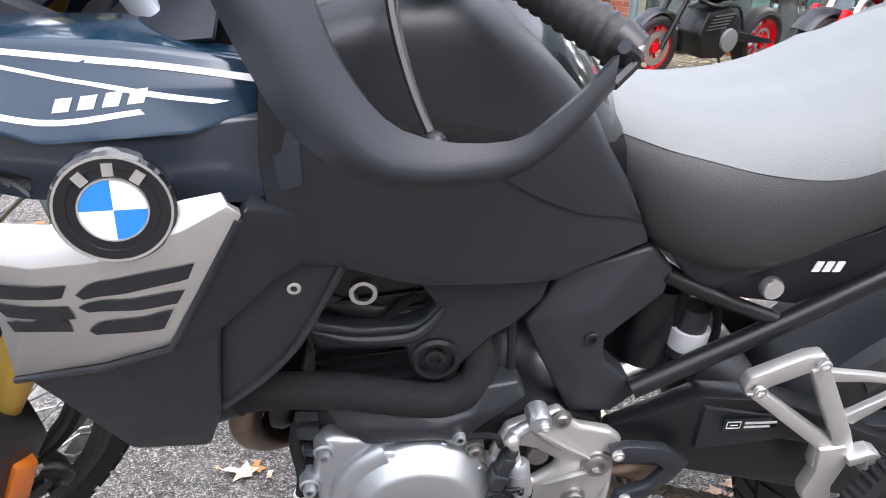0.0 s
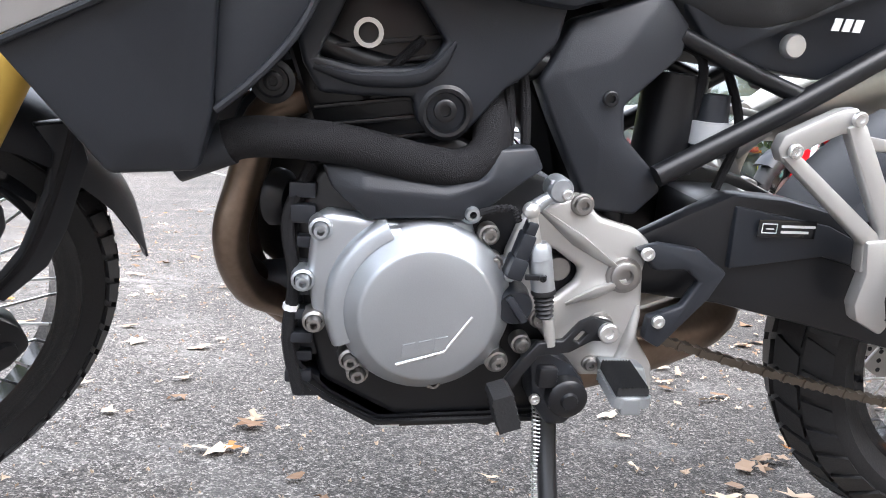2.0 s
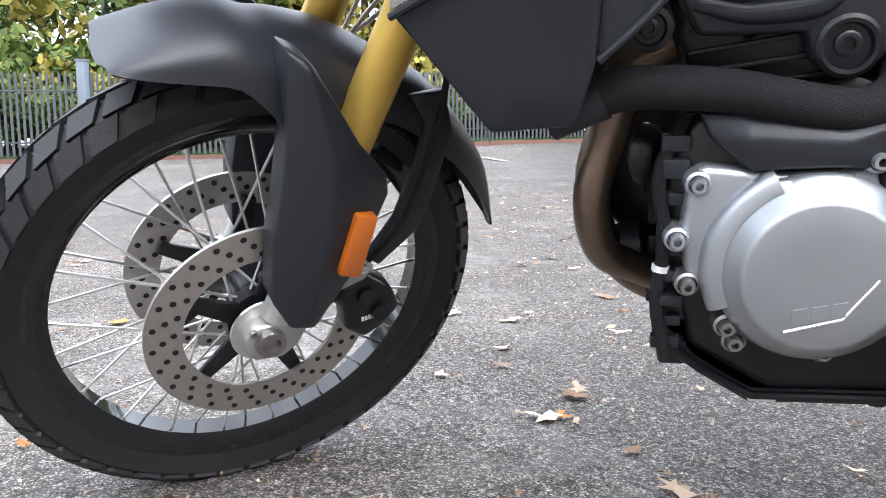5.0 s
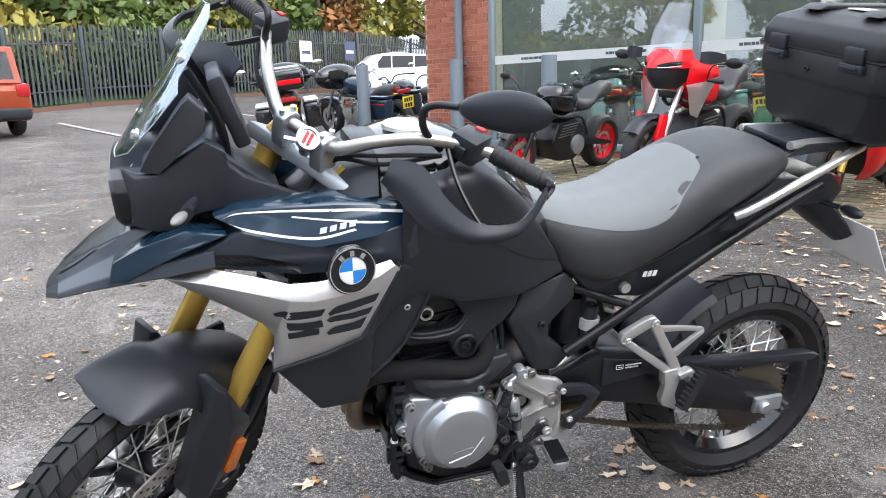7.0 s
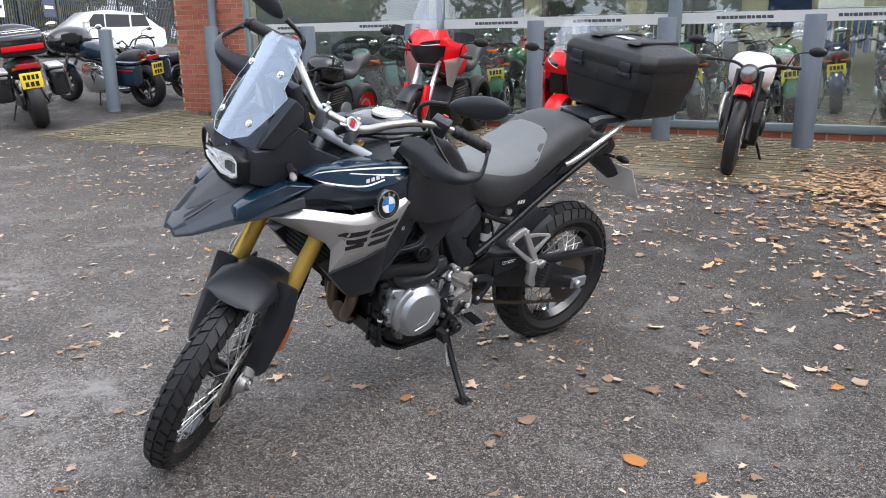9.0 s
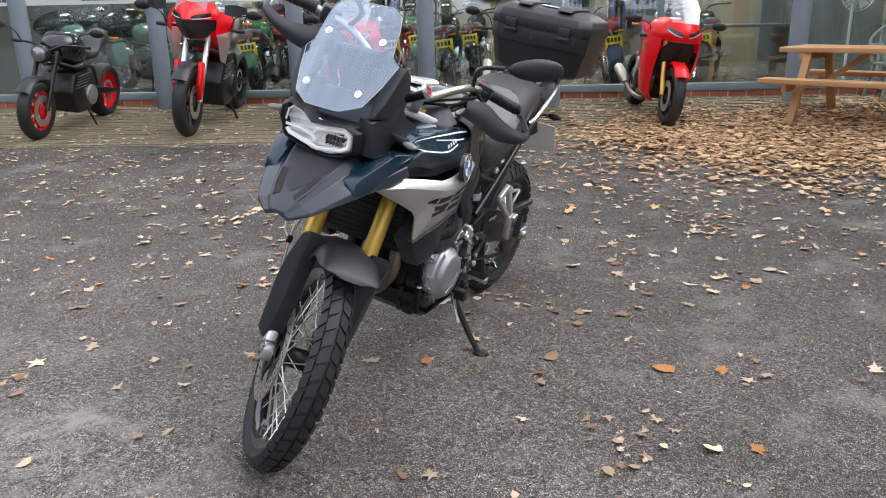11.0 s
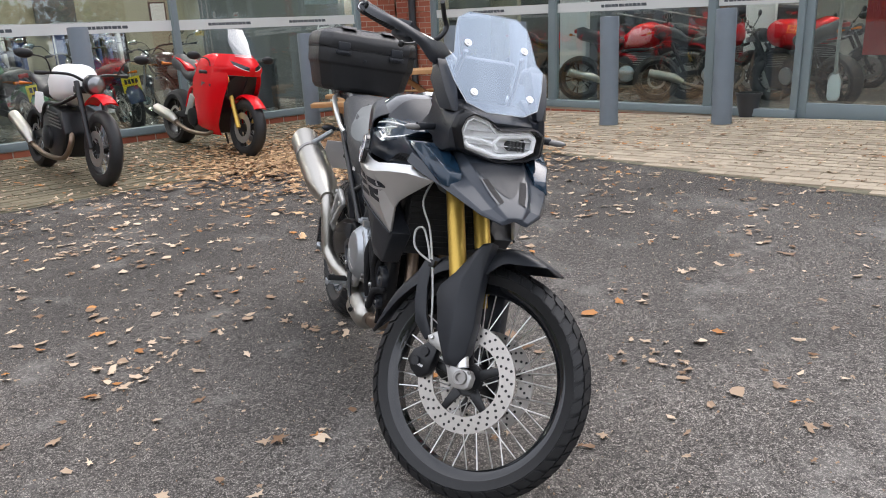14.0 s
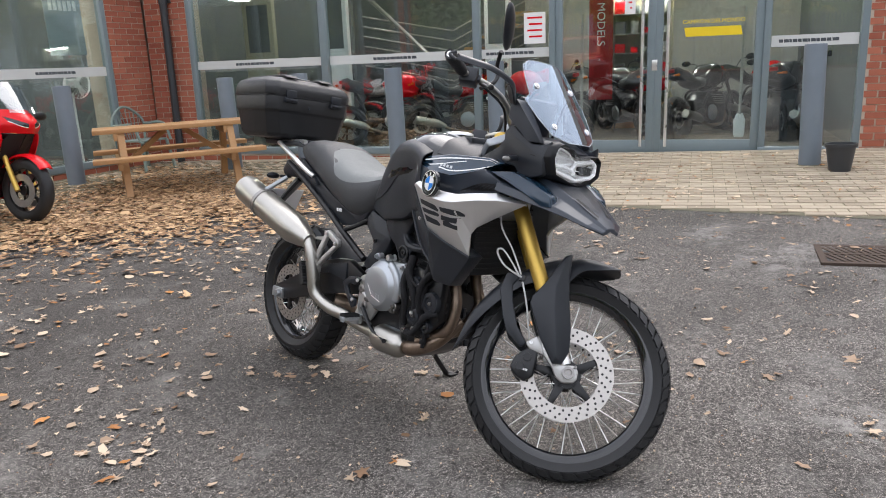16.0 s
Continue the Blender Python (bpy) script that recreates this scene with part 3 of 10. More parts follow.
# facade B: windows, entrance doors, right pier
wb = structure("wall_corner_b", on(FB, box(-0.68, -0.30, -0.1, 0.0, 0.0, TOP)), MORTAR, "red brick wall at the inner corner")
brickwork(wb, FB, -0.68, 0.0, 0.0, 0.18, 3.6, True)
plb = structure("wall_plinth_b", on(FB, box(-5.78, -0.30, -0.1, -0.68, 0.0, 0.34)), MORTAR, "low red brick plinth under the window")
brickwork(plb, FB, -5.78, -0.68, 0.0, 0.17, 0.34, False)
pb_ = structure("wall_pier_b", on(FB, box(-12.5, -0.30, -0.1, -9.12, 0.0, TOP)), MORTAR, "red brick wall beside the entrance")
brickwork(pb_, FB, -10.6, -9.12, 0.0, 0.2, 3.6, False)
structure("wall_head_b", on(FB, box(-9.12, -0.35, 3.55, 0.3, -0.02, TOP)), FRAMEPAINT, "grey panel above the entrance")
structure("threshold", on(FB, box(-9.12, -0.25, 0.0, -5.78, 0.05, 0.335)), FRAMEPAINT, "grey entrance threshold", category="step")

wcount = [0]


def window(F, x0, x1, z0, z1, posts, band, name="window"):
    """Aluminium frame, posts, sill, panes and the pale band across the glass."""
    wcount[0] += 1
    e = root("%s_%d" % (name, wcount[0]), F, "tall showroom window in blue-grey aluminium frames", "window", kind="structure")
    part("window_sill", box(x0, -0.12, z0, x1, 0.03, z0 + 0.085, 0.004), FRAMEPAINT, e)
    part("window_frame", box(x0, -0.10, z1 - 0.09, x1, 0.0, z1, 0.004), FRAMEPAINT, e)
    xs = sorted([(x0 + 0.035, 0.07), (x1 - 0.035, 0.07)] + posts)
    for x, w in xs:
        part("window_post", box(x - w / 2, -0.10, z0 + 0.085, x + w / 2, 0.0, z1 - 0.09, 0.004), FRAMEPAINT, e)
    for (a, wa_), (b, wb_) in zip(xs, xs[1:]):
        p = part("pane", box(a + wa_ / 2, -0.055, z0 + 0.085, b - wb_ / 2, -0.049, z1 - 0.09), GLASS, e, "clear glass pane mirroring trees", smooth=0)
        p.visible_shadow = False
        if band:
            bd = part("glass_band", box(a + wa_ / 2 + 0.01, -0.047, band[0], b - wb_ / 2 - 0.01, -0.045, band[1]), BAND, e, "frosted band with dark marks across the glass", smooth=0)
            L = b - a - 0.4
            n = max(1, int(L / 1.15))
            for k in range(n):
                c = a + 0.3 + L * (k + 0.5) / n
                zz = (band[0] + band[1]) / 2
                mk, xx = None, c - 0.34
                for w_ in (0.075, 0.05, 0.062, 0.04, 0.055, 0.024, 0.06, 0.044, 0.052, 0.03, 0.058, 0.05):
                    mk = prism([(xx, zz - 0.017), (xx + w_ * 0.86, zz - 0.017), (xx + w_ * 0.86 + 0.004, zz + 0.017), (xx + 0.004, zz + 0.017)], 0.0, 0.0008, 0, bm=mk)
                    xx += w_
                bmesh.ops.translate(mk, verts=mk.verts, vec=(0, -0.0445, 0))
                part("band_mark", mk, BANDMARK, bd, "company lettering shown as dark bars", smooth=0)
    return e


BAND = mat("frosted_band", (0.55, 0.57, 0.56), 0.6, var=0.03)
BANDMARK = mat("band_lettering", (0.05, 0.06, 0.07), 0.5)
window(FA, 0.66, 12.62, SILL, 3.55, [(3.45, 0.07), (6.30, 0.14), (9.32, 0.08)], (1.475, 1.595))
window(FB, -5.80, -0.68, 0.34, 3.55, [(-2.75, 0.10), (-4.83, 0.09)], (1.505, 1.615))
window(FB, -9.12, -8.10, 0.335, 3.55, [], (1.51, 1.63))


def entrance_door(x0, x1, hinge):
    e = root("door_%d" % (1 if hinge < 0 else 2), FB, "glazed entrance door with a long steel pull bar", "door", kind="structure")
    for a, b in ((x0, x0 + 0.085), (x1 - 0.085, x1)):
        part("door_stile", box(a, -0.09, 0.34, b, -0.03, 2.75, 0.004), FRAMEPAINT, e)
    part("door_rail", box(x0 + 0.085, -0.09, 0.34, x1 - 0.085, -0.03, 0.50, 0.004), FRAMEPAINT, e)
    part("door_rail", box(x0 + 0.085, -0.09, 2.65, x1 - 0.085, -0.03, 2.75, 0.004), FRAMEPAINT, e)
    p = part("pane", box(x0 + 0.085, -0.063, 0.50, x1 - 0.085, -0.057, 2.65), GLASS, e, smooth=0)
    p.visible_shadow = False
    hx = x0 + 0.14 if hinge > 0 else x1 - 0.14
    part("pull_bar", tube([(hx, 0.03, 0.43), (hx, 0.03, 2.45)], 0.017, 14, 1), STEEL, e, "long steel pull bar")
    for z in (0.6, 2.3):
        part("pull_mount", tube([(hx, 0.03, z), (hx, -0.04, z)], 0.009, 8, 1), STEEL, e)
    px_ = x1 - 0.30 if hinge > 0 else x0 + 0.20
    # door paddle: thin strip with a white rounded plate, not a real oar
    pad = root("oar", FB @ pose(px_, -0.16, 0.52), "thin pale bar with a white paddle plate behind the door glass", "oar", "oars behind the doors")
    part("shaft", tube([(0, 0, 0.26), (0, 0, 1.45)], 0.017, 10, 1), PANELGREY, pad, "pale shaft")
    part("paddle_plate", prism([(-0.045, 0.0), (0.045, 0.0), (0.062, 0.04), (0.062, 0.20), (0.03, 0.27), (-0.03, 0.27), (-0.062, 0.20), (-0.062, 0.04)], -0.010, 0.010, 0.005), WHITE, pad, "white rounded plate")
    part("lock_plate", box((x0 if hinge > 0 else x1 - 0.03) + 0.0, -0.03, 1.30, (x0 + 0.03 if hinge > 0 else x1), -0.026, 1.42, 0.001), STEEL, e)
    return e


entrance_door(-6.95, -5.80, 1)
entrance_door(-8.10, -6.95, -1)
structure("door_head", on(FB, box(-8.10, -0.10, 2.75, -5.80, 0.0, 3.55, 0.004)), FRAMEPAINT, "grey panel above the doors", category="panel")


def wall_sign(name, x0, x1, z0, z1, y, material, label, rows=4, col=None):
    o = root(name, FB, label, "sign")
    part("sheet", box(x0, y - 0.002, z0, x1, y, z1), material, o, smooth=0)
    if rows:
        h = (z1 - z0) / (rows + 1)
        for k in range(rows):
            part("print", box(x0 + 0.04, y, z1 - h * (k + 1), x1 - 0.04 - 0.02 * (k % 2), y + 0.001, z1 - h * (k + 1) + h * 0.3), col or BANDMARK, o, smooth=0)
    return o


wall_sign("notice_sheet", -5.68, -5.42, 1.66, 2.02, -0.044, WHITE, "white paper notice taped inside the glass", 4, RED)
wall_sign("smoking_notice", -6.72, -6.60, 1.94, 2.12, -0.052, WHITE, "white and red notice on the door glass", 2, RED)


def lettering(text, size, m, material, parent, name="lettering"):
    cu = bpy.data.curves.new(name, "FONT")
    cu.body, cu.size, cu.extrude, cu.align_x = text, size, 0.0008, "CENTER"
    tmp = bpy.data.objects.new(name, cu)
    scene.collection.objects.link(tmp)
    dg = bpy.context.evaluated_depsgraph_get()
    me = bpy.data.meshes.new_from_object(tmp.evaluated_get(dg))
    bpy.data.objects.remove(tmp)
    me.materials.clear()
    me.materials.append(material)
    o = new(name, me)
    o.parent = parent
    o.matrix_basis = m
    return o


champ = root("door_lettering", FB, "yellow lettering with a plain maker's bar on the door glass", "sign")
for word, wx in (("CAMPIONI", -7.39), ("DEL", -7.60), ("MONDO", -7.78)):
    lettering(word, 0.062, pose(wx, -0.05, 1.80, 90, 0, 180), YELLOW, champ)
part("maker_bar", prism([(-7.88, 1.66), (-7.28, 1.66), (-7.26, 1.76), (-7.86, 1.76)], -0.055, -0.052, 0), YELLOW, champ, "yellow bar in place of a maker's name", smooth=0)
# drainpipe in the corner
dp = root("drainpipe", FB, "dark grey drainpipe on the brick corner", "pipe")
part("pipe", tube([(-0.39, 0.075, 0.10), (-0.39, 0.075, TOP)], 0.052, 16, 1), PIPEBLACK, dp)
for z in (0.75, 2.4):
    part("pipe_collar", tube([(-0.39, 0.075, z), (-0.39, 0.075, z + 0.09)], 0.06, 16, 1), PIPEBLACK, dp)
    part("pipe_bracket", box(-0.47, 0.0, z + 0.02, -0.31, 0.03, z + 0.06, 0.004), PIPEBLACK, dp)
dp2 = root("drainpipe", FA, "blue-grey drainpipe on the end pier", "pipe")
part("pipe", tube([(13.15, 0.09, 0.15), (13.15, 0.09, TOP)], 0.06, 16, 1), BOLLARD, dp2)
part("pipe_bracket", box(13.07, 0.0, 1.5, 13.23, 0.04, 1.55, 0.004), BOLLARD, dp2)

# interiors behind the glass
def room(F, x0, x1, depth, tag):
    structure("floor_" + tag, on(F, box(x0, -depth, 0.10, x1, -0.30, 0.28)), FLOORIN, "grey showroom floor", category="floor")
    structure("wall_back_" + tag, on(F, box(x0, -depth - 0.15, 0.1, x1, -depth, 3.6)), CREAM if tag == "a" else PANELGREY, "back wall of the showroom, panelled or plastered")
    # side walls are darker than the back wall
    structure("wall_side_" + tag + "_1", on(F, box(x0 - 0.15, -depth, 0.1, x0, -0.30, 3.6)), DARKWALL, "dark grey side wall of the showroom")
    structure("wall_side_" + tag + "_2", on(F, box(x1, -depth, 0.1, x1 + 0.15, -0.30, 3.6)), DARKWALL, "dark grey side wall of the showroom")
    structure("ceiling_" + tag, on(F, box(x0 - 0.15, -depth - 0.15, 3.6, x1 + 0.15, -0.30, 3.75)), WHITE, "white showroom ceiling", category="ceiling")
    # room b gets extra light panels, added only to brighten it
    n = int((x1 - x0) / (3 if tag == "a" else 2))
    for k in range(n):
        for dy in (-1.6, -4.2):
            cx = x0 + (x1 - x0) * (k + 0.5) / n
            L = root("ceiling_light", F @ pose(cx, dy, 3.56), "square white ceiling light panel", "light", "showroom ceiling lights")
            part("frame", box(-0.32, -0.32, 0.0, 0.32, 0.32, 0.04, 0.004), WHITE, L)
            part("diffuser", box(-0.29, -0.29, -0.008, 0.29, 0.29, 0.0), LAMPGLOW, L)


room(FA, 0.10, 12.60, 6.0, "a")
room(FB, -9.10, -0.10, 6.0, "b")
for k in range(3):
    structure("interior_panel_%d" % (k + 1), on(FA, box(6.2 + 2.1 * k, -5.99, 0.3, 7.9 + 2.1 * k, -5.95, 2.9)), DARKWALL, "grey display panel", category="panel")
structure("interior_panel_4", on(FB, box(-4.6, -4.0, 0.3, -1.0, -3.9, 3.0)), DARKWALL, "grey display panel", category="panel")
# banner, stair rail, desk, posters inside
ban = root("hanging_banner", FB @ pose(-6.15, -1.6, 0), "tall red banner with white lettering", "banner")
part("cloth", box(-0.16, -0.004, 0.9, 0.16, 0.004, 3.2), REDDARK, ban, smooth=0)
lettering("NEW MODELS", 0.15, pose(0.05, 0.006, 2.1, 90, 90, 180), WHITE, ban)
stair = root("stair_rail", FB @ pose(-3.4, -3.0, 0.28), "grey steel stair balustrade inside", "railing")
for k in range(6):
    part("rail", tube([(1.4, 0, 1.2 + 0.16 * k), (-0.2, 0, 0.9 + 0.16 * k), (-1.5, 0, 1.5 + 0.16 * k)], 0.012, 8, 1), DARKSTEEL, stair)
for k in range(5):
    part("tread", box(-1.5 + 0.28 * k, -0.9, 1.9 - 0.17 * k, -1.22 + 0.28 * k, 0.0, 1.94 - 0.17 * k, 0.003), WOOD, stair)
part("stringer", tube([(1.6, 0, 2.6), (0.2, 0, 1.3), (-1.6, 0, 1.2)], 0.035, 8, 1), DARKSTEEL, stair)
cab = root("display_cabinet", FB @ pose(-6.55, -3.6, 0.285), "cream glass-fronted display cabinet with small goods", "cabinet")
part("back", box(-0.45, -0.20, 0.0, 0.45, -0.17, 2.1, 0.004), CREAM, cab)
for sx_ in (-1, 1):
    part("side_panel", box(sx_ * 0.45 - 0.02, -0.17, 0.0, sx_ * 0.45 + 0.02, 0.20, 2.1, 0.004), CREAM, cab)
part("drawer_base", box(-0.43, -0.17, 0.0, 0.43, 0.19, 0.45, 0.006), WOOD, cab)
part("lamp_strip", box(-0.40, 0.08, 2.05, 0.40, 0.14, 2.08), LAMPGLOW, cab, "lit lamp strip")
for k in range(5):
    part("glass_shelf", box(-0.43, -0.16, 0.62 + 0.30 * k, 0.43, 0.16, 0.635 + 0.30 * k), PANELGREY, cab)
rs_ = random.Random(8)
for k in range(5):
    for q in range(4):
        w_, h_ = rs_.uniform(0.05, 0.09), rs_.uniform(0.08, 0.2)
        gd = root("boxed_goods", FB @ pose(-6.88 + 0.22 * q, -3.6, 0.285 + 0.637 + 0.30 * k), "small box on a cabinet shelf", "box", "goods in the cabinet")
        part("carton", box(-w_, -0.08, 0.0, w_, 0.08, h_, 0.005), rs_.choice((WHITE, RED, DARKWALL, PANELGREY)), gd)
for x_, y_, w_, mt_, lb_ in ((-0.98, -1.4, 0.26, CREAM, "tall pale cream column inside the showroom"), (-2.35, -1.2, 0.22, WHITE, "white display stand with a framed picture"), (-1.7, -2.6, 0.30, DARKWALL, "dark grey display stand inside"), (-4.45, -2.6, 0.20, WHITE, "plain white display stand inside")):
    ds = root("display_stand", FB @ pose(x_, y_, 0.285), lb_, "stand", "stands in the showroom")
    part("panel", box(-w_, -0.05, 0.02, w_, 0.05, 2.5, 0.01), mt_, ds)
    part("foot", box(-w_ - 0.05, -0.18, 0.0, w_ + 0.05, 0.18, 0.02, 0.004), DARKWALL, ds)
    part("picture", box(-w_ * 0.7, 0.051, 1.45, w_ * 0.7, 0.054, 2.15), DARKWALL if mt_ is not DARKWALL else PANELGREY, ds, smooth=0)
for k in range(4):
    bm_ = root("ceiling_beam", FB @ pose(-1.2 - 2.2 * k, -2.6, 3.2), "pale timber ceiling beam of the showroom", "beam", "showroom beams")
    part("beam", box(-0.06, -2.2, 0.0, 0.06, 2.2, 0.30, 0.006), CREAM, bm_)
desk = root("office_desk", FA @ pose(2.0, -1.9, 0.28), "wooden office desk with drawers inside", "desk")
part("desktop", box(-0.8, -0.4, 0.72, 0.8, 0.4, 0.76, 0.004), DARKWALL, desk)
part("desk_end", box(-0.8, -0.38, 0.0, -0.76, 0.38, 0.72), DARKWALL, desk)
for k in range(3):
    part("drawer", box(0.30, 0.36, 0.06 + 0.22 * k, 0.78, 0.40, 0.26 + 0.22 * k, 0.006), WOOD, desk)
part("drawer_body", box(0.30, -0.36, 0.0, 0.80, 0.36, 0.72), WOOD, desk)
for x, z0, z1, c, lb in ((2.9, 1.6, 2.6, DARKWALL, "dark framed poster on the wall"), (4.6, 1.7, 2.5, WHITE, "white framed poster on the wall"), (5.4, 1.5, 2.7, BLUEPAINT, "blue poster on the wall")):
    po = root("poster", FA @ pose(x, -5.93, 0), lb, "poster", "posters on the showroom wall")
    part("sheet", box(-0.35, -0.01, z0, 0.35, 0.01, z1), c, po, smooth=0)
rg_ = random.Random(4)
for x, z, w, h, cm in ((1.0, 1.9, 0.34, 0.5, WHITE), (3.7, 1.5, 0.5, 0.35, PIPEBLACK), (5.0, 2.2, 0.3, 0.4, WHITE), (9.6, 1.9, 0.6, 0.4, PIPEBLACK)):
    pf0 = root("framed_picture", FA @ pose(x, -5.97, z), "small framed picture on the showroom wall", "picture", "pictures on the wall")
    part("frame", box(-w / 2, 0.0, -h / 2, w / 2, 0.025, h / 2, 0.004), PIPEBLACK, pf0)
    part("sheet", box(-w / 2 + 0.03, 0.026, -h / 2 + 0.03, w / 2 - 0.03, 0.028, h / 2 - 0.03), WHITE if cm is WHITE else GREYPLASTIC, pf0, smooth=0)
CLOTH = [mat("garment_%s" % nm, cl, 0.85, fine=300, bump=0.3) for nm, cl in (("black", (0.012, 0.012, 0.014)), ("grey", (0.09, 0.09, 0.095)), ("blue", (0.03, 0.06, 0.16)), ("white", (0.5, 0.5, 0.48)))]
for x in (2.6, 4.3, 7.0, 8.8):
    cr = root("clothes_rail", FA @ pose(x, -5.3, 0.285), "clothes rail hung with dark riding jackets", "clothes rail", "clothes rails")
    part("rail", tube([(-0.6, 0, 0), (-0.6, 0, 1.5), (0.6, 0, 1.5), (0.6, 0, 0)], 0.016, 8, 1), STEEL, cr)
    for k in range(12):
        gx_ = -0.52 + 0.095 * k
        ln = rg_.uniform(0.55, 0.8)
        part("jacket", prism([(-0.24, 1.38), (-0.10, 1.46), (0.10, 1.46), (0.24, 1.38), (0.27, 1.40 - ln), (-0.27, 1.40 - ln)], -0.03, 0.03, 0.012, m=pose(gx_, 0, 0, 0, 0, 90)), rg_.choice(CLOTH), cr)
pst = root("window_poster", FA @ pose(1.25, -0.09, 0), "pale poster behind the glass", "poster")
part("sheet", box(-0.28, -0.006, 1.75, 0.28, 0.0, 2.5), mat("pale_poster", (0.32, 0.36, 0.38), 0.5), pst, smooth=0)
part("print", bars_text(-0.22, 0.22, 2.30, 2.42, 0.001, 6), WHITE, pst, smooth=0)
fan = root("pedestal_fan", FA @ pose(0.95, -0.5, 0.28), "white pedestal fan behind the glass", "fan")
part("base", lathe([(0.0001, 0.03), (0.17, 0.02), (0.19, 0.0), (0.0001, 0.0)], 28, False, None, pose(0, 0, 0, 90, 0, 0)), WHITE, fan)
part("pole", tube([(0, 0, 0.0), (0, 0, 1.0)], 0.018, 12, 1), WHITE, fan)
part("motor", tube([(0, -0.08, 1.12), (0, 0.10, 1.12)], 0.06, 16, 1), WHITE, fan)
cg = lathe([(0.20, 0.10), (0.205, 0.12), (0.20, 0.14)], 30, True, None, pose(0, 0, 1.12))
for k in range(24):
    u = 2 * math.pi * k / 24
    cg = tube([(0.03 * math.cos(u), 0.16, 1.12 + 0.03 * math.sin(u)), (0.14 * math.cos(u), 0.165, 1.12 + 0.14 * math.sin(u)), (0.20 * math.cos(u), 0.13, 1.12 + 0.20 * math.sin(u))], 0.003, 5, 2, cg)
part("cage", cg, WHITE, fan)
for k in range(3):
    part("blade", prism([(0.03, -0.02), (0.17, -0.06), (0.175, 0.05), (0.04, 0.03)], 0.115, 0.12, 0, m=pose(0, 0, 1.12, 0, 120 * k, 0)), WHITE, fan)

# bollards
def bollard():
    b = root("bollard", pose(0, 0, 0), "blue-grey painted steel bollard", "bollard", "bollards along the showroom")
    part("post", lathe([(0.0001, -0.1), (0.102, -0.1), (0.102, 1.20), (0.098, 1.215), (0.0001, 1.22)], 28, False, None, pose(0, 0, 0, 90, 0, 0)), BOLLARD, b)
    part("foot", lathe([(0.103, 0.0), (0.12, 0.0), (0.118, 0.012), (0.103, 0.016)], 28, True, None, pose(0, 0, 0, 90, 0, 0)), SAND, b)
    return b


b0 = bollard()
spots = [(1.95, 10.7), (3.05, 9.15), (3.78, 7.5), (4.47, 5.96), (5.2, 4.45), (5.72, 2.95), (6.2, 1.55), (7.48, -0.97), (6.95, -2.78), (5.97, -3.28), (4.85, -3.86), (4.01, -4.71), (0.91, -5.94)]
for k, (x, y) in enumerate(spots):
    m = pose(x, y, height(x, y)) @ Matrix.Diagonal((1, 1, 1.05 if k < 7 else 0.92, 1))
    if k == 0:
        b0.matrix_world = m
    else:
        copy_thing(b0, m)

# picnic bench
def picnic_bench(m):
    e = root("picnic_bench", m, "orange-stained wooden picnic bench", "bench")
    L = 0.86
    for k in range(5):
        part("table_board", box(-L, -0.34 + 0.137 * k, 0.710, L, -0.34 + 0.137 * k + 0.130, 0.758, 0.006), WOOD, e)
    for s in (-1, 1):
        for k in range(2):
            y = s * 0.62 + 0.12 * (k - 0.5)
            part("seat_board", box(-L - 0.03, y - 0.058, 0.425, L + 0.03, y + 0.058, 0.472, 0.006), WOOD, e)
        for y in (-1, 1):
            lg = tube([(s * 0.58, y * 0.60, 0.0), (s * 0.58, y * 0.27, 0.715)], 0.05, 4, 1)
            part("leg", lg, WOOD, e)
        part("seat_bearer", box(s * 0.58 - 0.075, -0.70, 0.345, s * 0.58 - 0.03, 0.70, 0.43, 0.004), WOOD, e)
        part("table_bearer", box(s * 0.58 - 0.075, -0.33, 0.63, s * 0.58 - 0.03, 0.33, 0.715, 0.004), WOOD, e)
        part("brace", tube([(s * 0.53, 0.0, 0.37), (s * 0.10, 0.0, 0.70)], 0.04, 4, 1), WOOD, e)
    return e


bx, by = 6.33, -1.78
picnic_bench(Matrix.Translation((bx, by, height(bx, by) - 0.02)) @ pose(0, 0, 0, 0, 0, math.degrees(math.atan2(-0.94, -0.30)) + 0) )

# garden chair in the corner
cx, cy = 8.05, -2.05
ch_ = root("garden_chair", Matrix.Translation((cx, cy, height(cx, cy))) @ pose(0, 0, 0, 0, 0, 200), "green plastic garden chair", "chair")
part("seat", box(-0.22, -0.22, 0.40, 0.22, 0.22, 0.425, 0.012), GREENCHAIR, ch_)
for sx in (-1, 1):
    for sy in (-1, 1):
        part("leg", tube([(sx * 0.26, sy * 0.25, 0), (sx * 0.21, sy * 0.20, 0.41)], 0.022, 8, 1), GREENCHAIR, ch_)
    part("armrest", tube([(-0.24, sx * 0.25, 0.62), (0.12, sx * 0.26, 0.62), (0.24, sx * 0.25, 0.40)], 0.018, 8, 4), GREENCHAIR, ch_)
part("back_rim", tube([(-0.22, -0.22, 0.42), (-0.27, -0.25, 0.68), (-0.31, 0.0, 0.86), (-0.27, 0.25, 0.68), (-0.22, 0.22, 0.42)], 0.018, 8, 6), GREENCHAIR, ch_)
for k in range(7):
    y = (k - 3) * 0.06
    part("back_slat", tube([(-0.22, y * 0.6, 0.42), (-0.29, y * 1.15, 0.83 - abs(k - 3) * 0.03)], 0.012, 6, 1, flat=0.5), GREENCHAIR, ch_)
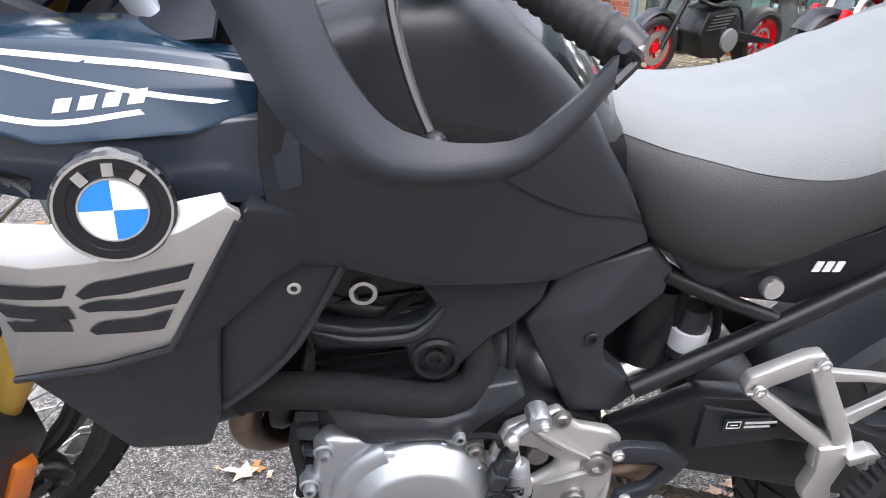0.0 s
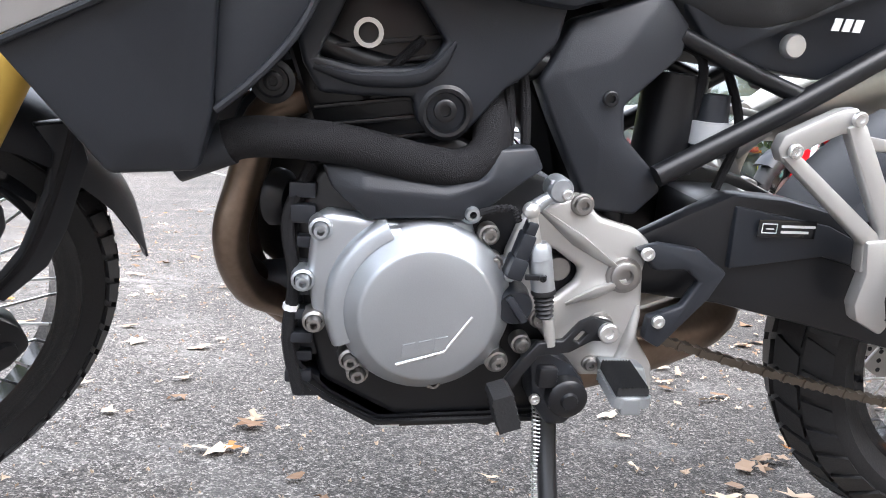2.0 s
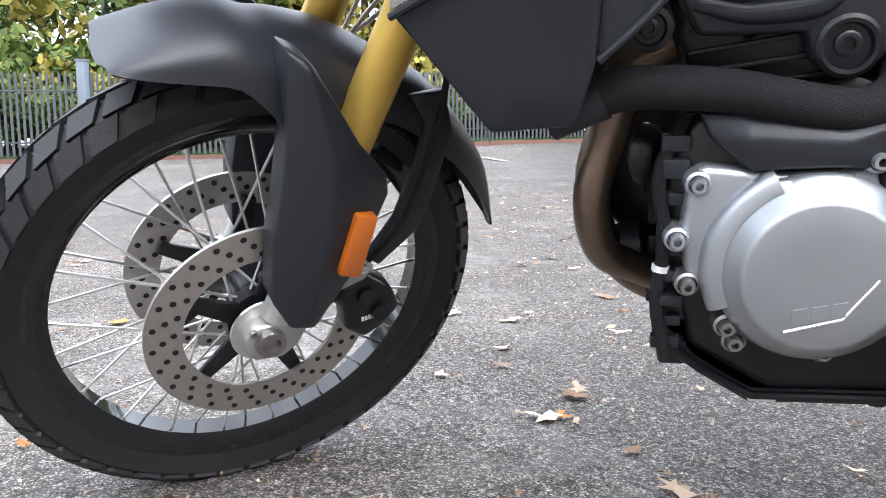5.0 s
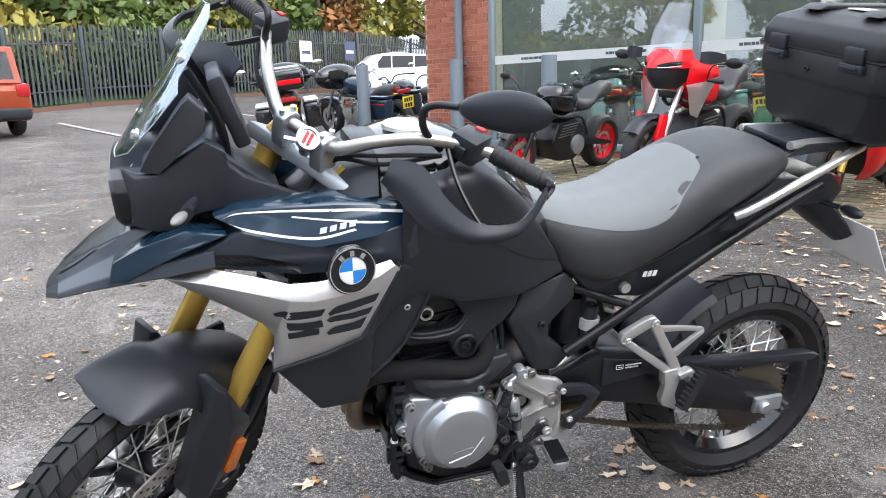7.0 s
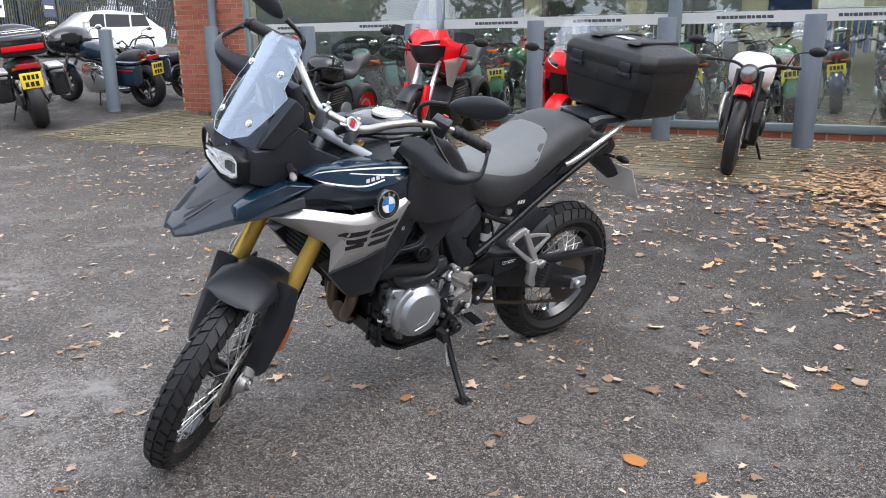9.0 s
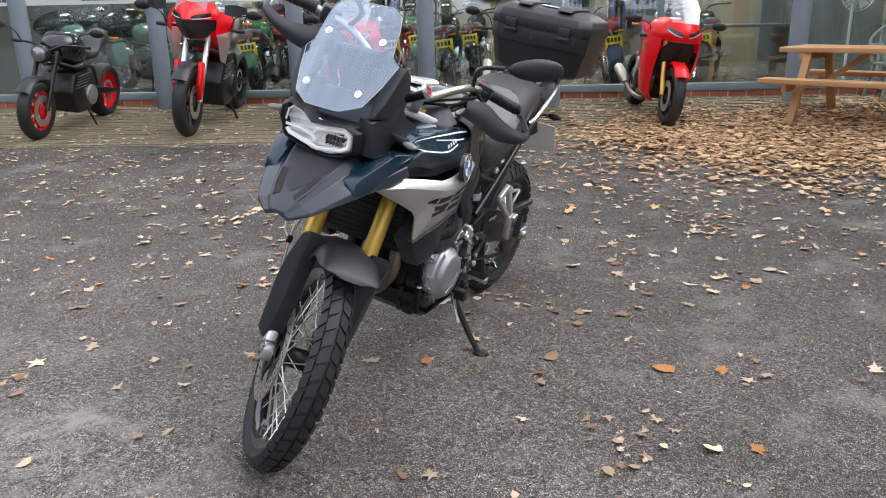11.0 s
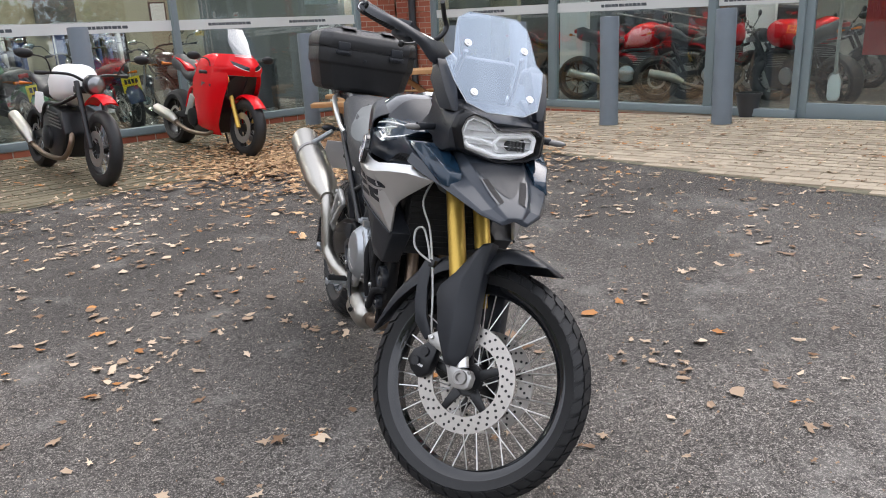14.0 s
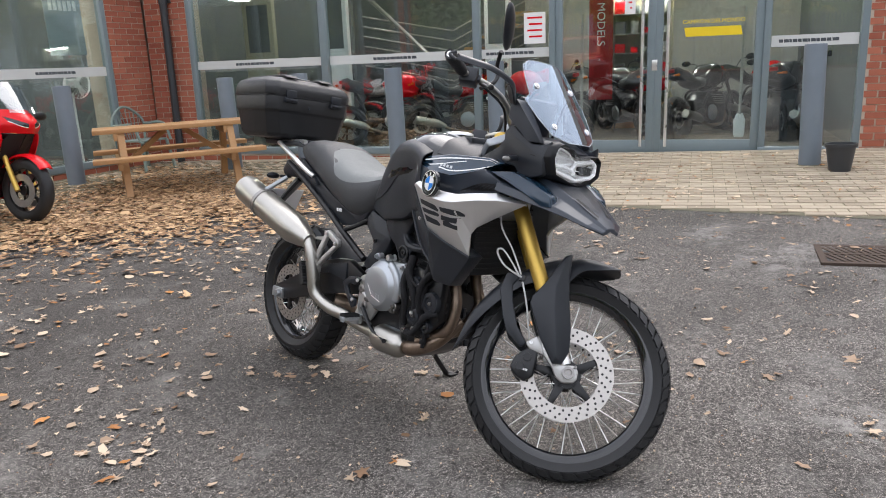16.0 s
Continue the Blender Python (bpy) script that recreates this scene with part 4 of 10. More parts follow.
# plant pots by the doors
for x, y in ((4.22, -5.22), (0.55, -5.75)):
    pt = root("plant_pot", pose(x, y, height(x, y)) @ Matrix.Scale(0.72, 4), "empty black plastic plant pot", "plant pot", "pots by the entrance")
    part("pot", lathe([(0.0001, 0.0), (0.13, 0.0), (0.18, 0.33), (0.20, 0.33), (0.20, 0.37), (0.18, 0.37), (0.17, 0.30), (0.0001, 0.30)], 28, False, None, pose(0, 0, 0, 90, 0, 0)), PIPEBLACK, pt)
    part("soil", lathe([(0.0001, 0.305), (0.168, 0.302)], 20, False, None, pose(0, 0, 0, 90, 0, 0)), SAND, pt)
# drain grate
gx0, gy0 = -0.62, -3.12
dg_ = root("drain_grate", Matrix.Translation((gx0, gy0, height(gx0, gy0))) @ pose(0, 0, 0, 0, 0, 28), "rusty cast-iron drain grate set in the asphalt", "drain")
IRON = mat("rusty_iron", (0.06, 0.042, 0.032), 0.75, metal=0.3, var=0.3, fine=150, bump=0.4)
# solid black slab paints the shaded depth under the bars
part("dark_pit_fill", box(-0.24, -0.22, -0.05, 0.24, 0.22, 0.003), MESHBLACK, dg_)
fb = None
for x0_, y0_, x1_, y1_ in ((-0.26, -0.24, 0.26, -0.2), (-0.26, 0.2, 0.26, 0.24), (-0.26, -0.2, -0.22, 0.2), (0.22, -0.2, 0.26, 0.2), (-0.22, -0.015, 0.22, 0.015)):
    fb = box(x0_, y0_, -0.02, x1_, y1_, 0.010, 0.002, fb, 1)
part("frame", fb, IRON, dg_)
for k in range(10):
    for s in (-1, 1):
        b = box(-0.012, -0.095, -0.02, 0.012, 0.095, 0.009, 0.002, None, 1)
        bmesh.ops.transform(b, matrix=pose(-0.195 + 0.043 * k, s * 0.107, 0, 0, 0, 24), verts=b.verts)
        part("bar", b, IRON, dg_)

# ---- the adventure motorcycle on its side stand ----
# its own frame: x to the rear, y to its right, z up, leaning to its left
LEAN = pose(0, 0.005, 0, 0, 0, 0.5) @ pose(0, 0, 0, 11.5, 0, 0)
bike = root("motorcycle", LEAN, "large dark adventure motorcycle with gold forks on its side stand", "motorcycle")
RAKE = Vector((0.469, 0, 0.883))
AXLE = Vector((-0.775, 0, 0.312))
HEADPT = Vector((-0.751, 0, 0.29))
STEER = Matrix.Translation(HEADPT) @ Matrix.Rotation(radians(42.5), 4, RAKE) @ Matrix.Translation(-HEADPT)


def steered(bm):
    bmesh.ops.transform(bm, matrix=STEER, verts=bm.verts)
    return bm


def tyre_mesh(r, w, rim, blocks, chevron=0.35):
    """Round-shouldered tyre with slanted tread blocks standing proud."""
    h = w / 2
    prof = []
    for k in range(15):
        a = radians(-100 + 200 * k / 14)
        prof.append((r - 0.004 - h * 0.92 + h * 0.92 * math.cos(a), (h - 0.002) * math.sin(a)))
    prof = [(rim, -h * 0.62), (rim + 0.02, -h * 0.8)] + [p for p in prof if p[0] > rim + 0.03] + [(rim + 0.02, h * 0.8), (rim, h * 0.62)]
    body = lathe(prof, 72)
    b = bmesh.new()
    for i in range(blocks):
        for side in (-1, 1):
            for row, (lo, hi) in enumerate(((0.06, 0.46), (0.52, 0.92))):
                u0 = 2 * math.pi * (i + 0.25 * (side > 0) + 0.33 * row) / blocks
                vs = []
                for v, du in ((lo, 0.0), (lo, 0.78), (hi, 0.74), (hi, 0.0)):
                    a = v * radians(78)
                    u = u0 + 2 * math.pi / blocks * (du + chevron * 2.6 * v)
                    for k in (-0.007, 0.003):
                        rr = r - h * 0.92 + (h * 0.92 + k) * math.cos(a)
                        vs.append(b.verts.new((rr * math.cos(u), side * (h + k) * math.sin(a), rr * math.sin(u))))
                o, q = vs[1::2], vs[0::2]
                b.faces.new(o)
                for j in range(4):
                    b.faces.new((o[j], o[(j + 1) % 4], q[(j + 1) % 4], q[j]))
    bmesh.ops.recalc_face_normals(b, faces=b.faces)
    return body, b


def rim_mesh(r, w):
    h = w / 2
    return lathe([(r + 0.012, -h), (r + 0.012, -h + 0.006), (r - 0.004, -h + 0.012), (r - 0.016, -h * 0.45), (r - 0.018, h * 0.45), (r - 0.004, h - 0.012), (r + 0.012, h - 0.006), (r + 0.012, h), (r - 0.004, h), (r - 0.024, h * 0.5), (r - 0.026, -h * 0.5), (r - 0.004, -h)], 72)


def disc_mesh(r0, r1, th=0.005, holes=36, waves=0):
    """Plain brake disc ring; the dark of its drill holes is added by holes_mesh."""
    b = bmesh.new()
    seg = 96
    rings = [[] for _ in range(4)]
    for i in range(seg):
        u = 2 * math.pi * i / seg
        q = r1 + waves * 0.003 * math.cos(u * 10)
        for k, (rr, y) in enumerate(((r0, -th / 2), (q, -th / 2), (q, th / 2), (r0, th / 2))):
            rings[k].append(b.verts.new((rr * math.cos(u), y, rr * math.sin(u))))
    for i in range(seg):
        j = (i + 1) % seg
        for k in range(4):
            b.faces.new((rings[k][i], rings[k][j], rings[(k + 1) % 4][j], rings[(k + 1) % 4][i]))
    bmesh.ops.recalc_face_normals(b, faces=b.faces)
    return b


def holes_mesh(r0, r1, th, count, hr=0.0042):
    b = bmesh.new()
    for i in range(count):
        for k in range(3):
            u = 2 * math.pi * (i + k / 3) / count
            rr = r0 + (r1 - r0) * (0.22 + 0.28 * k)
            c = Vector((rr * math.cos(u), 0, rr * math.sin(u)))
            bmesh.ops.create_cone(b, cap_ends=True, segments=8, radius1=hr, radius2=hr, depth=th + 0.0012, matrix=Matrix.Translation(c) @ pose(0, 0, 0, 90, 0, 0))
    return b


def spoked_wheel(name, c, r, w, rim_r, rim_w, hub_w, blocks, turn, discs):
    """hub > tyre, rim, spokes, discs, all turned by the matrix turn."""
    at = turn @ Matrix.Translation(c)
    hub = part(name, lathe([(0.022, -hub_w), (0.045, -hub_w), (0.05, -hub_w + 0.012), (0.032, -hub_w * 0.4), (0.032, hub_w * 0.4), (0.05, hub_w - 0.012), (0.045, hub_w), (0.022, hub_w)], 32), BLACKMETAL, bike, "black wire-spoked wheel", at=at)
    carcass, tread = tyre_mesh(r, w, rim_r, blocks)
    ty = part("tyre", carcass, RUBBER, hub, "worn black road tyre with slanted tread")
    part("tread", tread, RUBBER, hub, kind="stuff")
    part("rim", rim_mesh(rim_r, rim_w), GLOSS, hub, "black wheel rim")
    first = None
    n = 40
    for i in range(n):
        side = -1 if i % 2 else 1
        lead = 1 if (i // 2) % 2 else -1
        u = 360 / n * i
        a = Vector((0.043, side * (hub_w - 0.008), 0))
        a.rotate(Euler((0, radians(lead * 38), 0)))
        e = Vector((rim_r - 0.018, -side * rim_w * 0.16, 0))
        if i < 4:
            ob = part("spoke", tube([a, e], 0.0021, 6, 1), STEEL, hub, "bright steel spoke", at=pose(0, 0, 0, 0, u, 0))
            first = (first or []) + [ob]
        else:
            again(first[i % 4], "spoke", hub, pose(0, 0, 0, 0, u, 0))
    for y, r0, r1, hcount in discs:
        d = part("brake_disc", disc_mesh(r0, r1, 0.005), DISC, hub, "drilled steel brake disc", at=pose(0, y, 0))
        # black plugs paint the dark of drill holes; none are cut
        part("drill_hole_plugs", holes_mesh(r0, r1, 0.005, hcount), MESHBLACK, d, kind="stuff")
        car = bmesh.new()
        sg = 1 if y > 0 else -1
        for k in range(5):
            car = prism([(0.04, -0.016), (r0 + 0.012, -0.009), (r0 + 0.012, 0.009), (0.04, 0.016)], -sg * 0.006, -sg * 0.014, 0.002, m=pose(0, 0, 0, 0, 72 * k, 0), bm=car)
        part("disc_carrier", car, BLACKMETAL, d)
    return hub


fw = spoked_wheel("front_wheel", AXLE, 0.341, 0.094, 0.277, 0.062, 0.062, 46, STEER, ((-0.072, 0.105, 0.1525, 26), (0.072, 0.105, 0.1525, 26)))
rw = spoked_wheel("rear_wheel", Vector((0.80, 0, 0.318)), 0.322, 0.150, 0.216, 0.108, 0.075, 38, Matrix.Identity(4), ((0.088, 0.085, 0.132, 22),))
part("abs_ring", lathe([(0.03, -0.088), (0.048, -0.088), (0.048, -0.084), (0.03, -0.084)], 40), STEEL, fw)
spk = lathe([(0.05, -0.102), (0.100, -0.102), (0.104, -0.099), (0.104, -0.096), (0.05, -0.096)], 44)
for i in range(42):
    spk = prism([(0.102, -0.0035), (0.109, -0.0015), (0.109, 0.0015), (0.102, 0.0035)], -0.096, -0.102, 0, m=pose(0, 0, 0, 0, 360 / 42 * i, 0), bm=spk)
part("sprocket", spk, CHAIN, rw)

# fork, axle clamps, guards and mudguard, turned to the left with the bars
for s in (-1, 1):
    y = s * 0.096
    a = AXLE + Vector((-0.002, y, 0.0))
    leg = part("fork_leg", steered(tube([a + RAKE * 0.225, a + RAKE * 0.845], 0.0262, 24, 1)), GOLD, bike, "gold anodised fork tube")
    part("fork_collar", steered(join(tube([a + RAKE * 0.222, a + RAKE * 0.262], 0.0300, 24, 1), tube([a + RAKE * 0.268, a + RAKE * 0.276], 0.0288, 24, 1))), GOLD, leg)
    part("stanchion", steered(tube([a + RAKE * 0.03, a + RAKE * 0.235], 0.0205, 16, 1)), STEEL, leg)
    cl = steered(prism([(-0.810, 0.300), (-0.800, 0.287), (-0.765, 0.279), (-0.742, 0.292), (-0.725, 0.318), (-0.690, 0.352), (-0.672, 0.392), (-0.700, 0.400), (-0.735, 0.345), (-0.765, 0.338), (-0.794, 0.342), (-0.808, 0.328)], s * 0.078, s * 0.112, 0.006))
    part("axle_clamp", cl, PLATE, leg, "cast aluminium axle clamp")
    part("axle_end", steered(lathe([(0.0001, s * 0.002), (0.011, s * 0.002), (0.012, s * 0.010), (0.0195, s * 0.010), (0.0205, s * 0.004), (0.0205, 0)], 24, False, None, Matrix.Translation(AXLE + Vector((-0.003, s * 0.112, 0.003))))), DARKSTEEL, leg)
    for dx, dz in ((-0.022, 0.026), (0.046, 0.018)):
        part("pinch_bolt", steered(bolt_mesh(0.0055, 0.006, None, Matrix.Translation(AXLE + Vector((dx, s * 0.112, dz))) @ pose(0, 0, 0, 0, 0, 0 if s < 0 else 180))), DARKSTEEL, leg)
    # guard round the leg: two long facets that meet in a ridge
    g = facets(side(s, [(-0.712, -0.121, 0.700), (-0.690, -0.131, 0.686), (-0.674, -0.135, 0.650), (-0.645, -0.137, 0.582), (-0.612, -0.131, 0.530), (-0.611, -0.131, 0.504), (-0.668, -0.135, 0.400), (-0.722, -0.131, 0.330), (-0.752, -0.125, 0.336), (-0.768, -0.119, 0.380), (-0.757, -0.117, 0.458), (-0.737, -0.117, 0.530), (-0.720, -0.117, 0.605), (-0.696, -0.141, 0.680), (-0.680, -0.150, 0.572), (-0.691, -0.151, 0.500), (-0.728, -0.143, 0.352)]),
               [(0, 1, 13), (1, 2, 13), (2, 3, 14, 13), (3, 4, 5, 15, 14), (5, 6, 15), (6, 7, 16, 15), (7, 8, 16), (8, 9, 16), (9, 10, 15, 16), (10, 11, 14, 15), (11, 12, 13, 14), (12, 0, 13)], s * 0.072, 0.004)
    part("fork_guard", steered(g), PLASTIC, bike, "black plastic fork guard")
    if s < 0:
        rf = steered(prism([(-0.661, 0.500), (-0.634, 0.489), (-0.662, 0.407), (-0.690, 0.419)], s * 0.128, s * 0.152, 0.003))
        part("side_reflector", rf, ORANGE, bike, "amber side reflector")
    # caliper behind the leg, on a silver bracket
    cal = prism([(-0.672, 0.372), (-0.640, 0.372), (-0.600, 0.330), (-0.590, 0.292), (-0.616, 0.268), (-0.646, 0.255), (-0.672, 0.280)], s * 0.060, s * 0.104, 0.008)
    for dx, dz in ((-0.640, 0.335), (-0.622, 0.300)):
        cal = lathe([(0.0001, s * 0.112), (0.013, s * 0.112), (0.014, s * 0.103), (0.0001, s * 0.103)], 16, False, cal, Matrix.Translation((dx, 0, dz)))
    cp = part("brake_caliper", steered(cal), BLACKMETAL, bike, "black brake caliper")
    part("caliper_bracket", steered(prism([(-0.700, 0.390), (-0.655, 0.408), (-0.625, 0.380), (-0.640, 0.362), (-0.690, 0.352)], s * 0.082, s * 0.106, 0.004)), PLATE, cp)
    part("caliper_mark", steered(bars_text(-0.650, -0.625, 0.290, 0.297, s * 0.1045, 5)), WHITE, cp, "maker's mark as small bars")
    for dx, dz in ((-0.690, 0.374), (-0.642, 0.383)):
        part("caliper_bolt", steered(bolt_mesh(0.0065, 0.006, None, pose(dx, s * 0.106, dz, 0, 0, 0 if s < 0 else 180))), STEEL, cp)
    if s < 0:
        hs = tube([(-0.640, -0.095, 0.375), (-0.585, -0.110, 0.445), (-0.540, -0.112, 0.560), (-0.515, -0.105, 0.66), (-0.47, -0.07, 0.86)], 0.0045, 8)
        part("brake_hose", steered(hs), HOSE, bike)
    else:
        hs = tube([(-0.44, 0.10, 0.84), (-0.460, 0.148, 0.739), (-0.511, 0.140, 0.672), (-0.550, 0.142, 0.610), (-0.568, 0.140, 0.575), (-0.60, 0.130, 0.50), (-0.625, 0.112, 0.42), (-0.640, 0.095, 0.375)], 0.0032, 8)
        part("brake_hose", steered(hs), GREYHOSE, bike, "pale braided brake hose")
        hs = tube([(-0.568, 0.146, 0.579), (-0.535, 0.160, 0.588), (-0.500, 0.160, 0.606), (-0.472, 0.140, 0.640), (-0.468, 0.126, 0.660), (-0.485, 0.122, 0.662), (-0.520, 0.130, 0.628), (-0.560, 0.142, 0.580)], 0.0034, 8)
        part("sensor_cable", steered(hs), GREYHOSE, bike, "pale looped sensor cable")
        part("hose_clip", steered(box(-0.578, 0.132, 0.567, -0.558, 0.150, 0.588, 0.003)), BLACKMETAL, bike)
rows = []
for x, zc, hw, xe, ze in ((-0.886, 0.684, 0.045, -0.878, 0.686), (-0.870, 0.696, 0.078, -0.876, 0.690), (-0.832, 0.708, 0.090, -0.842, 0.680), (-0.790, 0.714, 0.093, -0.802, 0.669), (-0.748, 0.713, 0.097, -0.756, 0.654), (-0.715, 0.702, 0.099, -0.722, 0.610), (-0.680, 0.695, 0.099, -0.706, 0.580), (-0.625, 0.672, 0.097, -0.668, 0.590), (-0.568, 0.632, 0.092, -0.600, 0.580), (-0.506, 0.585, 0.084, -0.545, 0.540), (-0.453, 0.512, 0.070, -0.490, 0.480), (-0.412, 0.430, 0.046, -0.440, 0.410), (-0.384, 0.305, 0.010, -0.388, 0.312)):
    half = [(x + (xe - x) * k, hw * f, zc + (ze - zc) * k) for f, k in ((0.0, 0.0), (0.42, 0.05), (0.72, 0.20), (0.92, 0.50), (1.0, 1.0))]
    rows.append([(px, -py, pz) for px, py, pz in reversed(half[1:])] + half)
part("front_mudguard", steered(sheet(rows, 0.004, 3)), GREYPLASTIC, bike, "matt dark grey front mudguard", smooth=35)
for s in (-1, 1):
    arm = steered(prism([(-0.560, 0.600), (-0.512, 0.598), (-0.500, 0.540), (-0.530, 0.450), (-0.556, 0.400), (-0.612, 0.362), (-0.628, 0.380), (-0.585, 0.430), (-0.552, 0.505), (-0.540, 0.560)], s * 0.072, s * 0.087, 0.004))
    part("mudguard_stay", arm, PLASTIC, bike)
cl = bmesh.new()
for d, th in ((0.60, 0.035), (0.825, 0.032)):
    c = AXLE + RAKE * d
    b = prism([(-0.05, -0.14), (0.05, -0.135), (0.075, -0.05), (0.075, 0.05), (0.05, 0.135), (-0.05, 0.14), (-0.035, 0.0)], -th / 2, th / 2, 0.008)
    bmesh.ops.transform(b, matrix=Matrix.Translation(c) @ Matrix.Rotation(radians(28), 4, "Y") @ pose(0, 0, 0, 90, 0, 0), verts=b.verts)
    cl = join(cl, b)
part("triple_clamp", steered(cl), CAST, bike, "silver cast triple clamp")
for s in (-1, 1):
    c = AXLE + RAKE * 0.845 + Vector((-0.002, s * 0.096, 0))
    part("fork_cap", steered(tube([c, c + RAKE * 0.014], [0.025, 0.02], 16, 1)), GOLD, bike)
KEYAT = Vector((-0.464, -0.055, 1.152))
igo = part("ignition_lock", steered(tube([KEYAT + Vector((0.050, 0.045, -0.070)), KEYAT + Vector((0.004, 0.004, -0.012))], [0.013, 0.015], 20, 1)), BLACKMETAL, bike, "round ignition lock with a red mark")
KEYM = Matrix.Translation(KEYAT) @ Vector((0, 1, 0)).rotation_difference(Vector((-0.30, -0.55, 0.78))).to_matrix().to_4x4() @ Matrix.Scale(0.85, 4)
part("lock_face", steered(lathe([(0.0001, -0.002), (0.021, -0.002), (0.021, -0.014), (0.0001, -0.014)], 28, False, None, KEYM)), CAST, igo)
part("lock_ring", steered(lathe([(0.021, -0.014), (0.026, -0.014), (0.026, 0.003), (0.021, 0.003)], 28, True, None, KEYM)), STEEL, igo)
for q in (-0.009, 0.002):
    part("lock_mark", steered(prism([(-0.015, q), (0.015, q), (0.013, q + 0.007), (-0.013, q + 0.007)], -0.0035, -0.0022, 0, m=KEYM @ pose(0, 0.0055, 0))), RED, igo)
part("key", steered(prism([(-0.030, -0.045), (-0.022, -0.048), (-0.012, -0.020), (-0.022, -0.018)], -0.006, 0.0, 0.001, m=KEYM)), STEEL, igo)
# bars: unsteered centre, then turned
BC = Vector((-0.335, 0, 1.135))
bar = tube([(BC.x + 0.125, -0.40, BC.z + 0.035), (BC.x + 0.095, -0.30, BC.z + 0.045), (-0.318, -0.215, 1.186), (-0.372, -0.150, 1.165), (-0.404, -0.085, 1.124), (-0.408, -0.045, 1.116), (-0.408, 0.045, 1.116), (-0.404, 0.085, 1.124), (-0.372, 0.150, 1.165), (-0.318, 0.215, 1.186), (BC.x + 0.095, 0.30, BC.z + 0.045), (BC.x + 0.125, 0.40, BC.z + 0.035)], [0.0112, 0.0112, 0.0118, 0.0125, 0.0138, 0.0138, 0.0138, 0.0138, 0.0125, 0.0118, 0.0112, 0.0112], 12, 6)
hb = part("handlebar", steered(bar), STAINLESS, bike, "silver tapered handlebar")
for s in (-1, 1):
    cm = prism([(-0.430, 1.064), (-0.382, 1.064), (-0.382, 1.098), (-0.386, 1.130), (-0.400, 1.138), (-0.420, 1.138), (-0.432, 1.130), (-0.434, 1.098)], s * 0.036, s * 0.068, 0.005)
    cmo = part("bar_clamp", steered(cm), CAST, hb, "silver handlebar clamp")
    for dx in (-0.423, -0.394):
        part("clamp_bolt", steered(tube([(dx, s * 0.052, 1.134), (dx, s * 0.052, 1.144)], 0.006, 10, 1)), STEEL, cmo)
    g0, g1 = BC + Vector((0.105, s * 0.315, 0.044)), BC + Vector((0.128, s * 0.425, 0.034))
    ribs = [(g0 + (g1 - g0) * (k / 40), 0.0198 if k % 4 < 2 and 3 < k < 37 else 0.0182) for k in range(41)]
    gb = tube([q for q, r_ in ribs], [r_ for q, r_ in ribs], 14, 1)
    part("grip", steered(gb), RUBBER, hb, "ribbed rubber grip")
    e = tube([g1, g1 + (g1 - g0) * 0.16], [0.021, 0.017], 14, 1)
    part("bar_end", steered(e), BLACKMETAL, hb)
    part("bar_end_cap", steered(tube([g1 + (g1 - g0) * 0.155, g1 + (g1 - g0) * 0.17], 0.010, 12, 1)), STEEL, hb)
    sw = box(-0.03, -0.03, -0.026, 0.03, 0.03, 0.028, 0.008)
    sw = box(-0.038, -0.012, -0.01, -0.028, 0.012, 0.01, 0.003, sw)
    bmesh.ops.translate(sw, verts=sw.verts, vec=BC + Vector((0.085, s * 0.272, 0.045)))
    swo = part("switch_block", steered(sw), PLASTIC, hb)
    part("switch_button", steered(box(BC.x + 0.105, s * 0.272 - 0.01, BC.z + 0.06, BC.x + 0.118, s * 0.272 + 0.01, BC.z + 0.076, 0.003)), REDDARK, swo)
    # lever
    lv = tube([BC + Vector(p) for p in ((0.045, s * 0.25, 0.04), (0.015, s * 0.30, 0.012), (-0.004, s * 0.35, -0.012), (-0.014, s * 0.393, -0.030))], [0.008, 0.007, 0.006, 0.006], 8, 5, flat=0.7)
    bmesh.ops.create_uvsphere(lv, u_segments=10, v_segments=8, radius=0.010, matrix=Matrix.Translation(BC + Vector((-0.0145, s * 0.395, -0.031))))
    part("lever", steered(lv), BLACKMETAL, hb, "brake or clutch lever with a ball end")
    # hand guard: broad bowed shield in front, narrowing to a strap that runs back to the bar end
    up_ = [(-0.395, -0.200, 1.163), (-0.385, -0.262, 1.178), (-0.400, -0.335, 1.156), (-0.398, -0.405, 1.146), (-0.345, -0.452, 1.152), (-0.285, -0.452, 1.162), (-0.228, -0.442, 1.176)]
    lo_ = [(-0.412, -0.197, 1.116), (-0.424, -0.262, 1.108), (-0.428, -0.335, 1.094), (-0.412, -0.420, 1.112), (-0.345, -0.462, 1.126), (-0.285, -0.461, 1.137), (-0.228, -0.450, 1.152)]
    mid_ = [Vector(a).lerp(Vector(c), 0.5) + Vector((-0.010, -0.006, 0)) for a, c in zip(up_, lo_)]
    hgd = part("hand_guard", steered(sheet([side(s, up_), side(s, mid_), side(s, lo_)], 0.006, 4)), PLASTIC, bike, "black plastic hand guard", smooth=50)
    part("guard_clip", steered(tube(side(s, [(-0.228, -0.446, 1.152), (-0.205, -0.444, 1.166), (-0.222, -0.440, 1.180)]), 0.006, 8, 4)), PLASTIC, hgd)
    # mirror
    st = tube(side(s, [(-0.290, -0.235, 1.165), (-0.325, -0.212, 1.205), (-0.331, -0.202, 1.244), (-0.324, -0.222, 1.266), (-0.334, -0.275, 1.292)]), 0.0075, 10, 5)
